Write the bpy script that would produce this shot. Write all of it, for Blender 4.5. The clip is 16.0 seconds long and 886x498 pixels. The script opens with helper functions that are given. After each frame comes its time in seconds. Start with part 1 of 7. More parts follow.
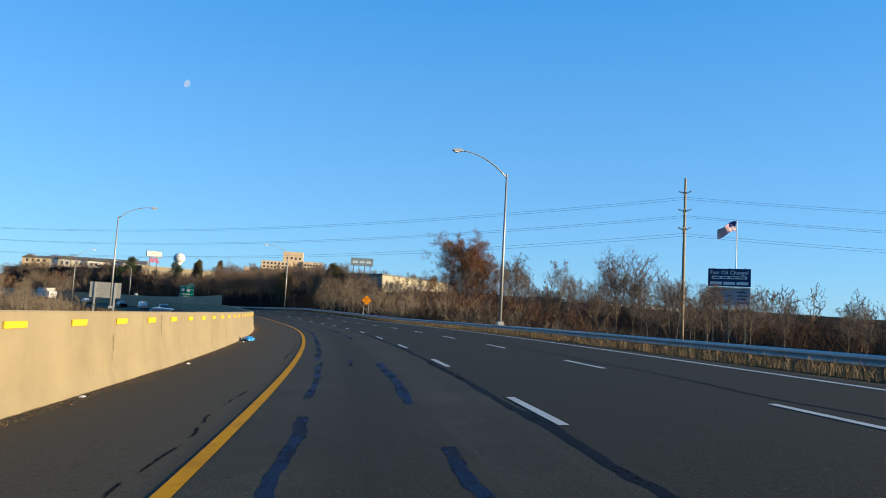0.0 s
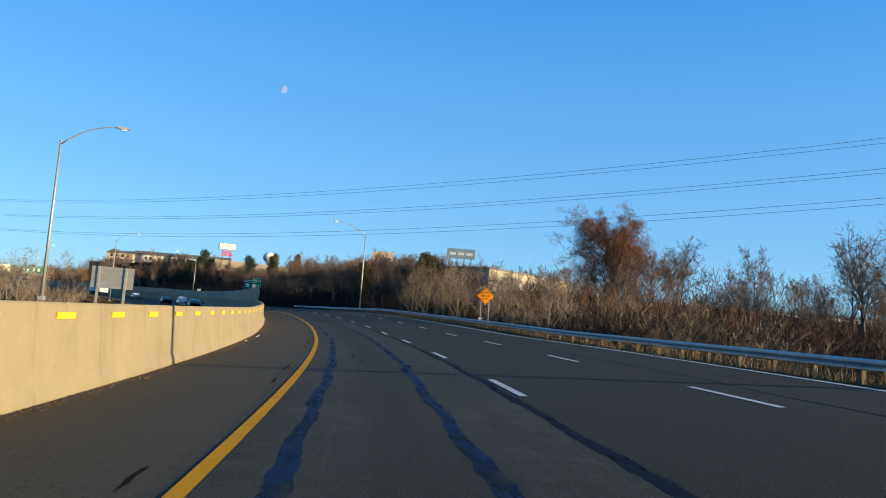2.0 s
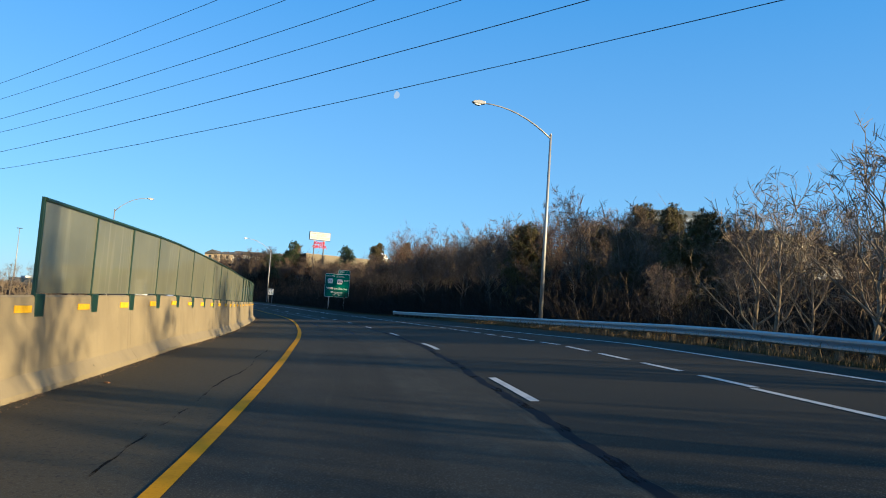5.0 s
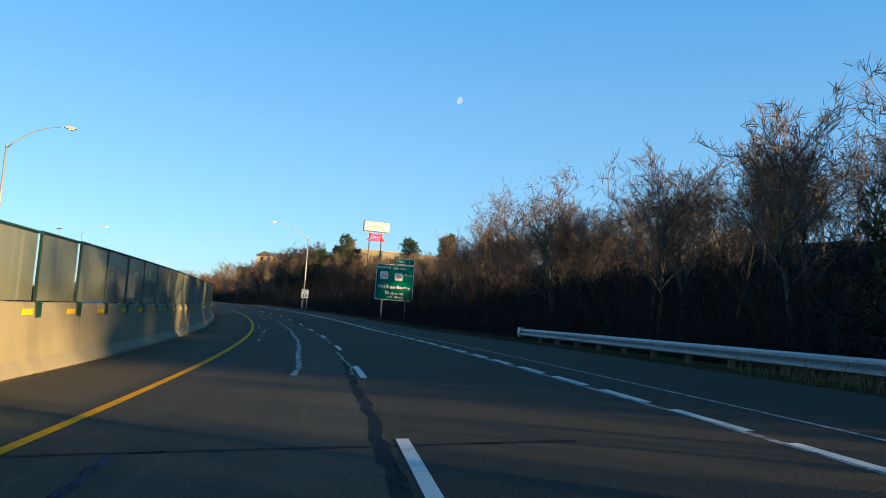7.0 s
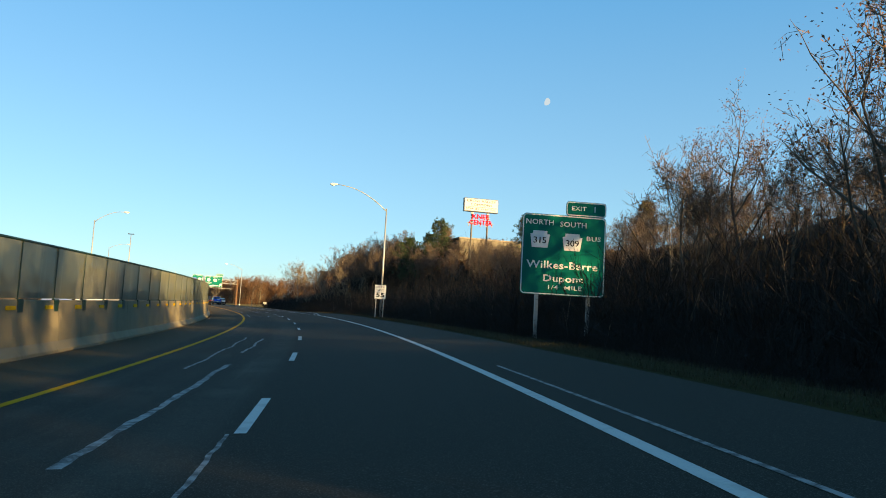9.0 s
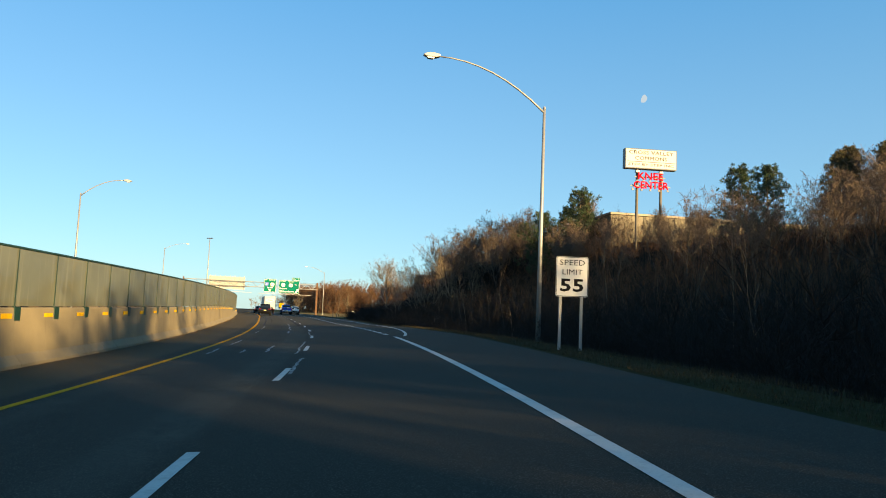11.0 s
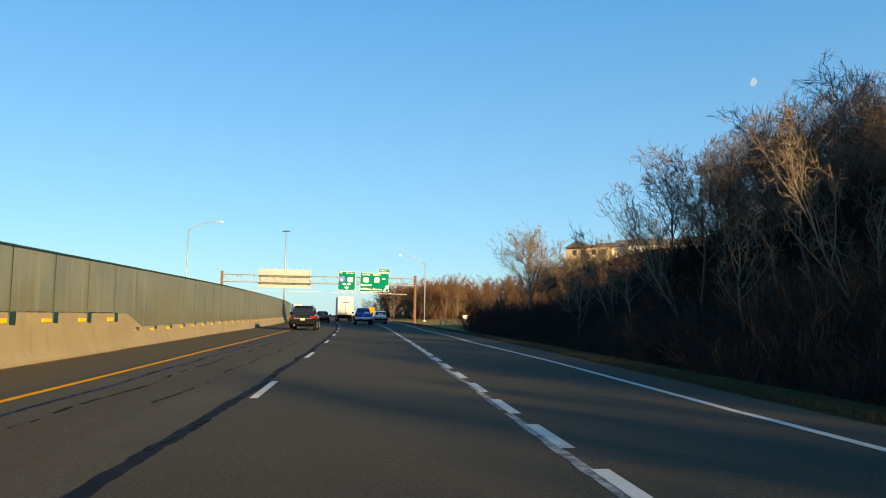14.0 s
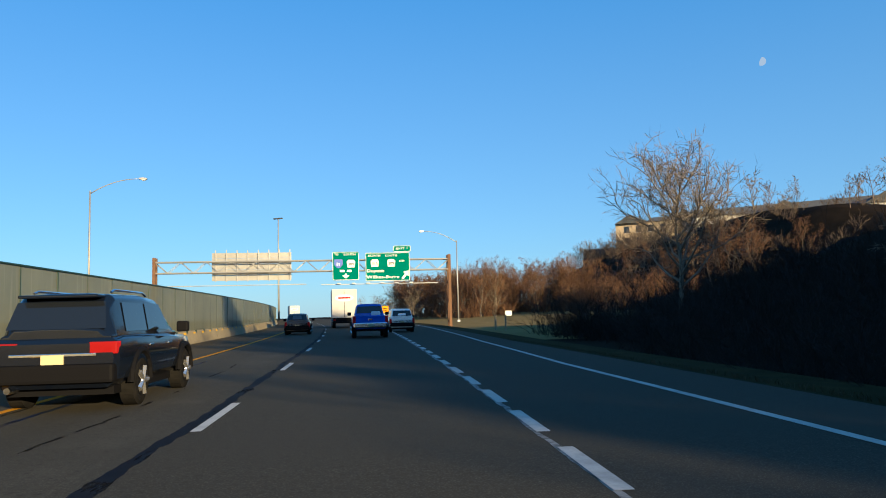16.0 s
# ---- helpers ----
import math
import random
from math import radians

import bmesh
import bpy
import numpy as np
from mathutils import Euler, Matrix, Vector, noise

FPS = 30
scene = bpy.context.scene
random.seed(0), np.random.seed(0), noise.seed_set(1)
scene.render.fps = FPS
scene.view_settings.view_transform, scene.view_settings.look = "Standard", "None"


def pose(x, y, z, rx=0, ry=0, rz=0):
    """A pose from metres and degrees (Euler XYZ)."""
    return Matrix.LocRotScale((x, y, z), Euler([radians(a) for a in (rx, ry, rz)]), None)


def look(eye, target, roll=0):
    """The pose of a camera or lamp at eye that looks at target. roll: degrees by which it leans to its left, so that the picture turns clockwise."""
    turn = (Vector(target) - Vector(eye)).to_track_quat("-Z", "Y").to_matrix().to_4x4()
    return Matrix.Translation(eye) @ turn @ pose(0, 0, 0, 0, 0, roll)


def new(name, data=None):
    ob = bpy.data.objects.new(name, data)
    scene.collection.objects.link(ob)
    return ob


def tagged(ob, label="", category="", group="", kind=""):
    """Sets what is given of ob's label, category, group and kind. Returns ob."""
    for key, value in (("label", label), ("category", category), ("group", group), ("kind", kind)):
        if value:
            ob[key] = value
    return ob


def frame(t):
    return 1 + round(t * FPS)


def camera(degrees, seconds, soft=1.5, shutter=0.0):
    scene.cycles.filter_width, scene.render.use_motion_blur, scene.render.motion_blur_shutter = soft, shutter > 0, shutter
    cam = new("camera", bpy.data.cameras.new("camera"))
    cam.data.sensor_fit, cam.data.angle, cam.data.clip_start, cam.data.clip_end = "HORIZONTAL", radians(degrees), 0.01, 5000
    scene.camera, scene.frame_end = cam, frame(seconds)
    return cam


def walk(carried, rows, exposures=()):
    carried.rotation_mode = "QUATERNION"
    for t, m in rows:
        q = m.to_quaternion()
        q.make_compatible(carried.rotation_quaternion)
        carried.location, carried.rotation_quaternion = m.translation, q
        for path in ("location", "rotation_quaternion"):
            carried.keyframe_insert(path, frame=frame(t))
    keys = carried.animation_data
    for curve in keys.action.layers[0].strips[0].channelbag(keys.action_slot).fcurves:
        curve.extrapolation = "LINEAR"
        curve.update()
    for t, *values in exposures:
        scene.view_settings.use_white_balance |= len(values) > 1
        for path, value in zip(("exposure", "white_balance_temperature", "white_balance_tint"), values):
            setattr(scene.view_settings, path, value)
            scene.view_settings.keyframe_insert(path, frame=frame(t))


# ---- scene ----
cam = camera(61.3, 16.0, 1.0)
PATH = [
    (0, (12.242, 18.219, -2.876), (11.952, 20.189, -2.69), 3.1),
    (0.5, (9.403, 29.023, -2.896), (9.061, 30.985, -2.711), 3.5),
    (1, (6.197, 39.712, -2.907), (5.792, 41.662, -2.721), 3.5),
    (1.5, (2.942, 50.3, -2.909), (2.475, 52.236, -2.726), 4.0),
    (2, (-0.704, 60.783, -2.885), (-1.229, 62.704, -2.701), 4.4),
    (2.5, (-4.722, 71.234, -2.859), (-5.302, 73.14, -2.676), 4.0),
    (3, (-9.109, 81.739, -2.855), (-9.746, 83.626, -2.674), 4.0),
    (3.5, (-13.738, 92.264, -2.867), (-14.414, 94.137, -2.686), 4.2),
    (3.7, (-15.678, 96.470, -2.876), (-16.376, 98.335, -2.695), 4.0),
    (5.8, (-38.515, 139.525, -2.177), (-39.383, 141.319, -2.006), 4.1),
    (6, (-40.854, 143.467, -2.187), (-41.737, 145.253, -2.013), 4.1),
    (6.5, (-46.812, 153.254, -2.227), (-47.738, 155.019, -2.052), 4.2),
    (7, (-52.975, 162.9, -2.257), (-53.939, 164.644, -2.08), 4.0),
    (7.5, (-59.519, 172.294, -2.28), (-60.522, 174.016, -2.105), 4.0),
    (8, (-66.264, 181.506, -2.296), (-67.303, 183.206, -2.118), 3.3),
    (8.5, (-73.231, 190.495, -2.292), (-74.333, 192.154, -2.114), 3.1),
    (9, (-80.486, 199.19, -2.294), (-81.652, 200.805, -2.116), 3.1),
    (9.2, (-83.435, 202.606, -2.298), (-84.628, 204.201, -2.117), 3.3),
    (11.3, (-115.774, 234.739, -1.879), (-117.153, 236.175, -1.69), 2.3),
    (11.5, (-118.97, 237.591, -1.869), (-120.361, 239.015, -1.675), 2.4),
    (12, (-127.171, 244.471, -1.81), (-128.603, 245.854, -1.613), 2.7),
    (12.5, (-135.428, 251.128, -1.754), (-136.895, 252.472, -1.553), 2.8),
    (13, (-143.995, 257.417, -1.71), (-145.498, 258.722, -1.512), 2.3),
    (13.5, (-152.692, 263.574, -1.647), (-154.216, 264.854, -1.455), 1.9),
    (14, (-161.379, 269.826, -1.606), (-162.921, 271.086, -1.422), 0.9),
    (14.5, (-170.248, 276.015, -1.575), (-171.808, 277.254, -1.393), 0.1),
    (15, (-179.274, 282.065, -1.473), (-180.838, 283.297, -1.289), -0.4),
    (15.5, (-188.380, 288.043, -1.396), (-189.941, 289.280, -1.215), -0.9),
    (16, (-197.494, 294.007, -1.345), (-199.054, 295.246, -1.169), -1.5),
]
walk(cam, [(t, look(eye, target, roll)) for t, eye, target, roll in PATH],
     [(0, 1.52, 5650, 4), (3.7, 1.52, 5750, 4), (6.5, 1.72, 6300, 4), (9.0, 1.84, 7900, 4), (12.5, 1.68, 7300, 4), (14.5, 1.62, 7000, 4), (16, 1.38, 5900, 4)])

# ---------------------------------------------------------------- light
SUN_AZ, SUN_EL = radians(94.0), radians(10.8)   # clockwise from +y, above the horizon
world = bpy.data.worlds.new("sky")
scene.world = world
world.use_nodes = True
wn, wl = world.node_tree.nodes, world.node_tree.links
wn.clear()
sky = wn.new("ShaderNodeTexSky")
sky.sky_type = "NISHITA"
sky.sun_disc = False
sky.sun_elevation, sky.sun_rotation = SUN_EL, SUN_AZ
sky.altitude, sky.air_density, sky.dust_density, sky.ozone_density = 300.0, 1.0, 0.3, 5.0
bg, wo = wn.new("ShaderNodeBackground"), wn.new("ShaderNodeOutputWorld")
bg.inputs["Strength"].default_value = 0.075
even = wn.new("ShaderNodeMix")           # clear-sky blue, evened out by thin high haze
even.data_type = "RGBA"
even.inputs[0].default_value = 0.55
way_up, split_up = wn.new("ShaderNodeTexCoord"), wn.new("ShaderNodeSeparateXYZ")
wl.new(way_up.outputs["Generated"], split_up.inputs[0])
pale = wn.new("ShaderNodeValToRGB")
pale.color_ramp.elements[0].position, pale.color_ramp.elements[0].color = 0.02, (1.75, 3.05, 4.1, 1)
pale.color_ramp.elements[1].position, pale.color_ramp.elements[1].color = 0.42, (0.46, 1.98, 4.25, 1)
wl.new(split_up.outputs[2], pale.inputs[0])
wl.new(pale.outputs[0], even.inputs[7])
wl.new(sky.outputs[0], even.inputs[6])
wl.new(even.outputs[2], bg.inputs["Color"])
wl.new(bg.outputs[0], wo.inputs["Surface"])

sun_data = bpy.data.lights.new("sun", "SUN")
sun_data.energy, sun_data.angle, sun_data.color = 5.0, radians(0.6), (1.0, 0.71, 0.37)
sun_lamp = new("sun", sun_data)
to_sun = Vector((math.sin(SUN_AZ) * math.cos(SUN_EL), math.cos(SUN_AZ) * math.cos(SUN_EL), math.sin(SUN_EL)))
sun_lamp.matrix_world = look(to_sun * 300, (0, 0, 0))


# ---------------------------------------------------------------- materials
def nodes_of(name, rough=0.8, metal=0.0, spec=0.5):
    mat = bpy.data.materials.new(name)
    mat.use_nodes = True
    nt = mat.node_tree
    b = nt.nodes["Principled BSDF"]
    b.inputs["Roughness"].default_value, b.inputs["Metallic"].default_value = rough, metal
    b.inputs["Specular IOR Level"].default_value = spec
    return mat, nt, b


def mixed(nt, fac, a, b):
    """A colour between a and b, which are colours or sockets."""
    n = nt.nodes.new("ShaderNodeMix")
    n.data_type = "RGBA"
    nt.links.new(fac, n.inputs[0])
    for k, v in ((6, a), (7, b)):
        if isinstance(v, bpy.types.NodeSocket):
            nt.links.new(v, n.inputs[k])
        else:
            n.inputs[k].default_value = (*v, 1)
    return n.outputs[2]


def noise_of(nt, scale, detail=4.0, rough=0.6, stretch=None, coords="Object"):
    tc = nt.nodes.new("ShaderNodeTexCoord")
    n = nt.nodes.new("ShaderNodeTexNoise")
    n.inputs["Scale"].default_value, n.inputs["Detail"].default_value, n.inputs["Roughness"].default_value = scale, detail, rough
    out = tc.outputs[coords]
    if stretch:
        mp = nt.nodes.new("ShaderNodeMapping")
        mp.inputs["Scale"].default_value = stretch
        nt.links.new(out, mp.inputs[0])
        out = mp.outputs[0]
    nt.links.new(out, n.inputs["Vector"])
    return n.outputs["Fac"]


def ramp(nt, fac, lo, hi):
    r = nt.nodes.new("ShaderNodeMapRange")
    r.inputs["From Min"].default_value, r.inputs["From Max"].default_value = lo, hi
    nt.links.new(fac, r.inputs[0])
    return r.outputs[0]


def bumped(nt, b, fac, strength, dist=0.01):
    n = nt.nodes.new("ShaderNodeBump")
    n.inputs["Strength"].default_value, n.inputs["Distance"].default_value = strength, dist
    nt.links.new(fac, n.inputs["Height"])
    nt.links.new(n.outputs[0], b.inputs["Normal"])


def worn(name, base, other, scale=1.5, fine=40.0, rough=0.8, metal=0.0, bump=0.15, lo=0.35, hi=0.7, stretch=None, spec=0.5, grit=0.25):
    """Two tones in blotches, with a fine grain on top."""
    mat, nt, b = nodes_of(name, rough, metal, spec)
    big, small = noise_of(nt, scale, 5.0, 0.65, stretch), noise_of(nt, fine, 3.0, 0.6)
    c = mixed(nt, ramp(nt, big, lo, hi), base, other)
    dark = tuple(v * (1 - grit) for v in base)
    c = mixed(nt, ramp(nt, small, 0.52, 0.78), c, dark)
    nt.links.new(c, b.inputs["Base Color"])
    if bump:
        bumped(nt, b, small, bump)
    return mat


def island(name, cols, rough=0.85, spec=0.3):
    """Colour drawn for every loose piece of the mesh from a row of colours."""
    mat, nt, b = nodes_of(name, rough, 0.0, spec)
    g = nt.nodes.new("ShaderNodeNewGeometry")
    r = nt.nodes.new("ShaderNodeValToRGB")
    while len(r.color_ramp.elements) < len(cols):
        r.color_ramp.elements.new(0.5)
    for k, (e, c) in enumerate(zip(r.color_ramp.elements, cols)):
        e.position, e.color = k / (len(cols) - 1), (*c, 1)
    nt.links.new(g.outputs["Random Per Island"], r.inputs[0])
    nt.links.new(r.outputs[0], b.inputs["Base Color"])
    return mat


def plain(name, col, rough=0.5, metal=0.0, spec=0.5, emit=None, grime=0.0):
    mat, nt, b = nodes_of(name, rough, metal, spec)
    b.inputs["Base Color"].default_value = (*col, 1)
    if grime:
        c = mixed(nt, ramp(nt, noise_of(nt, 6.0, 6.0, 0.7), 0.45, 0.8), col, tuple(v * (1 - grime) for v in col))
        nt.links.new(c, b.inputs["Base Color"])
    if emit:
        b.inputs["Base Color"].default_value = (*(v * 0.05 for v in col), 1)
        b.inputs["Emission Color"].default_value, b.inputs["Emission Strength"].default_value = (*col, 1), emit
    return mat


def asphalt(name, base, other, stain):
    mat, nt, b = nodes_of(name, 0.9, 0.0, 0.08)
    big, mid, fine = noise_of(nt, 0.12, 4.0), noise_of(nt, 1.1, 6.0, 0.7), noise_of(nt, 70.0, 2.0, 0.5)
    c = mixed(nt, ramp(nt, big, 0.35, 0.65), base, other)
    c = mixed(nt, ramp(nt, mid, 0.50, 0.74), c, stain)
    blot = noise_of(nt, 0.45, 5.0, 0.7)
    c = mixed(nt, ramp(nt, blot, 0.52, 0.72), c, tuple(v * 1.5 for v in base))
    lanes, streak = noise_of(nt, 1.0, 2.0, 0.5, (9.0, 0.06, 1.0), "UV"), noise_of(nt, 1.0, 5.0, 0.7, (34.0, 0.9, 1.0), "UV")
    c = mixed(nt, ramp(nt, lanes, 0.42, 0.60), c, tuple(v * 0.68 for v in base))
    c = mixed(nt, ramp(nt, streak, 0.58, 0.80), c, tuple(v * 1.7 for v in base))
    # oil and tyre wear along the middle of each lane
    uvn, sep, wave = nt.nodes.new("ShaderNodeUVMap"), nt.nodes.new("ShaderNodeSeparateXYZ"), nt.nodes.new("ShaderNodeMath")
    nt.links.new(uvn.outputs[0], sep.inputs[0])
    swing = nt.nodes.new("ShaderNodeMath")
    swing.operation, swing.inputs[1].default_value, swing.inputs[2].default_value = "MULTIPLY_ADD", 20 * math.pi / 3.55, -2 * math.pi * 1.8 / 3.55
    nt.links.new(sep.outputs[0], swing.inputs[0])
    wave.operation = "COSINE"
    nt.links.new(swing.outputs[0], wave.inputs[0])
    fade = nt.nodes.new("ShaderNodeMath")
    fade.operation = "MULTIPLY"
    nt.links.new(ramp(nt, wave.outputs[0], 0.1, 1.0), fade.inputs[0])
    nt.links.new(ramp(nt, noise_of(nt, 1.0, 4.0, 0.6, (12.0, 0.15, 1.0), "UV"), 0.30, 0.62), fade.inputs[1])
    c = mixed(nt, fade.outputs[0], c, tuple(v * 0.55 for v in base))
    older = ramp(nt, sep.outputs[0], 0.352, 0.372)     # the outer lanes were laid earlier and are darker
    c = mixed(nt, older, c, tuple(v * 0.52 for v in base))
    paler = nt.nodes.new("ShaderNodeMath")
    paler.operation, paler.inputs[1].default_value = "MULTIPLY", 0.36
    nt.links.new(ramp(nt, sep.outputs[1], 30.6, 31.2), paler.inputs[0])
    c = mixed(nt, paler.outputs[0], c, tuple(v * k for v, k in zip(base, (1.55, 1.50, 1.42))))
    dusty = ramp(nt, sep.outputs[0], -0.004, -0.035)
    c = mixed(nt, dusty, c, tuple(v * k for v, k in zip(base, (1.45, 1.25, 0.98))))
    stone = mixed(nt, ramp(nt, fine, 0.52, 0.75), c, tuple(min(1, v * 2.1) for v in base))
    grit = noise_of(nt, 16.0, 4.0, 0.8)
    stone = mixed(nt, ramp(nt, grit, 0.54, 0.70), stone, tuple(v * 0.6 for v in base))
    nt.links.new(stone, b.inputs["Base Color"])
    b.inputs["Roughness"].default_value = 0.92
    bumped(nt, b, fine, 0.25, 0.006)
    return mat


def stained_concrete(name, base, other, stain):
    """Cast concrete: blotches, dark runs down from the top, grit."""
    mat, nt, b = nodes_of(name, 0.88, 0.0, 0.3)
    big, run, wide_run, fine = noise_of(nt, 0.8, 5.0, 0.65), noise_of(nt, 2.6, 3.0, 0.6, (1, 1, 0.10)), noise_of(nt, 0.42, 4.0, 0.7, (1, 1, 0.35)), noise_of(nt, 40.0, 3.0)
    c = mixed(nt, ramp(nt, big, 0.35, 0.72), base, other)
    c = mixed(nt, ramp(nt, run, 0.60, 0.85), c, stain)
    c = mixed(nt, ramp(nt, wide_run, 0.58, 0.78), c, tuple(v * 1.15 for v in stain))
    c = mixed(nt, ramp(nt, fine, 0.56, 0.80), c, tuple(v * 0.82 for v in base))
    chip = noise_of(nt, 5.5, 3.0, 0.6)
    c = mixed(nt, ramp(nt, chip, 0.70, 0.80), c, tuple(v * 0.8 for v in stain))
    nt.links.new(c, b.inputs["Base Color"])
    bumped(nt, b, fine, 0.25)
    return mat


def brushed_tar(name, base, other, lo, hi, rough=0.6, spec=0.25):
    """Sealing tar that has been dragged thin, so that the asphalt shows through in streaks."""
    mat, nt, b = nodes_of(name, rough, 0.0, spec)
    nt.links.new(mixed(nt, ramp(nt, noise_of(nt, 2.5, 4.0), 0.35, 0.7), base, other), b.inputs["Base Color"])
    thin = noise_of(nt, 1.0, 6.0, 0.75, (90.0, 12.0, 1.0), "UV")
    patchy = noise_of(nt, 0.9, 3.0, 0.6)
    both = nt.nodes.new("ShaderNodeMath")
    both.operation = "ADD"
    nt.links.new(thin, both.inputs[0])
    nt.links.new(patchy, both.inputs[1])
    nt.links.new(ramp(nt, both.outputs[0], lo, hi), b.inputs["Alpha"])
    return mat


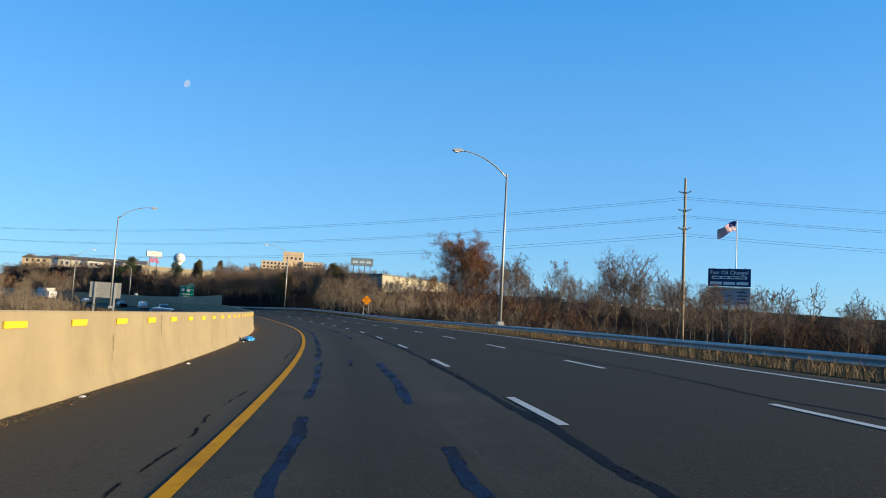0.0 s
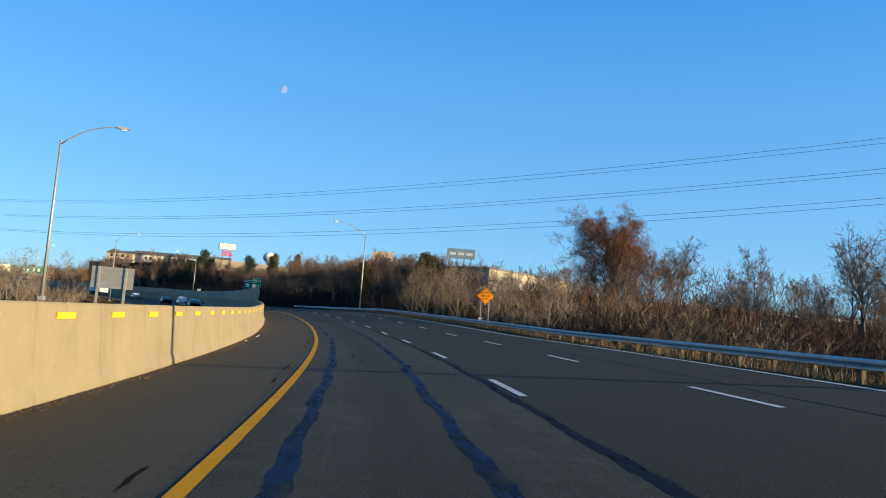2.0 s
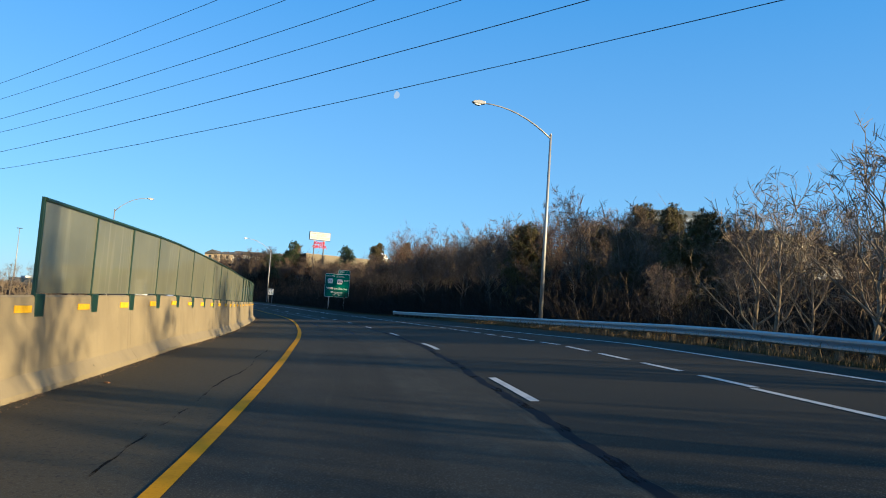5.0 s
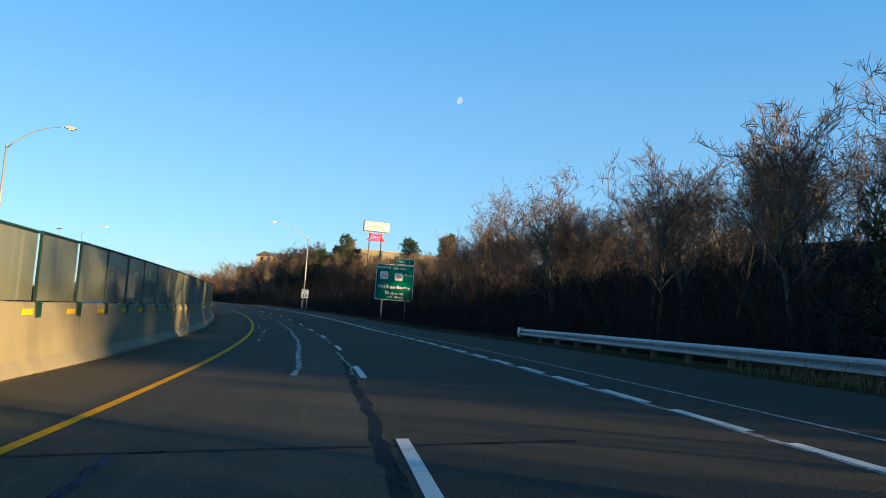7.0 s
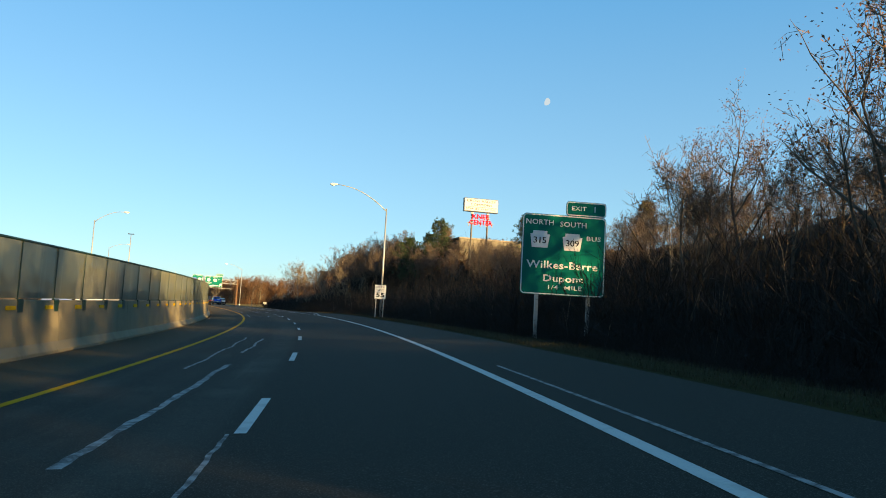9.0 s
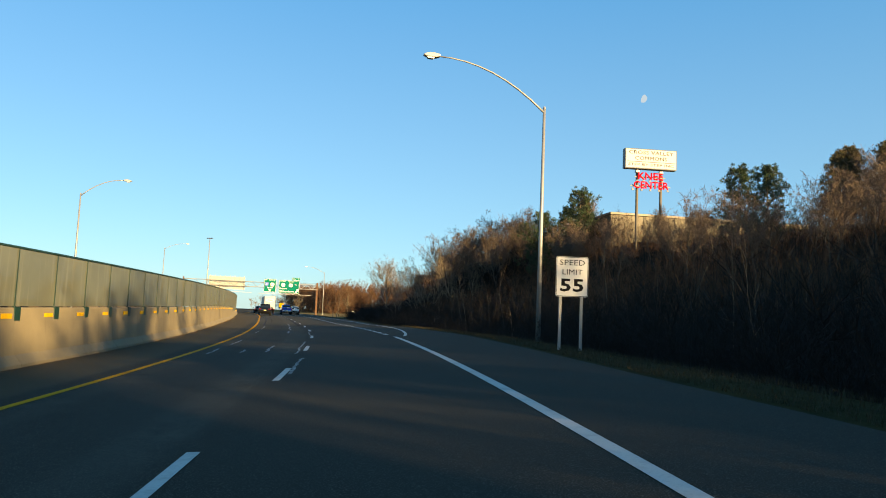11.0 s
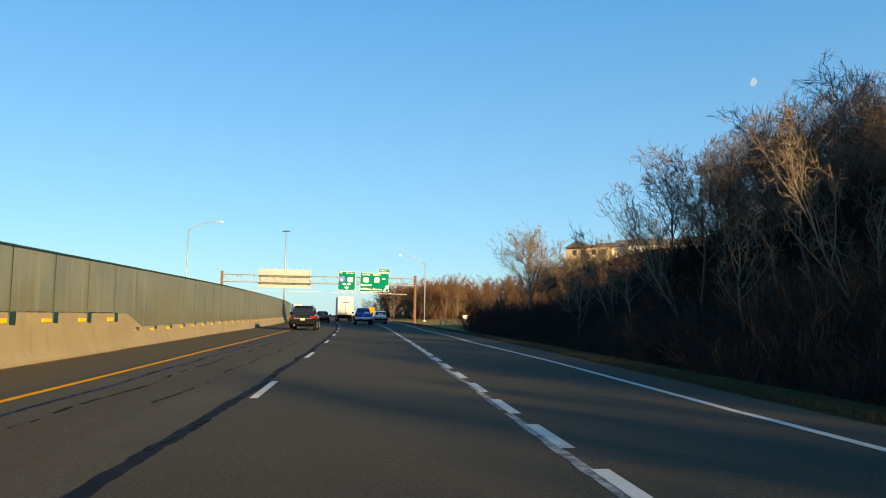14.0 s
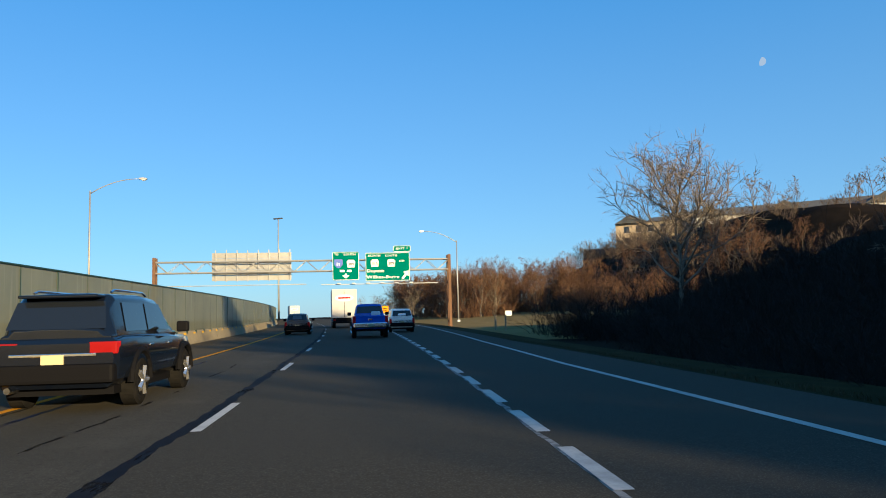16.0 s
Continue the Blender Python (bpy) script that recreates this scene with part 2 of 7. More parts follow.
M = {
    "asphalt": asphalt("asphalt", (0.0450, 0.0415, 0.0325), (0.0355, 0.0330, 0.0262), (0.0240, 0.0224, 0.0180)),
    # the sky's reflection on this tar is painted as a blue base colour
    "sky_sheen_tar": brushed_tar("sky_sheen_tar", (0.0040, 0.0120, 0.042), (0.0070, 0.0150, 0.036), 0.70, 1.04, 0.75, 0.10),
    "tar": brushed_tar("tar", (0.0045, 0.0060, 0.0105), (0.0080, 0.0090, 0.013), 0.66, 0.92, 0.8, 0.06),
    "crack": brushed_tar("crack", (0.006, 0.0055, 0.005), (0.010, 0.009, 0.008), 0.98, 1.10, 0.9, 0.05),
    "white_line": worn("white_line", (0.397, 0.39, 0.365), (0.23, 0.224, 0.205), 2.5, 30.0, 0.7, 0, 0.1, 0.5, 0.75),
    "worn_line": worn("worn_line", (0.20, 0.20, 0.195), (0.035, 0.034, 0.032), 5.0, 30.0, 0.75, 0, 0.1, 0.44, 0.58),
    "yellow_line": worn("yellow_line", (0.52, 0.235, 0.004), (0.36, 0.16, 0.005), 2.0, 30.0, 0.8, 0, 0.1, 0.5, 0.75, None, 0.06),
    "concrete": stained_concrete("concrete", (0.205, 0.170, 0.105), (0.163, 0.134, 0.084), (0.112, 0.093, 0.061)),
    "green_post": plain("green_post", (0.00576, 0.0288, 0.0202), 0.5, 0.0, 0.5, None, 0.4),
    "tab": worn("tab", (0.612, 0.36, 0.0144), (0.504, 0.288, 0.0216), 6.0, 40.0, 0.9, 0, 0.05, 0.35, 0.7, None, 0.05),
    "galv": worn("galv", (0.306, 0.323, 0.34), (0.23, 0.246, 0.264), 1.6, 25.0, 0.42, 0.75, 0.05),
    "galv_pole": worn("galv_pole", (0.294, 0.294, 0.288), (0.23, 0.23, 0.23), 1.0, 25.0, 0.5, 0.45, 0.03),
    "rail_wood": worn("rail_wood", (0.115, 0.088, 0.055), (0.075, 0.058, 0.038), 2.0, 30.0, 0.9, 0, 0.2, 0.3, 0.7, (0.62, 0.62, 0.062)),
    "wood_pole": worn("wood_pole", (0.26, 0.211, 0.136), (0.205, 0.161, 0.105), 2.0, 30.0, 0.85, 0, 0.2, 0.3, 0.7, (0.62, 0.62, 0.062)),
    "rust": worn("rust", (0.14, 0.07, 0.0315), (0.091, 0.0455, 0.0245), 2.0, 25.0, 0.8, 0.2, 0.2),
    "soil": worn("soil", (0.019, 0.0132, 0.0085), (0.0115, 0.0088, 0.006), 0.35, 9.0, 0.95, 0, 0.5, 0.35, 0.65, None, 0.02),
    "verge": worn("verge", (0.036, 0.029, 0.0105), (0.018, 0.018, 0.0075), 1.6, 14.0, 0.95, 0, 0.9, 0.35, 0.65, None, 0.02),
    "straw": worn("straw", (0.215, 0.150, 0.062), (0.150, 0.112, 0.046), 0.5, 9.0, 0.95, 0, 0.8, 0.35, 0.65, None, 0.02),
    "bark": worn("bark", (0.084, 0.0665, 0.049), (0.0525, 0.042, 0.0322), 3.0, 30.0, 0.9, 0, 0.3),
    "pale_bark": worn("pale_bark", (0.176, 0.146, 0.107), (0.122, 0.0975, 0.0731), 3.0, 30.0, 0.9, 0, 0.3),
    "twigs": island("twigs", [(0.062, 0.045, 0.034), (0.115, 0.083, 0.060), (0.085, 0.062, 0.047), (0.150, 0.108, 0.078)]),
    # twigs again, with the bank's shade painted in as near-black colours
    "shade_twigs": island("shade_twigs", [(0.00673, 0.0049, 0.00398), (0.0128, 0.00918, 0.00673), (0.00918, 0.00673, 0.0052), (0.0168, 0.0116, 0.00858)]),
    "pale_twigs": island("pale_twigs", [(0.121, 0.093, 0.0651), (0.167, 0.131, 0.0885), (0.102, 0.0744, 0.0512), (0.14, 0.112, 0.0788)]),
    "red_twigs": island("red_twigs", [(0.0864, 0.0403, 0.0202), (0.121, 0.0605, 0.0288), (0.0576, 0.0288, 0.0173), (0.144, 0.0808, 0.0403)]),
    "brown_leaves": island("brown_leaves", [(0.12, 0.0488, 0.0225), (0.18, 0.0825, 0.0338), (0.0825, 0.0413, 0.0225), (0.143, 0.075, 0.0375)]),
    "dark_leaves": island("dark_leaves", [(0.088, 0.04, 0.024), (0.16, 0.068, 0.032), (0.056, 0.028, 0.02), (0.112, 0.06, 0.036)]),
    "needles": island("needles", [(0.0121, 0.0275, 0.011), (0.0275, 0.0495, 0.0154), (0.0193, 0.0358, 0.0121), (0.0385, 0.055, 0.0165)], 0.6),
    "olive_needles": island("olive_needles", [(0.036, 0.036, 0.014), (0.072, 0.062, 0.022), (0.050, 0.046, 0.018), (0.100, 0.070, 0.028)], 0.7),
    "dry_grass": island("dry_grass", [(0.120, 0.080, 0.036), (0.155, 0.106, 0.050), (0.092, 0.058, 0.026), (0.082, 0.060, 0.028)]),
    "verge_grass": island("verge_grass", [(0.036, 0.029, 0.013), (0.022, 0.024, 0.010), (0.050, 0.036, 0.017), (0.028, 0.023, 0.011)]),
    "leaf_litter": island("leaf_litter", [(0.154, 0.091, 0.042), (0.105, 0.063, 0.035), (0.21, 0.14, 0.07), (0.084, 0.056, 0.035)]),
    "sign_green": worn("sign_green", (0, 0.118, 0.0865), (0, 0.100, 0.076), 0.8, 20.0, 0.9, 0, 0.0, 0.35, 0.7, None, 0.04),
    "sign_white": plain("sign_white", (0.595, 0.595, 0.58), 0.9, 0.0, 0.03),
    "sign_black": plain("sign_black", (0.012, 0.012, 0.012), 0.9, 0.0, 0.03),
    "sign_orange": worn("sign_orange", (0.637, 0.24, 0.0075), (0.6, 0.21, 0.0075), 2.0, 20.0, 0.9, 0, 0.0, 0.35, 0.7, None, 0.04),
    "sign_back": worn("sign_back", (0.27, 0.265, 0.25), (0.22, 0.215, 0.20), 1.5, 20.0, 0.45, 0.4, 0.02),
    "lamp_shell": plain("lamp_shell", (0.33, 0.33, 0.324), 0.4, 0.3),
    "lamp_glass": plain("lamp_glass", (0.62, 0.64, 0.64), 0.15, 0.0, 0.6),
    "wire": plain("wire", (0.05, 0.055, 0.06), 0.6),
    "porcelain": plain("porcelain", (0.16, 0.12, 0.10), 0.3),
    "stucco": worn("stucco", (0.46, 0.36, 0.24), (0.41, 0.32, 0.21), 0.5, 12.0, 0.9, 0, 0.1),
    "white_siding": worn("white_siding", (0.62, 0.60, 0.54), (0.56, 0.54, 0.49), 0.5, 12.0, 0.8, 0, 0.1),
    "block_wall": worn("block_wall", (0.30, 0.27, 0.21), (0.25, 0.225, 0.18), 0.5, 12.0, 0.9, 0, 0.1),
    "metal_siding": worn("metal_siding", (0.111, 0.0936, 0.0605), (0.096, 0.0808, 0.053), 0.4, 10.0, 0.6, 0.1, 0.05),
    "brick_tan": worn("brick_tan", (0.50, 0.38, 0.25), (0.43, 0.33, 0.21), 0.5, 8.0, 0.9, 0, 0.1),
    "shingle": worn("shingle", (0.085, 0.085, 0.08), (0.06, 0.06, 0.06), 1.0, 14.0, 0.9, 0, 0.2),
    "glass_dark": plain("glass_dark", (0.02, 0.025, 0.03), 0.08, 0.0, 0.8),
    "moon": plain("moon", (0.50, 0.62, 0.80), 1.0, 0.0, 0.0, 0.30),
}


# ---------------------------------------------------------------- building helpers
def mesh_of(name, verts, faces, mats=(), smooth=False):
    m = bpy.data.meshes.new(name)
    m.from_pydata([tuple(v) for v in verts], [], faces)
    for x in mats:
        m.materials.append(x)
    if smooth:
        m.polygons.foreach_set("use_smooth", [True] * len(m.polygons))
    m.update()
    return m


def part(name, bm, material, parent=None, label="", smooth=False):
    """Links a bmesh, or a mesh, as one mesh object under a thing or under a part."""
    if isinstance(bm, bmesh.types.BMesh):
        m = bpy.data.meshes.new(name)
        bm.to_mesh(m)
        bm.free()
        m.materials.append(material)
        if smooth:
            m.polygons.foreach_set("use_smooth", [True] * len(m.polygons))
    else:
        m = bm
    ob = new(name, m)
    ob.parent = parent
    return tagged(ob, label) if label else ob


def thing(name, m, label, category, group="", kind=""):
    ob = new(name)
    ob.empty_display_size = 0.3
    ob.matrix_world = m
    return tagged(ob, label, category, group, kind)


def box(bm, lo, hi, bevel=0.0, turn=None):
    c = [(a + b) / 2 for a, b in zip(lo, hi)]
    mat = Matrix.Translation(c) @ (turn or Matrix()) @ Matrix.Diagonal((*[b - a for a, b in zip(lo, hi)], 1))
    vs = bmesh.ops.create_cube(bm, size=1, matrix=mat)["verts"]
    if bevel:
        es = list({e for v in vs for e in v.link_edges})
        bmesh.ops.bevel(bm, geom=es, offset=bevel, segments=2, affect="EDGES", profile=0.6)
    return bm


def boxed(lo, hi, bevel=0.0, turn=None):
    return box(bmesh.new(), lo, hi, bevel, turn)


def tube(bm, pts, radii, sides=8, caps=True):
    """A round bar through points, with a radius at each."""
    rings, n = [], len(pts)
    ref = Vector((0.31, 0.95, 0.07))
    for k, p in enumerate(pts):
        d = (Vector(pts[min(k + 1, n - 1)]) - Vector(pts[max(k - 1, 0)])).normalized()
        u = d.cross(ref if abs(d.dot(ref)) < 0.95 else Vector((1, 0, 0))).normalized()
        v = d.cross(u)
        rings.append([bm.verts.new(Vector(p) + (u * math.cos(a) + v * math.sin(a)) * radii[k]) for a in (2 * math.pi * j / sides for j in range(sides))])
    for a, b in zip(rings, rings[1:]):
        for j in range(sides):
            bm.faces.new((a[j], a[(j + 1) % sides], b[(j + 1) % sides], b[j]))
    if caps:
        bm.faces.new(rings[0][::-1])
        bm.faces.new(rings[-1])
    return bm


def extruded(outline, lo, hi, axis="y", bevel=0.0):
    """A flat outline of (a, b) drawn out along an axis; y: outline in x, z; x: outline in y, z; z: outline in x, y."""
    bm = bmesh.new()
    def at(p, d):
        return {"y": (p[0], d, p[1]), "x": (d, p[0], p[1]), "z": (p[0], p[1], d)}[axis]
    a, b = [bm.verts.new(at(p, lo)) for p in outline], [bm.verts.new(at(p, hi)) for p in outline]
    n = len(outline)
    bm.faces.new(a)
    bm.faces.new(b[::-1])
    for k in range(n):
        bm.faces.new((a[k], b[k], b[(k + 1) % n], a[(k + 1) % n]))
    bmesh.ops.recalc_face_normals(bm, faces=bm.faces)
    if bevel:
        bmesh.ops.bevel(bm, geom=list(bm.edges), offset=bevel, segments=2, affect="EDGES", profile=0.6)
    return bm


def lettering(name, text, size, m, material, parent, spread=1.0, bold=0.0, width=None):
    """Words in Blender's own letters, as a mesh, centred on m (x along, y up), width metres long if given."""
    cu = bpy.data.curves.new(name, "FONT")
    cu.body, cu.size, cu.align_x, cu.align_y, cu.extrude, cu.offset, cu.resolution_u = text, size, "CENTER", "CENTER", 0.004, bold, 2
    cu.space_character = spread
    tmp = bpy.data.objects.new(name, cu)
    scene.collection.objects.link(tmp)
    dg = bpy.context.evaluated_depsgraph_get()
    me = bpy.data.meshes.new_from_object(tmp.evaluated_get(dg))
    bpy.data.objects.remove(tmp)
    if width:
        xs = [v.co.x for v in me.vertices]
        k = width / max(0.01, max(xs) - min(xs))
        for v in me.vertices:
            v.co.x *= k
    me.materials.clear()
    me.materials.append(material)
    ob = new(name, me)
    ob.parent = parent
    ob.matrix_local = m
    return ob


# ---------------------------------------------------------------- the line of the road: its left edge line, as a chain of bends
BEND_S = np.arange(-60.0, 641.0, 50.0)
BEND = np.radians([7.17, 13.51, 19.85, 27.14, 34.43, 41.43, 47.69, 54.95, 56.84, 59.23, 61.58, 63.93, 66.28, 68.63, 70.98])
RS = np.arange(-60.0, 640.1, 2.0)
_hd = np.interp(RS, BEND_S, BEND)
_mid = (_hd[1:] + _hd[:-1]) / 2
RX = 20.87 + np.r_[0, np.cumsum(-np.sin(_mid) * 2.0)]
RY = -35.23 + np.r_[0, np.cumsum(np.cos(_mid) * 2.0)]


def extended(v, s, slope0, slope1):
    """v over RS at s, run on straight past both ends."""
    return np.interp(s, RS, v) + np.minimum(s - RS[0], 0) * slope0 + np.maximum(s - RS[-1], 0) * slope1


def heading(s):
    return np.interp(s, BEND_S, BEND)


def edge_z(s):
    return np.interp(s, [-60, 60, 78, 128, 150, 200, 250, 300, 350, 480, 640], [-4.28, -4.27, -4.25, -3.62, -3.75, -3.87, -3.45, -3.05, -2.68, -2.2, -1.4])


def slope(s):
    """The road's cross fall, up to the right."""
    return np.tan(np.radians(np.interp(s, [-60, 38, 150, 200, 275, 295, 315, 350, 640], [3.3, 4.0, 4.0, 3.1, 2.6, 1.7, 0.3, 0.0, 0.0])))


def rd(s, o, dz=0.0):
    """The place s metres along and o metres to the right of the edge line, dz above the road's plane. Takes arrays."""
    s, o = np.asarray(s, float), np.asarray(o, float)
    h = heading(s)
    x = extended(RX, s, -math.sin(_hd[0]), -math.sin(_hd[-1])) + o * np.cos(h)
    y = extended(RY, s, math.cos(_hd[0]), math.cos(_hd[-1])) + o * np.sin(h)
    return np.stack(np.broadcast_arrays(x, y, edge_z(s) + slope(s) * np.clip(o, -14, 16) + dz), -1)


def on_road(s, o, dz=0.0, turn=0.0):
    """A pose on the road: y ahead, x to the right, upright."""
    p = rd(s, o, dz)
    return pose(p[0], p[1], p[2], 0, 0, math.degrees(float(heading(s))) + turn)


def ribbon(name, s0, s1, cols, step=2.0, mat=None):
    """A strip along the road; cols(s) gives rows of (o, dz) from left to right."""
    ss = np.arange(s0, s1 + step / 2, step)
    rows = [cols(v) for v in ss]
    n = len(rows[0])
    verts = np.concatenate([rd(np.full(n, v), [c[0] for c in r], np.array([c[1] for c in r])) for v, r in zip(ss, rows)])
    faces = [(k * n + j, k * n + j + 1, (k + 1) * n + j + 1, (k + 1) * n + j) for k in range(len(ss) - 1) for j in range(n - 1)]
    me = mesh_of(name, verts, faces, [mat] if mat else [])
    uv = me.uv_layers.new(name="along")
    flat = np.array([(c[0] * 0.1, v * 0.1) for v, r in zip(ss, rows) for c in r])
    idx = np.empty(len(me.loops), dtype=np.int32)
    me.loops.foreach_get("vertex_index", idx)
    uv.data.foreach_set("uv", flat[idx].astype(np.float32).ravel())
    return me


# ---------------------------------------------------------------- ground: one sheet to the horizon
def shoulder(s, o):
    """How far the outer shoulder drops below the plane of the lanes."""
    return -0.13 * np.clip(np.asarray(o, float) - 10.3, 0, 3.8) * np.interp(s, [-60, 64, 110, 150], [1.0, 0.95, 0.5, 0.0])


def hill(s, o):
    """Height of the land over the road's plane level, by place along the road and distance from it."""
    crest = np.interp(s, [-60, 100, 135, 180, 215, 255, 290, 320, 360, 385, 405, 425, 445, 470, 540, 590, 640], [-0.3, -0.3, 2.5, 8.5, 11.0, 11.5, 12.0, 12.5, 13.2, 13.2, 12.0, 10.4, 12.0, 14.4, 13.4, 2, 0])
    toe = np.interp(s, [-60, 340, 370, 398, 410, 425, 440, 640], [18, 18, 20, 25, 33, 47, 52, 64])
    wide = np.interp(s, [-60, 170, 215, 245, 262, 305, 325, 440, 640], [27, 27, 29, 29, 37, 37, 30, 30, 36])
    u = np.clip((o - toe) / wide, 0, 1)
    up = crest * (u * u * (3 - 2 * u) * 0.5 + u * 0.5)
    up = np.minimum(up, np.interp(s, [362, 378, 408, 425], [20, 7.2, 7.0, 20]))   # a saddle that lets the sun reach the lawn
    up = up + np.clip((o - 58) / 22, 0, 1) * np.interp(s, [425, 450, 500, 560, 600], [0, 5, 5, 3.5, 0])   # the rise up to the hotel
    ditch = -0.75 * np.clip((o - 12.6) / 3.0, 0, 1)
    far = np.clip((o - 130) / 500, 0, 1) * 6 * np.clip((s + 100) / 300, 0.3, 1)
    left = np.clip((-18 - o) / 6, 0, 1) * -1.0 + np.clip((-60 - o) / 400, 0, 1) * 10
    return np.where(o > 0, up + ditch + far, left)


def nearest(x, y):
    """Place along the road and distance to its right for points of the plan."""
    d = np.arange(0, len(RS), 3)
    ss, oo = np.empty(len(x)), np.empty(len(x))
    for a in range(0, len(x), 4000):
        q = slice(a, a + 4000)
        k = d[((RX[d][None] - x[q, None]) ** 2 + (RY[d][None] - y[q, None]) ** 2).argmin(1)]
        dx, dy, h = x[q] - RX[k], y[q] - RY[k], _hd[k]
        ss[q], oo[q] = RS[k] - dx * np.sin(h) + dy * np.cos(h), dx * np.cos(h) + dy * np.sin(h)
    return ss, oo


def land_z(s, o):
    s, o = np.asarray(s, float), np.asarray(o, float)
    base = edge_z(s) + slope(s) * np.clip(o, -14, 13) - 0.10
    return base + hill(s, o) + np.where(o > 0, shoulder(s, o), 0.0)


def spread(lo, hi, step, a, b):
    """Even steps between lo and hi, growing ones out to a and b."""
    out = list(np.arange(lo, hi + step / 2, step))
    d = step
    while out[-1] < b:
        d *= 1.22
        out.append(out[-1] + d)
    d = step
    while out[0] > a:
        d *= 1.22
        out.insert(0, out[0] - d)
    return np.array(out)


gx, gy = spread(-420, 130, 3.0, -4200, 4200), spread(-60, 520, 3.0, -3000, 4500)
GX, GY = np.meshgrid(gx, gy)
gs, go = nearest(GX.ravel(), GY.ravel())
gz = land_z(gs, go) + np.array([noise.noise((x * 0.11, y * 0.11, 0)) for x, y in zip(GX.ravel(), GY.ravel())]) * np.clip((np.abs(go - 0) - 16) / 8, 0, 1) * 0.5
nx = len(gx)
gfaces = [(j * nx + k, j * nx + k + 1, (j + 1) * nx + k + 1, (j + 1) * nx + k) for j in range(len(gy) - 1) for k in range(nx - 1)]
ground = new("ground", mesh_of("ground", np.stack([GX.ravel(), GY.ravel(), gz], 1), gfaces, [M["soil"]], True))
tagged(ground, "brown winter soil and leaf litter rising to a bank", "ground", kind="structure")


# ---------------------------------------------------------------- the two carriageways
def paved(s):
    return float(np.interp(s, [-60, 20, 64, 110, 180, 200, 255, 300, 380, 440, 640], [11.4, 11.4, 11.7, 11.8, 11.4, 11.0, 10.9, 12.0, 12.6, 15.0, 16.0]))


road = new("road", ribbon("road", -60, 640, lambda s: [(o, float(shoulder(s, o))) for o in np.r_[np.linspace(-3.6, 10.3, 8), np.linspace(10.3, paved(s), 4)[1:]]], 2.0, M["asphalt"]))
tagged(road, "worn grey-brown asphalt highway with sealed cracks", "road", kind="structure")
road_far = new("road", ribbon("road", -60, 640, lambda s: [(o, 0.0) for o in np.linspace(-17.0, -3.6, 5)], 4.0, M["asphalt"]))
tagged(road_far, "worn asphalt carriageway for oncoming traffic", "road", kind="structure")
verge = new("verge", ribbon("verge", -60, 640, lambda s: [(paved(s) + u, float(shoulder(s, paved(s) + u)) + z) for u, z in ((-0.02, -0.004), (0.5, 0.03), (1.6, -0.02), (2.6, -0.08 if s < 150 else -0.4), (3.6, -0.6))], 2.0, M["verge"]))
tagged(verge, "strip of dry grass and gravel along the asphalt", "verge", kind="structure")


lawn_s, lawn_u = np.arange(400.0, 600.1, 2.0), np.linspace(0, 1, 14)
lawn_v = []
for v in lawn_s:
    o = paved(v) + 0.6 + (52 - paved(v)) * lawn_u * float(np.interp(v, [400, 432], [0.30, 1.0]))
    q = rd(np.full(14, v), o)
    q[:, 2] = np.maximum(land_z(np.full(14, v), o), q[:, 2] - 0.45 - 0.6 * float(np.interp(v, [400, 424], [1.0, 0.0]))) + 0.06 + 1.5 * lawn_u ** 1.3 * float(np.interp(v, [412, 445], [0.0, 1.0]))
    q[-1, 2] -= 2.5
    lawn_v.append(q)
lawn = new("lawn", mesh_of("lawn", np.concatenate(lawn_v), [(k * 14 + j, k * 14 + j + 1, (k + 1) * 14 + j + 1, (k + 1) * 14 + j) for k in range(len(lawn_s) - 1) for j in range(13)], [M["straw"]], True))
tagged(lawn, "mown straw-coloured winter grass by the exit ramp", "lawn", kind="structure")


def stripe(name, s0, s1, o, width, mat, parent, wob=0.0, lift=0.007, step=1.0):
    """A painted or sealed strip; o may be a number or a function of s."""
    f = o if callable(o) else (lambda s: o)
    def cols(s):
        if not wob:
            return [(f(s) - width / 2, lift), (f(s) + width / 2, lift)]
        w = wob * noise.noise((s * 0.35, 3.7, width)) + 0.04 * noise.noise((s * 2.3, 6.6, width))
        rag = [width * (0.5 + 0.28 * noise.noise((s * 0.8, y, width)) + 0.20 * noise.noise((s * 2.6, y, 2.0)) + 0.13 * noise.noise((s * 7.0, y, 5.0))) for y in (9.1, 31.7)]
        return [(f(s) + w - rag[0], lift), (f(s) + w + rag[1], lift)]
    ob = new(name, ribbon(name, s0, s1, cols, step, mat))
    ob.parent = parent
    return ob


kerb_side = lambda s: float(np.interp(s, [-60, 150, 172, 210, 300, 330, 350, 640], [0.0, 0.0, 0.28, 0.45, 0.42, 0.22, 0.35, 0.35]))
stripe("edge_line", -60, 640, kerb_side, 0.155, M["yellow_line"], road)
outer = lambda s: float(np.interp(s, [-60, 5, 16, 44, 62, 90, 108, 133, 150, 180, 210], [9.75, 9.8, 9.9, 10.15, 10.4, 10.3, 10.3, 9.5, 8.7, 8.35, 8.3]))
stripe("edge_line", -60, 150, outer, 0.13, M["white_line"], road)
stripe("edge_line", 150, 214, outer, 0.08, M["worn_line"], road)
inner = lambda s: float(np.interp(s, [137, 157, 175, 200, 275], [7.5, 7.55, 7.5, 7.65, 7.8]))
stripe("edge_line", 196, 276, inner, 0.19, M["white_line"], road)
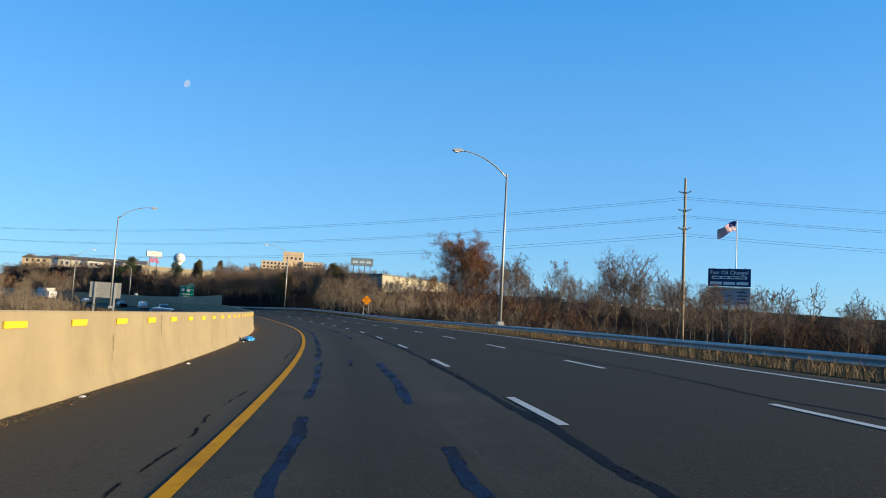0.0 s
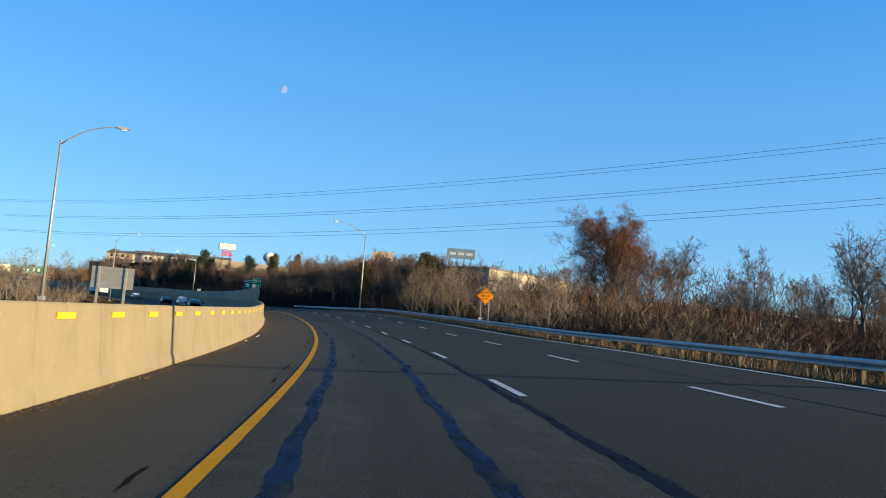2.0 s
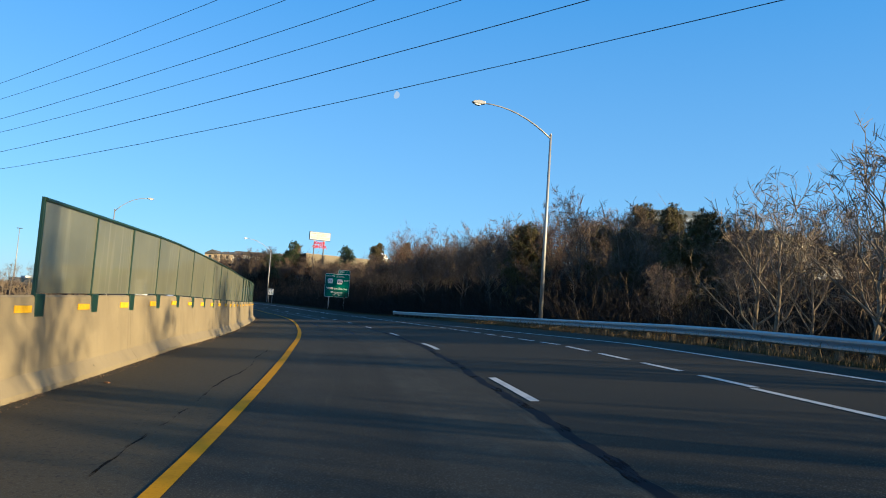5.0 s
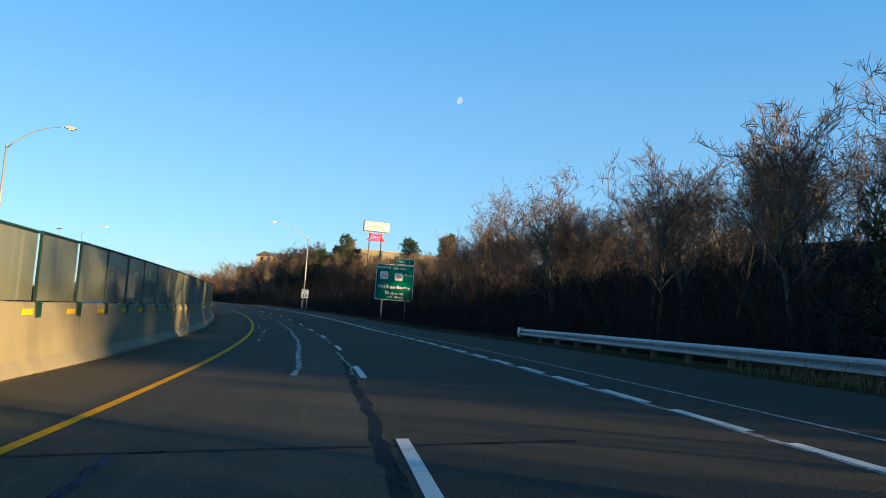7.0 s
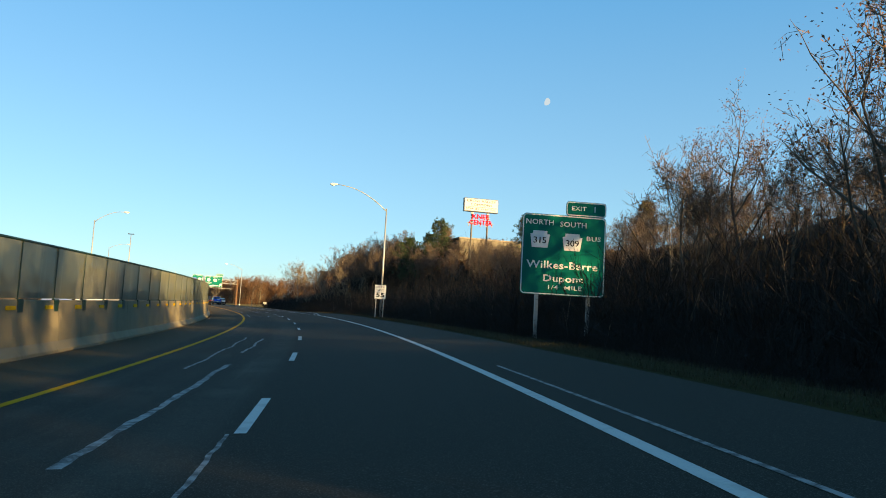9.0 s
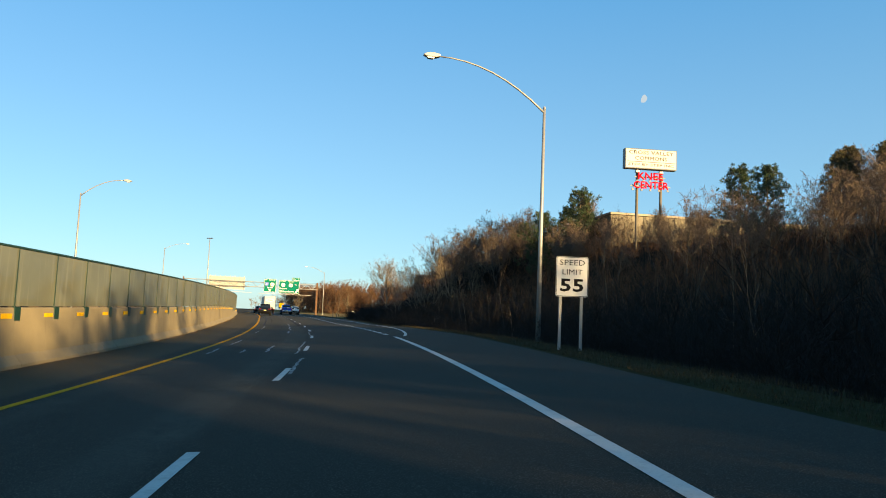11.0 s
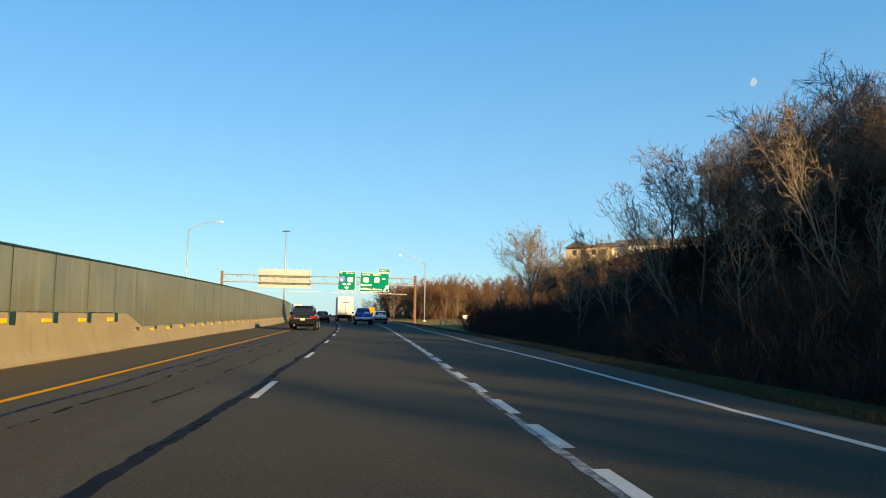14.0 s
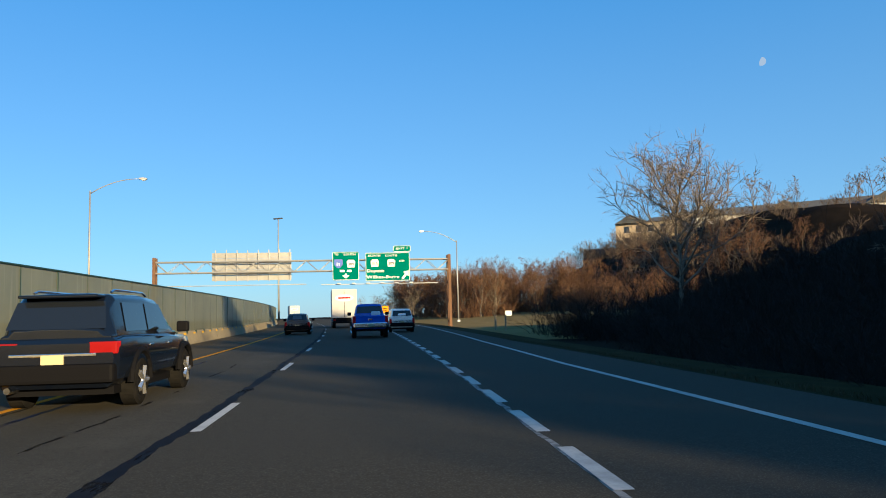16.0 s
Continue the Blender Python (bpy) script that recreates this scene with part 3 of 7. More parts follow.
exit_edge = lambda s: float(np.interp(s, [274, 276, 278, 280, 282.4, 286.6, 291, 296, 304, 314, 326, 340, 366, 381, 420, 470], [7.85, 8.2, 8.55, 8.85, 9.15, 9.62, 9.98, 10.3, 10.65, 10.95, 10.95, 10.6, 10.75, 11.3, 13.4, 15.2]))
stripe("edge_line", 277, 470, exit_edge, 0.15, M["white_line"], road)


def dashes(s0, s1, period, length, o, width, mat):
    f = o if callable(o) else (lambda s: o)
    for a in np.arange(s0, s1, period):
        stripe("lane_dash", a, a + length, f, width, mat, road, step=length / 2)


DASH_K, DASH_S = [-7, 0, 9, 14, 16, 21, 29, 34, 60], [-65.0, 2.6, 88.0, 136.3, 157.6, 206.0, 285.3, 337.4, 593.0]
for k in range(-6, 60):
    a = float(np.interp(k, DASH_K, DASH_S))
    stripe("lane_dash", a, a + 2.9, lambda s: float(np.interp(s, [255, 280, 306, 322], [3.8, 4.0, 4.0, 3.8])), 0.13, M["white_line"], road, step=1.45)
dashes(77 - 9.5 * 14, 116, 9.5, 2.9, lambda s: float(np.interp(s, [-60, 60, 100], [7.1, 7.15, 7.4])), 0.13, M["white_line"])
dashes(118, 196, 2.5, 1.75, lambda s: float(np.interp(s, [118, 137, 160, 190], [7.5, 7.5, 7.55, 7.6])), 0.14, M["white_line"])
dashes(279, 322, 2.75, 1.7, lambda s: float(np.interp(s, [279, 300, 322], [7.77, 7.75, 7.65])), 0.16, M["white_line"])
# remains of an older continuous line beside the dashes
stripe("worn_strip", 150, 197, lambda s: inner(s) - 0.06, 0.10, M["worn_line"], road, 0.03, 0.003, 0.4)
stripe("worn_strip", 279, 346, lambda s: float(np.interp(s, [279, 300, 322, 350], [7.67, 7.65, 7.55, 7.55])), 0.11, M["worn_line"], road, 0.03, 0.003, 0.4)
dashes(323, 404, 2.75, 1.8, lambda s: 7.65 + max(0, s - 350) * 0.02, 0.16, M["white_line"])

stripe("edge_line", 329, 338.5, lambda s: 7.6, 0.13, M["white_line"], road)
stripe("worn_strip", 338, 396, lambda s: 7.6 + max(0, s - 350) * 0.018, 0.08, M["worn_line"], road, 0.03, 0.0015, 0.2)

# sealed cracks: the joint between the lanes and wandering strips within them
stripe("crack_seal", -40, 172, 3.58, 0.15, M["tar"], road, 0.07, 0.0015, 0.12)
stripe("crack_seal", 300, 420, 3.62, 0.17, M["tar"], road, 0.07, 0.0015, 0.12)
for a, b, o, w in ((-6, 4, 0.75, 0.16), (6, 15, 0.72, 0.14), (-2, 1.5, 2.3, 0.18), (5, 14, 2.25, 0.2), (13, 16, 1.5, 0.1), (16, 30, 0.60, 0.2), (27, 37, 0.60, 0.18), (31, 56, 2.32, 0.2),
                   (38, 74, 0.64, 0.22), (55, 86, 2.4, 0.22), (76, 92, 0.58, 0.14), (86, 104, 2.3, 0.16), (57.5, 58.6, 1.35, 0.14), (60, 62, 1.25, 0.10), (138, 150, 2.2, 0.12), (150, 160, 1.2, 0.12), (300, 372, 1.0, 0.12), (330, 352, 0.7, 0.08)):
    stripe("crack_seal", a, b, o, w * 0.85, M["sky_sheen_tar"], road, 0.10, 0.0015, 0.1)
for a, b, o, w in ((168, 203, 2.5, 0.13), (204.5, 215, 2.5, 0.12), (219, 227, 2.4, 0.08), (168, 176, 3.66, 0.07), (181, 193, 3.68, 0.06), (196, 206, 3.66, 0.05), (183, 186, 0.95, 0.09), (188, 190, 0.98, 0.08), (192, 199, 1.05, 0.08), (199, 206, 0.8, 0.08), (214, 228, 1.75, 0.07), (257, 262, 3.95, 0.08), (264, 272, 3.7, 0.07), (278, 284, 3.9, 0.06), (264.5, 267.5, 1.0, 0.08), (265, 266.6, 1.95, 0.07), (265.2, 269, 2.7, 0.09), (270, 274, 1.0, 0.07), (282, 286.5, 2.8, 0.10), (288.5, 296, 2.85, 0.10), (299, 306, 2.9, 0.07), (283, 286, 1.05, 0.07), (290, 298, 1.1, 0.06)):
    stripe("worn_strip", a, b, o, w * 0.95, M["worn_line"], road, 0.10, 0.0015, 0.1)
# open cracks by the yellow line and along the shoulder
for a, b, o, w in ((-12, 8, -0.42, 0.035), (14, 27, -0.35, 0.05), (27, 46, -0.5, 0.04), (52, 71, -0.38, 0.05), (70, 96, -0.33, 0.035), (4, 60, 8.9, 0.03), (100, 128, -0.6, 0.03), (308, 345, 1.55, 0.07), (316, 338, 2.5, 0.05), (345, 372, 2.3, 0.05), (330, 395, 0.5, 0.05)):
    stripe("crack", a, b, o, w * 1.15, M["crack"], road, 0.16, 0.0015, 0.1)
stripe("crack_seal", -50, 110, lambda s: 7.55 + 0.01 * s, 0.05, M["tar"], road, 0.2, 0.003, 0.8)
for a, o0, o1 in ((34.0, -0.4, 3.6), (160, -1.0, 5.5), (182, 1.0, 5.0)):
    ob = new("crack_seal", mesh_of("crack_seal", rd([a, a + 0.09, a + 0.24, a + 0.12], [o0, o0, o1, o1], 0.0032), [(0, 3, 2, 1)], [M["tar"]]))
    ob.parent = road


# ---------------------------------------------------------------- concrete median barrier, with reflector tabs
def wall_height(s):
    return 1.42 if s < 300 else (1.42 - (s - 300) / 32 * 0.22 if s < 332 else 0.68)


def wall_shift(s):
    """How far the barrier stands in towards the lanes."""
    return float(np.interp(s, [-60, 152, 172, 315, 345, 400, 560], [0.0, 0.0, 0.55, 0.55, 0.3, 0.2, 0.2]))


barrier = thing("median_barrier", Matrix(), "tan concrete median barrier with yellow reflector tabs", "barrier")


def barrier_piece(s0, s1, h0, h1):
    ss = np.linspace(s0, s1, max(2, int((s1 - s0) / 2) + 1))
    rows = []
    for v in ss:
        h = h0 + (h1 - h0) * (v - s0) / (s1 - s0)
        k = 0.03 * noise.noise((v * 0.3, 5.0, 0))
        g = wall_shift(v)
        flare = 0.10 if 100 < v < 330 else 0.0     # older sections with a wider foot
        rows.append([(g + c, z) for c, z in ((-3.12 + k + flare, -0.06), (-3.13 + k + flare, 0.08), (-3.20 + k, 0.30), (-3.29, h - 0.03), (-3.32, h), (-3.50, h), (-3.53, h - 0.03), (-3.62, 0.24), (-3.70, -0.06))])
    n = len(rows[0])
    verts = np.concatenate([rd(np.full(n, v), [c[0] for c in r], np.array([c[1] for c in r])) for v, r in zip(ss, rows)])
    faces = [(k * n + j, k * n + j + 1, (k + 1) * n + j + 1, (k + 1) * n + j) for k in range(len(ss) - 1) for j in range(n - 1)]
    faces += [tuple(range(n))[::-1], tuple(range((len(ss) - 1) * n, len(ss) * n))]
    part("wall_section", mesh_of("wall_section", verts, faces, [M["concrete"]]), None, barrier)


for a in np.arange(-60, 332, 8.0):
    b = min(a + 8.0, 332.0)
    barrier_piece(a + 0.005, b - 0.005, wall_height(a), wall_height(b - 0.01))
barrier_piece(332.0, 334.0, 1.2, 0.70)
for a in np.arange(334, 560, 8.0):
    barrier_piece(a + 0.012, min(a + 8.0, 560) - 0.012, 0.70, 0.70)

# cracks running down from the top of the wall
rc = np.random.RandomState(4)
for v in (9.5, 13.6, 22.8, 31.2, 44.1, 57.3, 60.2, 71.8, 83.0, 85.6, 89.9, 97.4, 101.0, 103.5, 108.2, 128.4, 139.6, 151.2):
    z = wall_height(v) - rc.uniform(0.05, 0.45)
    pts, w = [(v, z)], rc.uniform(0.008, 0.016)
    for k in range(6):
        pts.append((pts[-1][0] + rc.normal(0, 0.035), pts[-1][1] - rc.uniform(0.06, 0.13)))
    q = []
    for k, (a, h) in enumerate(pts):
        o = wall_shift(a) - 3.29 + (wall_height(a) - h) * 0.083 + 0.012
        ww = w * (1 - 0.75 * k / 6)
        q += [rd(a - ww, o, h), rd(a + ww, o, h)]
    part("crack", mesh_of("crack", q, [(2 * k, 2 * k + 1, 2 * k + 3, 2 * k + 2) for k in range(6)], [M["sign_black"]]), None, barrier)

tab_mesh = bpy.data.meshes.new("reflector_tab")
bm = boxed((-0.012, -0.36, -0.055), (0.016, 0.36, 0.055), 0.008)
bm.to_mesh(tab_mesh)
bm.free()
tab_mesh.materials.append(M["tab"])
for k, v in enumerate(np.arange(-58.0, 420, 2.52)):
    h = wall_height(v)
    drop = 0.20 if h > 1 else 0.12
    p = rd(v, wall_shift(v) - 3.285 + 0.11 * drop, h - drop)
    ob = new("reflector_tab", tab_mesh)
    ob.parent = barrier
    ob.matrix_local = pose(*p, 0, 0, math.degrees(float(heading(v)))) @ Matrix.Diagonal((1, 1 if v < 115 else 0.75, 1 + 0.25 * (random.random() - 0.5), 1))

# glare screen on the barrier: posts with mesh panels between
screen = thing("glare_screen", Matrix(), "grey-green mesh glare screen on the concrete barrier", "fence")


def screen_mat():
    mat, nt, b = nodes_of("screen_mesh", 0.5, 0.0, 0.4)
    blot, streak = noise_of(nt, 0.5, 4.0), noise_of(nt, 1.4, 3.0, 0.6, (3.0, 3.0, 0.15))
    c = mixed(nt, ramp(nt, blot, 0.35, 0.7), (0.135, 0.140, 0.098), (0.098, 0.105, 0.078))
    c = mixed(nt, ramp(nt, streak, 0.55, 0.75), c, (0.18, 0.185, 0.14))
    nt.links.new(c, b.inputs["Base Color"])
    b.inputs["Alpha"].default_value = 0.80
    return mat


M["screen_mesh"] = screen_mat()
FENCE = np.arange(119.0, 560.0, 2.52)
for k, v in enumerate(FENCE):
    h0 = wall_height(v)
    top, foot = 2.86, h0 - 0.30
    g = wall_shift(v)
    m = on_road(v, g - 3.30)
    post = part("post", boxed((-0.10, -0.032, h0 - 0.02), (-0.048, 0.032, top + 0.03), 0.006), M["green_post"], screen)
    post.matrix_local = m
    if v < 430:
        plate = part("base_plate", boxed((-0.005, -0.17, foot - 0.02), (0.035, 0.17, h0 + 0.02), 0.01), M["green_post"], screen)
        plate.matrix_local = m
    if k + 1 < len(FENCE):
        w = FENCE[k + 1]
        h1 = min(h0, wall_height(w)) if abs(h0 - wall_height(w)) < 0.3 else wall_height(w)
        lean = 0.04 * noise.noise((v, 2.0, 0))
        q = [rd(v + 0.03, g - 3.36, h0 + 0.03), rd(w - 0.03, g - 3.36, h1 + 0.03), rd(w - 0.03, g - 3.36 + lean, top), rd(v + 0.03, g - 3.36 + lean, top)]
        q += [rd(v + 0.03, g - 3.38, h0 + 0.03), rd(w - 0.03, g - 3.38, h1 + 0.03), rd(w - 0.03, g - 3.38 + lean, top), rd(v + 0.03, g - 3.38 + lean, top)]
        part("mesh_panel", mesh_of("mesh_panel", q, [(0, 1, 2, 3), (7, 6, 5, 4), (0, 4, 5, 1), (3, 2, 6, 7)], [M["screen_mesh"]]), None, screen)
        a, b = rd(v, g - 3.34, top), rd(w, g - 3.34, top)
        part("top_rail", tube(bmesh.new(), [a, b], [0.03, 0.03], 6), M["green_post"], screen)

# ---------------------------------------------------------------- guardrail on the right
guardrail = thing("guardrail", Matrix(), "galvanized steel guardrail on posts with two corrugations", "guardrail")
rail_drop = lambda v: float(np.interp(v, [-60, 20, 64, 100, 130, 184], [-0.46, -0.46, -0.40, -0.28, -0.12, -0.09]))
GUARD_O = lambda s: float(np.interp(s, [-60, 60, 100, 130, 184], [14.0, 13.9, 13.0, 12.1, 12.0]))
for a in np.arange(-60, 183.9, 3.81):
    b = min(a + 3.84, 184.0)
    prof = [(0.03, 0.32), (-0.05, 0.36), (-0.05, 0.41), (0.02, 0.47), (-0.05, 0.53), (-0.05, 0.58), (0.03, 0.62), (0.045, 0.62), (-0.03, 0.575), (-0.03, 0.53), (0.04, 0.47), (-0.03, 0.41), (-0.03, 0.365), (0.045, 0.32)]
    n = len(prof)
    verts = np.concatenate([rd(np.full(n, v), np.array([GUARD_O(v) + p[0] for p in prof]), np.array([p[1] for p in prof]) + rail_drop(v)) for v in (a, b)])
    part("rail_section", mesh_of("rail_section", verts, [(j, (j + 1) % n, n + (j + 1) % n, n + j) for j in range(n)] + [tuple(range(n))[::-1], tuple(range(n, 2 * n))], [M["galv"]]), None, guardrail)
    for v in (a, a + 1.905):
        if v > 183.0:
            continue
        pm = on_road(v, GUARD_O(v), rail_drop(v))
        ob = part("rail_post", boxed((0.10, -0.07, -0.75), (0.23, 0.07, 0.60), 0.01), M["rail_wood"], guardrail)
        ob.matrix_local = pm
        ob = part("block", boxed((0.03, -0.06, 0.32), (0.11, 0.06, 0.62), 0.01), M["rail_wood"], guardrail)
        ob.matrix_local = pm
end = part("end_terminal", extruded([(-0.07, 0.27), (0.07, 0.27), (0.10, 0.47), (0.07, 0.67), (-0.07, 0.67), (-0.10, 0.47)], 0, 0.35, "y", 0.02), M["galv"], guardrail, "pale steel end cap")
end.matrix_local = on_road(183.9, 12.0, -0.09)


# ---------------------------------------------------------------- street lamps
def street_lamp(s, o, height, reach, to_left=True, base_z=None, rise=1.5, label="tall galvanized street lamp with a curved arm"):
    p = rd(s, o)
    z = float(land_z(s, o)) if base_z is None else base_z
    lamp = thing("street_lamp", pose(p[0], p[1], z - 0.1, 0, 0, math.degrees(float(heading(s))) + (0 if to_left else 180)), label, "street lamp", "street lamps along the highway")
    part("pole", tube(bmesh.new(), [(0, 0, 0), (0, 0, height * 0.5), (0, 0, height)], [0.125, 0.10, 0.07], 12), M["galv_pole"], lamp, smooth=True)
    part("base_flange", boxed((-0.22, -0.22, 0), (0.22, 0.22, 0.30), 0.03), M["galv_pole"], lamp)
    part("cap", tube(bmesh.new(), [(0, 0, height), (0, 0, height + 0.12)], [0.085, 0.05], 10), M["galv_pole"], lamp)
    arm = [(-reach * u, 0, height - 0.2 + (rise + 0.2) * (1 - (1 - u) ** 2.1)) for u in np.linspace(0, 1, 9)]
    part("arm", tube(bmesh.new(), arm, list(np.linspace(0.055, 0.035, 9)), 8), M["galv_pole"], lamp, smooth=True)
    hx, hz = -reach, height + rise
    head = part("lamp_head", extruded([(hx + 0.10, hz + 0.07), (hx + 0.10, hz - 0.05), (hx - 0.15, hz - 0.11), (hx - 0.62, hz - 0.08), (hx - 0.74, hz + 0.0), (hx - 0.55, hz + 0.10), (hx - 0.2, hz + 0.13)], -0.16, 0.16, "y", 0.035), M["lamp_shell"], lamp, "pale grey cobra-head lamp")
    part("lens", extruded([(hx - 0.16, hz - 0.10), (hx - 0.58, hz - 0.085), (hx - 0.50, hz - 0.17), (hx - 0.24, hz - 0.18)], -0.12, 0.12, "y", 0.02), M["lamp_glass"], head)
    return lamp


street_lamp(48.7, 15.0, 11.6, 3.7, True, -3.05, 1.55)
street_lamp(150.4, 14.4, 12.0, 4.4, True, -2.95, 1.5)
street_lamp(276.7, 15.0, 12.2, 5.6, True, -3.21, 2.2)
street_lamp(97.0, -18.7, 11.55, 3.8, False, -3.7, 1.5)
street_lamp(216.0, -18.7, 13.0, 4.0, False, -4.6, 1.95)
street_lamp(325.0, -18.7, 13.5, 4.2, False, -3.9, 1.75)
street_lamp(424.0, -18.7, 14.5, 4.6, False, -2.9, 1.3)
street_lamp(457.0, 24.0, 12.1, 5.0, True, -2.3, 1.5)


# ---------------------------------------------------------------- signs
def post_pair(owner, xs, top, foot, w=0.10, mat=None):
    for x in xs:
        part("post", boxed((x - w / 2, 0.03, foot), (x + w / 2, 0.03 + w, top), 0.008), mat or M["galv_pole"], owner)


def panel(name, w, h, owner, mat, border=None, r=0.0, cx=0.0, cz=0.0, edge=0.045, thick=0.03, label=""):
    """An upright sign panel in x and z facing -y, with a rim of another colour set in."""
    def rounded(ww, hh, rr):
        pts = []
        for sx, sz, a0 in ((1, -1, -90), (1, 1, 0), (-1, 1, 90), (-1, -1, 180)):
            for a in np.radians(np.linspace(a0, a0 + 90, 5)) if rr else [0]:
                pts.append((cx + sx * (ww / 2 - rr) + rr * math.cos(a), cz + sz * (hh / 2 - rr) + rr * math.sin(a)))
        return pts
    pl = part(name, extruded(rounded(w, h, r), 0.0, thick, "y"), mat, owner, label)
    if border:
        rim = bmesh.new()
        o, i = rounded(w - edge, h - edge, max(0, r - edge / 2)), rounded(w - 3 * edge, h - 3 * edge, max(0, r - 1.5 * edge))
        ov, iv = [rim.verts.new((a, -0.004, b)) for a, b in o], [rim.verts.new((a, -0.004, b)) for a, b in i]
        for k in range(len(o)):
            rim.faces.new((ov[k], ov[(k + 1) % len(o)], iv[(k + 1) % len(o)], iv[k]))
        bmesh.ops.recalc_face_normals(rim, faces=rim.faces)
        if rim.faces[0].normal.y > 0:
            bmesh.ops.reverse_faces(rim, faces=rim.faces)
        part("border", rim, border, pl)
    return pl




def word(pl, text, x, z, size, mat, width=None, bold=0.002):
    return lettering("lettering", text, size, pose(x, -0.006, z, 90), mat, pl, 1.05, bold, width)


def bars(pl, x, z, w, h, mat, n=1, gap=0.2):
    """Plain bars in place of writing that cannot be read."""
    lw = (w - gap * (n - 1)) / n
    for k in range(n):
        a = x - w / 2 + k * (lw + gap)
        part("lettering_bar", boxed((a, -0.012, z - h / 2), (a + lw, -0.003, z + h / 2)), mat, pl)


def keystone(pl, x, z, w, h, text):
    pts = [(-0.36, 0.5), (0.36, 0.5), (0.36, 0.30), (0.5, 0.30), (0.40, -0.5), (-0.40, -0.5), (-0.5, 0.30), (-0.36, 0.30)]
    sh = part("route_shield", extruded([(x + a * w, z + b * h) for a, b in pts], -0.012, -0.002, "y"), M["sign_white"], pl, "white keystone route shield")
    if text:
        lettering("lettering", text, h * 0.52, pose(x, -0.018, z - h * 0.08, 90), M["sign_black"], sh, 0.95, 0.004, w * 0.66)


# exit sign
p = rd(232.4, 16.2)
exit_sign = thing("exit_sign", pose(p[0], p[1], -3.75, 0, 0, math.degrees(float(heading(232))) - 3), "green exit guide sign on two steel posts", "road sign")
post_pair(exit_sign, (-1.25, 1.35), 5.6, -0.2, 0.16)
pl = panel("sign_panel", 4.25, 3.95, exit_sign, M["sign_green"], M["sign_white"], 0.22, 0, 4.72, 0.05)
word(pl, "NORTH", -1.25, 6.28, 0.36, M["sign_white"], 1.38)
word(pl, "SOUTH", 0.45, 6.24, 0.36, M["sign_white"], 1.34)
keystone(pl, -1.22, 5.45, 0.98, 0.82, "315")
keystone(pl, 0.42, 5.38, 1.0, 0.84, "309")
word(pl, "BUS", 1.50, 5.60, 0.32, M["sign_white"], 0.72, 0.0)
word(pl, "Wilkes-Barre", -0.03, 4.20, 0.52, M["sign_white"], 3.60, 0.006)
word(pl, "Dupont", 0.0, 3.55, 0.46, M["sign_white"], 2.0, 0.008)
word(pl, "1/4  MILE", 0.1, 3.12, 0.30, M["sign_white"], 1.70)
tab = panel("exit_tab", 2.05, 0.72, exit_sign, M["sign_green"], M["sign_white"], 0.16, 1.08, 7.06, 0.045)
word(tab, "EXIT", 0.70, 7.07, 0.30, M["sign_white"], 0.74)
word(tab, "1", 1.52, 7.07, 0.42, M["sign_white"])

# speed limit sign
p = rd(263.7, 12.1)
speed_sign = thing("speed_limit_sign", pose(p[0], p[1], -3.02, 0, 0, math.degrees(float(heading(263.7))) - 6) @ Matrix.Diagonal((0.81, 0.81, 0.81, 1)), "white speed limit sign on two wooden posts", "road sign")
post_pair(speed_sign, (-0.43, 0.40), 3.3, -0.1, 0.10, M["galv_pole"])
pl = panel("sign_panel", 1.26, 1.56, speed_sign, M["sign_white"], M["sign_black"], 0.07, 0, 3.16, 0.022)
word(pl, "SPEED", 0, 3.70, 0.30, M["sign_black"], 0.98, 0.0)
word(pl, "LIMIT", 0, 3.33, 0.30, M["sign_black"], 0.78, 0.0)
word(pl, "55", 0, 2.80, 0.68, M["sign_black"], 0.92, 0.018)

# merge sign
p = rd(95.0, 13.55)
merge = thing("merge_sign", pose(p[0], p[1], float(land_z(95, 13.55)) - 0.05, 0, 0, math.degrees(float(heading(95))) - 10), "orange diamond merge warning sign on two posts", "road sign")
zc = -0.9 - (float(land_z(95, 13.55)) - 0.05)
post_pair(merge, (-0.32, 0.32), zc + 0.2, -0.1, 0.07)
d = 0.69
dia = part("sign_panel", extruded([(0, zc - d), (d, zc), (0, zc + d), (-d, zc)], 0, 0.03, "y", 0.004), M["sign_orange"], merge)
for k in range(4):
    ends = [(0, -1), (1, 0), (0, 1), (-1, 0)]
    a, b = ends[k], ends[(k + 1) % 4]
    e, g = 0.95, 0.90
    part("border", mesh_of("border", [(a[0] * d * e, -0.003, zc + a[1] * d * e), (b[0] * d * e, -0.003, zc + b[1] * d * e), (b[0] * d * g, -0.003, zc + b[1] * d * g), (a[0] * d * g, -0.003, zc + a[1] * d * g)], [(3, 2, 1, 0)], [M["sign_black"]]), None, dia)
word(dia, "LANE ENDS", 0, zc + 0.27, 0.15, M["sign_black"], 0.62, 0.002)
word(dia, "MERGE", 0, zc + 0.01, 0.24, M["sign_black"], 0.76, 0.0)
word(dia, "LEFT", 0, zc - 0.26, 0.23, M["sign_black"], 0.52, 0.0)
sm = panel("plaque", 0.24, 0.24, merge, M["sign_white"], None, 0.02, -0.32, 1.05, 0.01)
bars(sm, -0.32, 1.05, 0.14, 0.05, M["sign_black"], 2, 0.03)

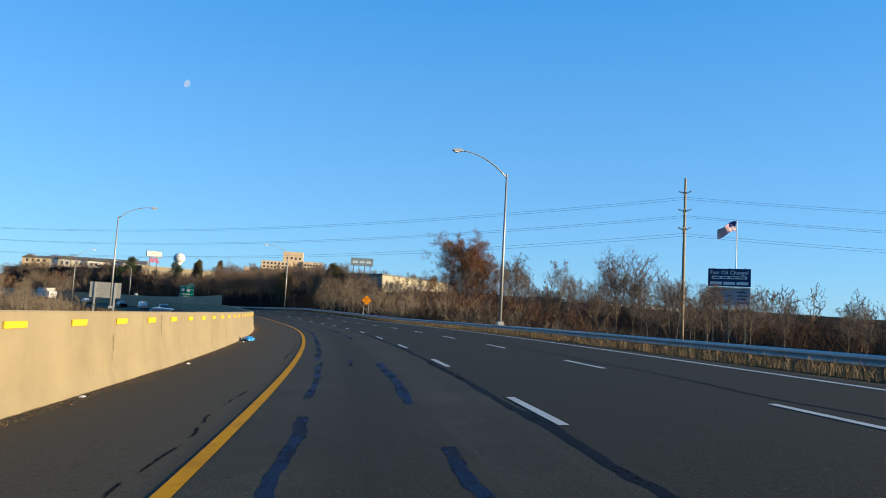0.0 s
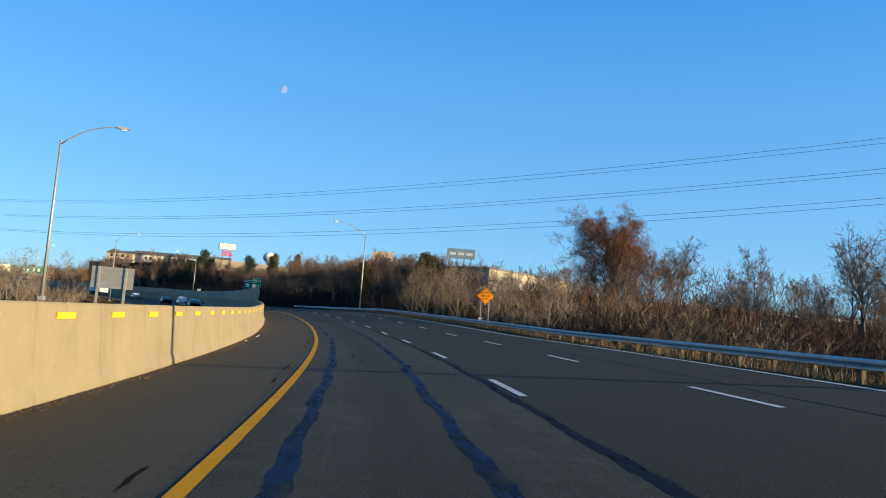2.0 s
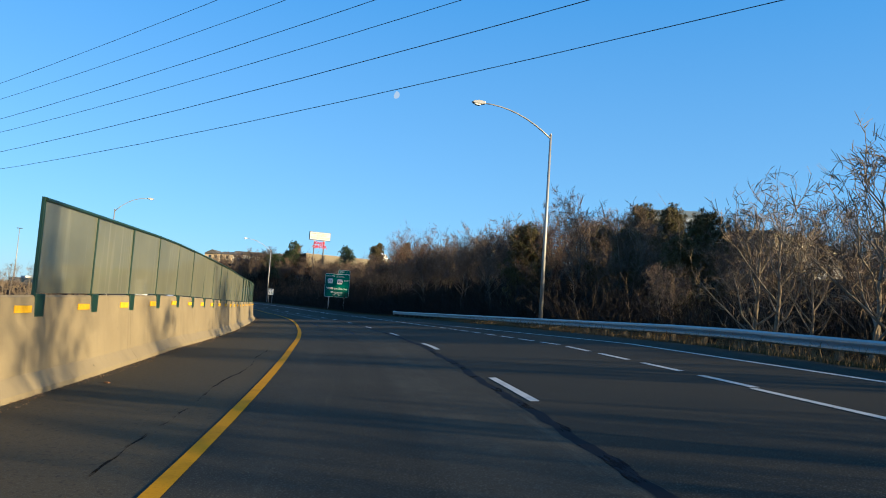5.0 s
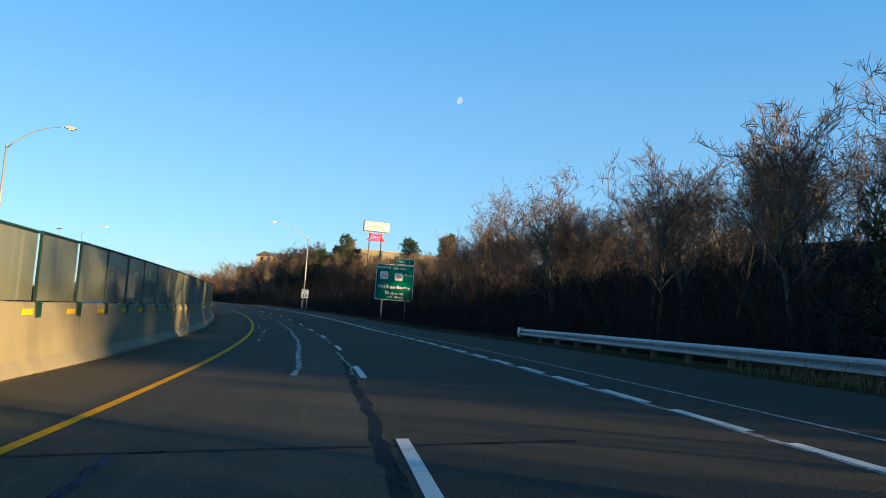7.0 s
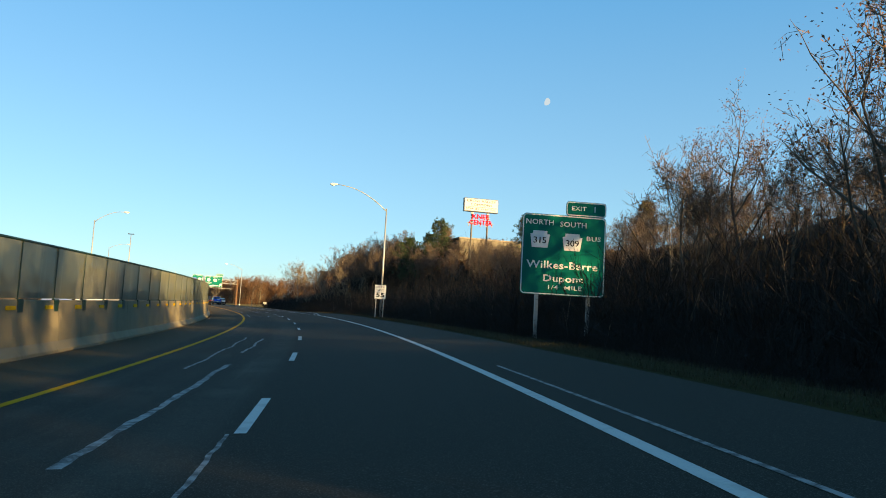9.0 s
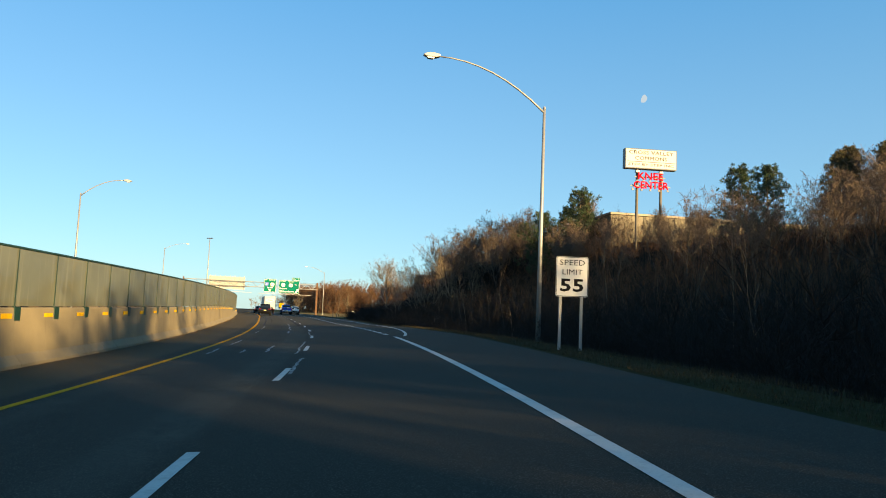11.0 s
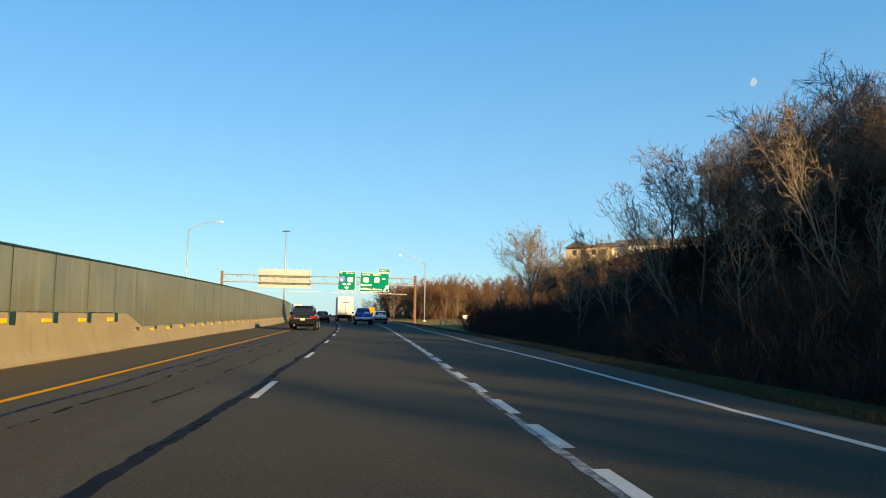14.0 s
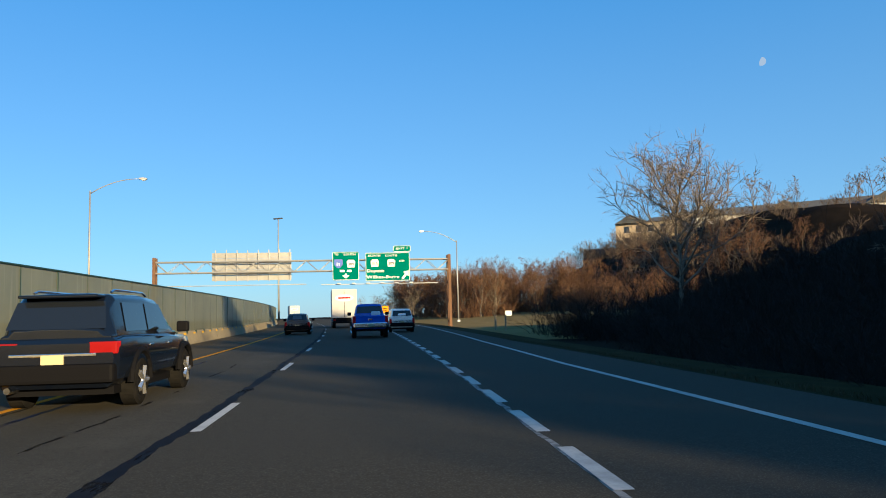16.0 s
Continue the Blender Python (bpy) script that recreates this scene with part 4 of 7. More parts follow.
# two dark posts and a small white board on the lawn by the ramp
for ps, po in ((418.5, 20.0), (416.5, 20.5)):
    p = rd(ps, po)
    marker = thing("marker_post", pose(p[0], p[1], float(land_z(ps, po)) - 0.1, 0, 1.5, 20 * ps), "dark weathered wooden post standing in the grass", "post", "posts on the lawn")
    part("post", boxed((-0.07, -0.07, 0), (0.07, 0.07, 1.85), 0.015), M["wood_pole"], marker)
    part("cap", boxed((-0.09, -0.09, 1.85), (0.09, 0.09, 1.91), 0.01), M["wood_pole"], marker)
p = rd(478.0, 38.0)
board = thing("notice_board", pose(p[0], p[1], float(land_z(478.0, 38.0)), 0, 0, math.degrees(float(heading(478.0)))), "small white notice board on two legs in the grass", "sign")
part("panel", boxed((-0.6, -0.03, 1.3), (0.6, 0.03, 2.2), 0.015), M["sign_white"], board)
for x in (-0.6, 0.6):
    part("leg", boxed((x - 0.05, 0.03, -0.2), (x + 0.05, 0.11, 2.1), 0.01), M["wood_pole"], board)

# orange work sign past the gantry
work = thing("work_sign", on_road(500, 18.6, -0.3, -4), "small orange road-work sign on a post", "road sign")
part("post", boxed((-0.05, 0.02, 0), (0.05, 0.1, 2.4), 0.01), M["galv_pole"], work)
pl = panel("sign_panel", 1.5, 1.5, work, M["sign_orange"], M["sign_black"], 0.08, 0, 2.5, 0.03)
bars(pl, 0, 2.7, 0.9, 0.16, M["sign_black"])
bars(pl, 0, 2.35, 0.7, 0.16, M["sign_black"])

# the back of a guide sign for oncoming traffic
p = rd(145.4, -20.0)
back = thing("guide_sign", pose(p[0], p[1], float(land_z(145, -20)) - 0.1, 0, 0, math.degrees(float(heading(145))) - 8), "grey aluminium back of a guide sign on posts", "road sign")
gz0 = float(land_z(145, -20)) - 0.1
for k in range(5):
    part("plank", boxed((-2.6, 0.05, -2.35 - gz0 + 0.56 * k), (2.6, 0.09, -2.35 - gz0 + 0.56 * k + 0.545), 0.006), M["sign_back"], back)
for x in (-1.7, 1.6):
    part("post", boxed((x - 0.16, -0.14, 0), (x + 0.16, 0.04, 0.45 - gz0), 0.02), M["galv_pole"], back)

# ---------------------------------------------------------------- gantry over both carriageways
ga, gb = rd(432.2, -14.3), rd(432.2, 17.95)
gl = float(np.hypot(gb[0] - ga[0], gb[1] - ga[1]))
gyaw = math.degrees(math.atan2(gb[1] - ga[1], gb[0] - ga[0]))
gantry = thing("sign_gantry", pose(ga[0], ga[1], -4.1, 0, 0, gyaw), "steel truss gantry on rusty columns carrying highway guide signs", "sign gantry")
G0 = 2.45
for x in (0.0, gl):
    for y in (-0.45, 0.45):
        part("column", boxed((x - 0.16, y - 0.14, 0), (x + 0.16, y + 0.14, 7.25 + G0), 0.02), M["rust"], gantry)
    for z in (1.5, 3.8, 6.0, 8.2):
        part("column_brace", tube(bmesh.new(), [(x, -0.45, z), (x, 0.45, z + 1.0)], [0.05, 0.05], 6), M["rust"], gantry)
for y in (-0.45, 0.45):
    for z in (5.55, 6.75):
        part("chord", tube(bmesh.new(), [(0, y, z + G0), (gl, y, z + G0)], [0.075, 0.075], 8), M["galv_pole"], gantry)
nb = 24
for k in range(nb):
    xa, xb = gl * k / nb, gl * (k + 1) / nb
    za, zb = (5.55, 6.75) if k % 2 else (6.75, 5.55)
    for y in (-0.45, 0.45):
        part("lattice_bar", tube(bmesh.new(), [(xa, y, za + G0), (xb, y, zb + G0)], [0.035, 0.035], 5), M["galv_pole"], gantry)
part("catwalk", boxed((1.0, -1.3, 4.05 + G0), (gl * 0.50, -0.95, 4.12 + G0)), M["galv_pole"], gantry)
part("catwalk", boxed((gl * 0.55, -1.3, 3.95 + G0), (gl - 1.5, -0.95, 4.02 + G0)), M["galv_pole"], gantry)
for k in range(6):
    x = gl - 12.6 + 1.6 * k
    part("sign_lamp", boxed((x - 0.2, -1.7, 3.98 + G0), (x + 0.2, -1.3, 4.12 + G0), 0.03), M["lamp_shell"], gantry)
gl1 = panel("guide_panel", 2.95, 3.2, gantry, M["sign_green"], M["sign_white"], 0.15, gl - 11.8, 6.05 + G0, 0.05)
gl1.location.y = -0.75
cx, cz = gl - 11.8, 6.05 + G0
word(gl1, "TO", cx - 1.0, cz + 1.28, 0.34, M["sign_white"])
word(gl1, "SOUTH", cx + 0.45, cz + 1.28, 0.34, M["sign_white"], 1.3)
sh = part("route_shield", extruded([(cx - 1.25, cz + 0.75), (cx - 0.35, cz + 0.75), (cx - 0.3, cz + 0.2), (cx - 0.55, cz - 0.15), (cx - 0.8, cz - 0.25), (cx - 1.05, cz - 0.15), (cx - 1.3, cz + 0.2)], -0.012, -0.002), plain("shield_blue", (0.03, 0.08, 0.35), 0.45), gl1, "blue interstate shield")
word(sh, "81", cx - 0.8, cz + 0.2, 0.46, M["sign_white"]).location.y = -0.02
keystone(gl1, cx + 0.6, cz + 0.25, 0.98, 0.86, "309")
bars(gl1, cx, cz - 0.55, 1.3, 0.24, M["sign_white"], 2, 0.25)
part("arrow", extruded([(cx - 0.10, cz - 0.85), (cx + 0.10, cz - 0.85), (cx + 0.10, cz - 1.05), (cx + 0.42, cz - 1.05), (cx, cz - 1.42), (cx - 0.42, cz - 1.05), (cx - 0.10, cz - 1.05)], -0.010, -0.002), M["sign_white"], gl1)
gl2 = panel("guide_panel", 5.0, 3.2, gantry, M["sign_green"], M["sign_white"], 0.15, gl - 7.1, 5.9 + G0, 0.05)
gl2.location.y = -0.75
cx, cz = gl - 7.1, 5.9 + G0
word(gl2, "NORTH", cx - 1.5, cz + 1.25, 0.34, M["sign_white"], 1.35)
word(gl2, "SOUTH", cx + 0.4, cz + 1.25, 0.34, M["sign_white"], 1.35)
keystone(gl2, cx - 1.45, cz + 0.42, 0.95, 0.85, "315")
keystone(gl2, cx + 0.4, cz + 0.42, 0.95, 0.85, "309")
word(gl2, "BUS", cx + 1.6, cz + 0.62, 0.34, M["sign_white"])
word(gl2, "Dupont", cx - 1.4, cz - 0.45, 0.50, M["sign_white"], 1.9, 0.008)
word(gl2, "Wilkes-Barre", cx - 0.55, cz - 1.15, 0.50, M["sign_white"], 3.7, 0.008)
part("arrow", extruded([(cx + 1.55, cz - 1.3), (cx + 1.75, cz - 1.45), (cx + 2.15, cz - 0.95), (cx + 2.35, cz - 1.1), (cx + 2.35, cz - 0.45), (cx + 1.75, cz - 0.6), (cx + 1.95, cz - 0.78)], -0.010, -0.002), M["sign_white"], gl2)
t2 = panel("exit_tab", 2.0, 0.7, gantry, M["sign_green"], M["sign_white"], 0.12, cx + 1.65, cz + 2.03, 0.045)
t2.location.y = -0.75
word(t2, "EXIT 1", cx + 1.65, cz + 2.03, 0.32, M["sign_white"], 1.3)
for k in range(5):
    z0 = 4.7 + G0 + 0.62 * k
    part("back_plank", boxed((gl - 26.4, 0.75, z0), (gl - 17.8, 0.80, z0 + 0.60), 0.005), M["sign_back"], gantry, "pale back of guide signs")
for k in range(8):
    x = gl - 26.0 + 1.15 * k
    part("back_rib", boxed((x - 0.05, 0.62, 4.6 + G0), (x + 0.05, 0.75, 8.1 + G0)), M["galv_pole"], gantry)
for x in (12.8, 11.8, 10.8, 9.0, 7.1, 5.2):
    part("hanger", boxed((gl - x - 0.04, -0.72, 4.5 + G0), (gl - x + 0.04, -0.48, 7.6 + G0)), M["galv_pole"], gantry)


# ---------------------------------------------------------------- pylon sign on the hill
ka, kb = Vector((-155.1, 308.1, 0)), Vector((-151.0, 312.9, 0))
kyaw = math.degrees(math.atan2(kb.y - ka.y, kb.x - ka.x))
kw = (kb - ka).length
kc = (ka + kb) / 2
ks, ko = nearest(np.array([kc.x]), np.array([kc.y]))
kz = float(land_z(ks, ko)[0]) - 0.2
knee = thing("pylon_sign", pose(kc.x, kc.y, kz, 0, 0, kyaw), "white shopping centre pylon sign with red letters below", "pylon sign")
for x in (-kw * 0.24, kw * 0.22):
    part("post", tube(bmesh.new(), [(x, 0, 0), (x, 0, 17.2 - kz)], [0.16, 0.16], 12), plain("post_brown", (0.10, 0.085, 0.065), 0.6, 0.3, 0.5, None, 0.4), knee)
    part("collar", boxed((x - 0.22, -0.2, 16.1 - kz), (x + 0.22, 0.2, 16.35 - kz), 0.03), M["galv_pole"], knee)
cab = part("cabinet", boxed((-kw / 2, -0.42, 16.5 - kz), (kw / 2, 0.42, 18.9 - kz), 0.04), plain("cabinet_dark", (0.05, 0.055, 0.07), 0.5), knee, "dark sign cabinet with white face")
face = part("face", boxed((-kw / 2 + 0.1, -0.445, 16.62 - kz), (kw / 2 - 0.1, -0.425, 18.8 - kz), 0.005), worn("face_white", (0.46, 0.48, 0.50), (0.42, 0.44, 0.46), 0.8, 20.0, 0.9, 0, 0.0, 0.35, 0.7, None, 0.03), cab)
ochre = plain("sign_ochre", (0.05, 0.03, 0.008), 0.9, 0.0, 0.03)
for tx, z, sz, wd in (("CROSS VALLEY", 18.42, 0.62, kw * 0.86), ("COMMONS", 17.74, 0.62, kw * 0.62), ("STEP BY STEP INC", 16.98, 0.42, kw * 0.88)):
    lettering("lettering", tx, sz, pose(0, -0.455, z - kz, 90), ochre, face, 1.05, 0.0, wd)
part("rule", boxed((-kw / 2 + 0.2, -0.455, 17.30 - kz), (kw / 2 - 0.2, -0.447, 17.35 - kz)), ochre, face)
red = plain("letter_red", (0.34, 0.006, 0.014), 0.9, 0.0, 0.03)
white_side = plain("letter_white", (0.25, 0.25, 0.25), 0.9, 0.0, 0.03)
for tx, z, x, wd in (("KNEE", 15.62, -0.02, 3.1), ("CENTER", 14.55, 0.05, 4.3)):
    lettering("red_letters", tx, 1.18, pose(x, -0.34, z - kz, 90), red, knee, 1.0, 0.03, wd)
    part("letter_rail", boxed((x - wd / 2 - 0.3, -0.2, z - 0.14 - kz), (x + wd / 2 + 0.3, -0.12, z + 0.0 - kz), 0.02), white_side, knee)
    for k in range(5):
        xx = x - wd / 2 + wd * k / 4
        part("letter_bracket", boxed((xx - 0.12, -0.24, z - 0.62 - kz), (xx + 0.12, -0.1, z - 0.42 - kz), 0.02), white_side, knee)
        part("letter_stay", boxed((xx - 0.04, -0.2, z - 0.5 - kz), (xx + 0.04, -0.14, z + 0.1 - kz)), white_side, knee)


# ---------------------------------------------------------------- utility pole and its wires across the highway
ux, uy, uz = 30.5, 126.6, float(land_z(83.3, 55.6))
WIRE_AZ = radians(74.0)
wd, wn_ = Vector((-math.sin(WIRE_AZ), math.cos(WIRE_AZ), 0)), Vector((math.cos(WIRE_AZ), math.sin(WIRE_AZ), 0))
ARMS = ((16.7, 0.9), (14.1, 0.9), (11.5, 1.5))


def utility_pole(x, y, z, top):
    up = thing("utility_pole", pose(x, y, z - 0.3, 0, 0, math.degrees(WIRE_AZ)), "tall tan utility pole with insulators and crossarms", "utility pole", "utility poles of the power line")
    part("pole", tube(bmesh.new(), [(0, 0, 0), (0, 0, (top - z) * 0.5), (0, 0, top - z + 0.3)], [0.27, 0.22, 0.15], 12), M["wood_pole"], up, smooth=True)
    for za, half in ARMS:
        h = za - z + 0.3
        part("crossarm", tube(bmesh.new(), [(-half, 0, h + 0.25), (0, 0, h - 0.05), (half, 0, h + 0.25)], [0.05, 0.07, 0.05], 6), M["wood_pole"], up)
        for sgn in (-1, 1):
            ins = bmesh.new()
            for k in range(7):
                tube(ins, [(sgn * half, 0, h + 0.2 - 0.13 * k), (sgn * half, 0, h + 0.12 - 0.13 * k)], [0.10, 0.06], 8)
            part("insulator", ins, M["porcelain"], up)
        for sgn in (-1, 1):
            post = bmesh.new()
            for k in range(6):
                tube(post, [(0, sgn * (0.22 + 0.12 * k), h + 0.05 * k), (0, sgn * (0.30 + 0.12 * k), h + 0.03 + 0.05 * k)], [0.13, 0.07], 8)
            part("post_insulator", post, M["porcelain"], up)
    return up


utility_pole(ux, uy, uz, 18.8)
far_end = Vector((ux, uy, 0)) + wd * 212
fs, fo = nearest(np.array([far_end.x]), np.array([far_end.y]))
utility_pole(far_end.x, far_end.y, float(land_z(fs, fo)[0]), 18.8)
back_end = Vector((ux, uy, 0)) - wd * 170 + wn_ * 30
bs, bo = nearest(np.array([back_end.x]), np.array([back_end.y]))
utility_pole(back_end.x, back_end.y, float(land_z(bs, bo)[0]), 18.8)
for za, half in ARMS:
    for sgn in (-1, 1):
        for end_at, sag in ((far_end, 4.7), (back_end, 3.2)):
            a = Vector((ux, uy, 0)) + wn_ * (sgn * half)
            b = end_at + wn_ * (sgn * half)
            pts = [a.lerp(b, u) + Vector((0, 0, za - 0.75 - sag * 4 * u * (1 - u))) for u in np.linspace(0, 1, 25)]
            w = part("power_line", tube(bmesh.new(), pts, [0.015] * 25, 4), M["wire"])
            tagged(w, "dark overhead power line wire strung between poles", "power line", "overhead wires")


# ---------------------------------------------------------------- roadside advertising boards, flag
def facing(x, y, tx, ty):
    """Yaw that turns -y of a thing towards a point."""
    return math.degrees(math.atan2(ty - y, tx - x)) + 90


fx, fy = 43.0, 154.6
fz = float(land_z(100, 79)) - 0.1
board = thing("advertising_board", pose(fx, fy, fz, 0, 0, facing(fx, fy, 8, 30)), "double-deck roadside advertising board, navy above white", "billboard")
for x in (-2.6, 0, 2.6):
    part("post", boxed((x - 0.12, 0.05, 0), (x + 0.12, 0.25, 8.7 - fz), 0.02), M["wood_pole"], board)
up = part("upper_board", boxed((-3.5, -0.12, 5.45 - fz), (3.5, 0.04, 8.55 - fz), 0.03), worn("navy", (0.035, 0.05, 0.11), (0.03, 0.04, 0.09), 1.0, 20.0, 0.9, 0, 0, 0.35, 0.7, None, 0.04), board, "navy board with white lettering")
def bw(owner, tx, z, size, width, mat):
    return lettering("lettering", tx, size, pose(0, -0.13, z - fz, 90), mat, owner, 1.0, 0.01, width)
bw(up, "Fast Oil Change!", 7.85, 0.95, 6.2, M["sign_white"])
part("strip", boxed((-2.9, -0.14, 6.75 - fz), (2.9, -0.125, 7.25 - fz)), M["sign_white"], up)
for k in range(4):
    part("lettering_bar", boxed((-2.6 + 1.35 * k, -0.15, 6.9 - fz), (-1.5 + 1.35 * k, -0.142, 7.1 - fz)), M["sign_black"], up)
for k in range(3):
    part("lettering_bar", boxed((-3.1 + 2.15 * k, -0.14, 5.75 - fz), (-1.2 + 2.15 * k, -0.125, 6.25 - fz)), M["sign_white"], up)
lo = part("lower_board", boxed((-3.5, -0.12, 2.15 - fz), (3.5, 0.04, 5.15 - fz), 0.03), worn("board_pale", (0.33, 0.37, 0.42), (0.29, 0.32, 0.38), 1.0, 20.0, 0.9, 0, 0, 0.35, 0.7, None, 0.04), board, "pale blue-white board with dark lettering")
slate = plain("board_slate", (0.05, 0.065, 0.10), 0.9, 0.0, 0.05)
for tx, z, sz, wd_, x in (("THE", 4.65, 0.62, 1.3, -2.4), ("DOUGH", 3.85, 0.95, 3.4, -1.3), ("COMPANY", 2.85, 0.72, 3.6, -1.2)):
    lettering("lettering", tx, sz, pose(x, -0.13, z - fz, 90), slate, lo, 1.0, 0.006, wd_)
for k in range(4):
    part("lettering_bar", boxed((1.3, -0.14, 2.55 + 0.6 * k - fz), (3.1 - 0.3 * (k % 2), -0.125, 2.75 + 0.6 * k - fz)), slate, lo)
part("catwalk", boxed((-3.7, -0.8, 5.18 - fz), (3.7, -0.1, 5.28 - fz)), M["galv_pole"], board)

px, py = 57.5, 212.0
ps_, po_ = nearest(np.array([px]), np.array([py]))
pz = float(land_z(ps_, po_)[0])
flagpole = thing("flagpole", pose(px, py, pz - 0.1, 0, 0, 0), "white flagpole with a striped flag blowing from its top", "flagpole")
part("pole", tube(bmesh.new(), [(0, 0, 0), (0, 0, 25.8 - pz)], [0.22, 0.10], 10), M["sign_white"], flagpole, smooth=True)
fl_red, fl_white, fl_blue = plain("flag_red", (0.42, 0.03, 0.05), 0.8), plain("flag_white", (0.70, 0.68, 0.66), 0.8), plain("flag_blue", (0.03, 0.04, 0.16), 0.8)
flag = new("flag")
flag.parent = flagpole
for k in range(13):
    us = np.linspace(0.0 if k > 6 else 0.4, 1, 9)
    vs = []
    for zz in (k / 13, (k + 1) / 13):
        for u in us:
            vs.append((-0.15 - 4.4 * u, 0.45 * math.sin(u * 7 + zz * 2), 25.6 - pz - 2.5 * zz - 2.2 * u + 0.3 * math.sin(u * 6)))
    n = len(us)
    part("stripe", mesh_of("stripe", vs, [(j, j + 1, n + j + 1, n + j) for j in range(n - 1)], [fl_red if k % 2 == 0 else fl_white]), None, flag)
vs = [(-0.15 - 4.4 * u, 0.45 * math.sin(u * 7 + zz * 2), 25.6 - pz - 2.5 * zz - 2.2 * u + 0.3 * math.sin(u * 6)) for zz in (0, 7 / 13) for u in np.linspace(0, 0.4, 5)]
part("canton", mesh_of("canton", vs, [(j, j + 1, 5 + j + 1, 5 + j) for j in range(4)], [fl_blue]), None, flag)

bb = Vector((-41.5, 226.0, 0))
bz = float(land_z(192, 52)) - 0.1
hoarding = thing("advertising_board", pose(bb.x, bb.y, bz, 0, 0, facing(bb.x, bb.y, 8, 40)), "grey-blue advertising board above a warehouse", "billboard")
part("face", boxed((-3.2, -0.15, 10.9 - bz), (3.2, 0.15, 13.2 - bz), 0.03), worn("board_grey", (0.17, 0.22, 0.26), (0.12, 0.16, 0.19), 0.9, 8.0, 0.4, 0, 0), hoarding)
for x in (-2.4, -0.8, 0.8, 2.4):
    part("post", boxed((x - 0.1, 0.16, 0), (x + 0.1, 0.36, 13.0 - bz)), M["rust"], hoarding)
for k in range(3):
    part("lettering_bar", boxed((-2.6 + 1.9 * k, -0.17, 11.7 - bz), (-1.2 + 1.9 * k, -0.155, 12.3 - bz)), plain("bar_pale", (0.4, 0.45, 0.48), 0.5), hoarding)


# ---------------------------------------------------------------- buildings
def window_row(owner, x0, x1, z0, z1, n, y, w):
    for k in range(n):
        cx = x0 + (x1 - x0) * (k + 0.5) / n
        win = part("window", boxed((cx - w / 2, y - 0.05, z0), (cx + w / 2, y + 0.02, z1)), M["glass_dark"], owner)
        part("frame", boxed((cx - w / 2 - 0.08, y - 0.07, z0 - 0.12), (cx + w / 2 + 0.08, y - 0.03, z0)), M["sign_white"], win)


def gable(x0, x1, y0, y1, z0, z1, over=0.4, along="x"):
    if along == "x":
        ym = (y0 + y1) / 2
        return extruded([(y0 - over, z0), (y1 + over, z0), (ym, z1)], x0 - over, x1 + over, "x")
    xm = (x0 + x1) / 2
    return extruded([(x0 - over, z0), (x1 + over, z0), (xm, z1)], y0 - over, y1 + over, "y")


# hotel on the hill
hx, hy = -331.4, 462.7
hz = 12.6
hotel = thing("hotel", pose(hx, hy, hz, 0, 0, 22), "long pale hotel with dark hipped roofs on the hill", "hotel")
part("wall", boxed((0, 0, -4), (16, 14, 10.2), 0.05), M["stucco"], hotel, "tan stucco wing")
part("wall", boxed((16, 1, -4), (74, 13, 10.2), 0.05), M["white_siding"], hotel)
part("roof", gable(0.5, 8.5, -0.6, 13, 10.2, 12.6, 0.5, "y"), M["shingle"], hotel)
part("roof", gable(9, 18, 0, 14, 10.2, 12.2), M["shingle"], hotel)
part("roof", gable(16, 76, 1, 13, 10.2, 13.0), M["shingle"], hotel)
for x in (22, 40, 62):
    part("bay_wall", boxed((x, -1.2, -4), (x + 8, 1.2, 10.2), 0.05), M["white_siding"], hotel)
    part("roof", gable(x, x + 8, -1.2, 7, 10.2, 12.8, 0.5, "y"), M["shingle"], hotel)
    window_row(hotel, x + 1, x + 7, 7.2, 9.0, 2, -1.2, 1.5)
    window_row(hotel, x + 1, x + 7, 3.8, 5.6, 2, -1.2, 1.5)
for z in (3.8, 7.2):
    window_row(hotel, 31, 40, z, z + 1.8, 3, 1, 1.4)
    window_row(hotel, 49, 61, z, z + 1.8, 4, 1, 1.4)
for z in (1.2, 4.4, 7.6):
    window_row(hotel, 1.5, 15, z, z + 1.8, 4, 0, 1.5)
part("canopy", boxed((-9, -2, -6.0), (0, 8, 3.6), 0.05), plain("canopy_dark", (0.05, 0.05, 0.055), 0.6), hotel)

# metal warehouse behind the pylon sign
shed = thing("warehouse", pose(-163.0, 318.9, 7.4, 0, 0, kyaw + 4), "tan ribbed metal warehouse with flat eaves", "warehouse")
part("wall", boxed((0, 0, -3), (54, 18, 5.6)), M["metal_siding"], shed)
for k in range(60):
    x = 0.2 + 0.91 * k
    part("rib", boxed((x - 0.05, -0.06, -1), (x + 0.05, 0.0, 5.55)), M["metal_siding"], shed)
part("eave", boxed((-0.2, -0.25, 5.55), (54.2, 18.2, 5.85), 0.03), plain("eave_brown", (0.12, 0.09, 0.06), 0.5), shed)
for x in (6, 19, 31):
    part("door", boxed((x, -0.1, 0.2), (x + 1.3, -0.02, 3.2)), plain("door_dark", (0.06, 0.055, 0.05), 0.5), shed)

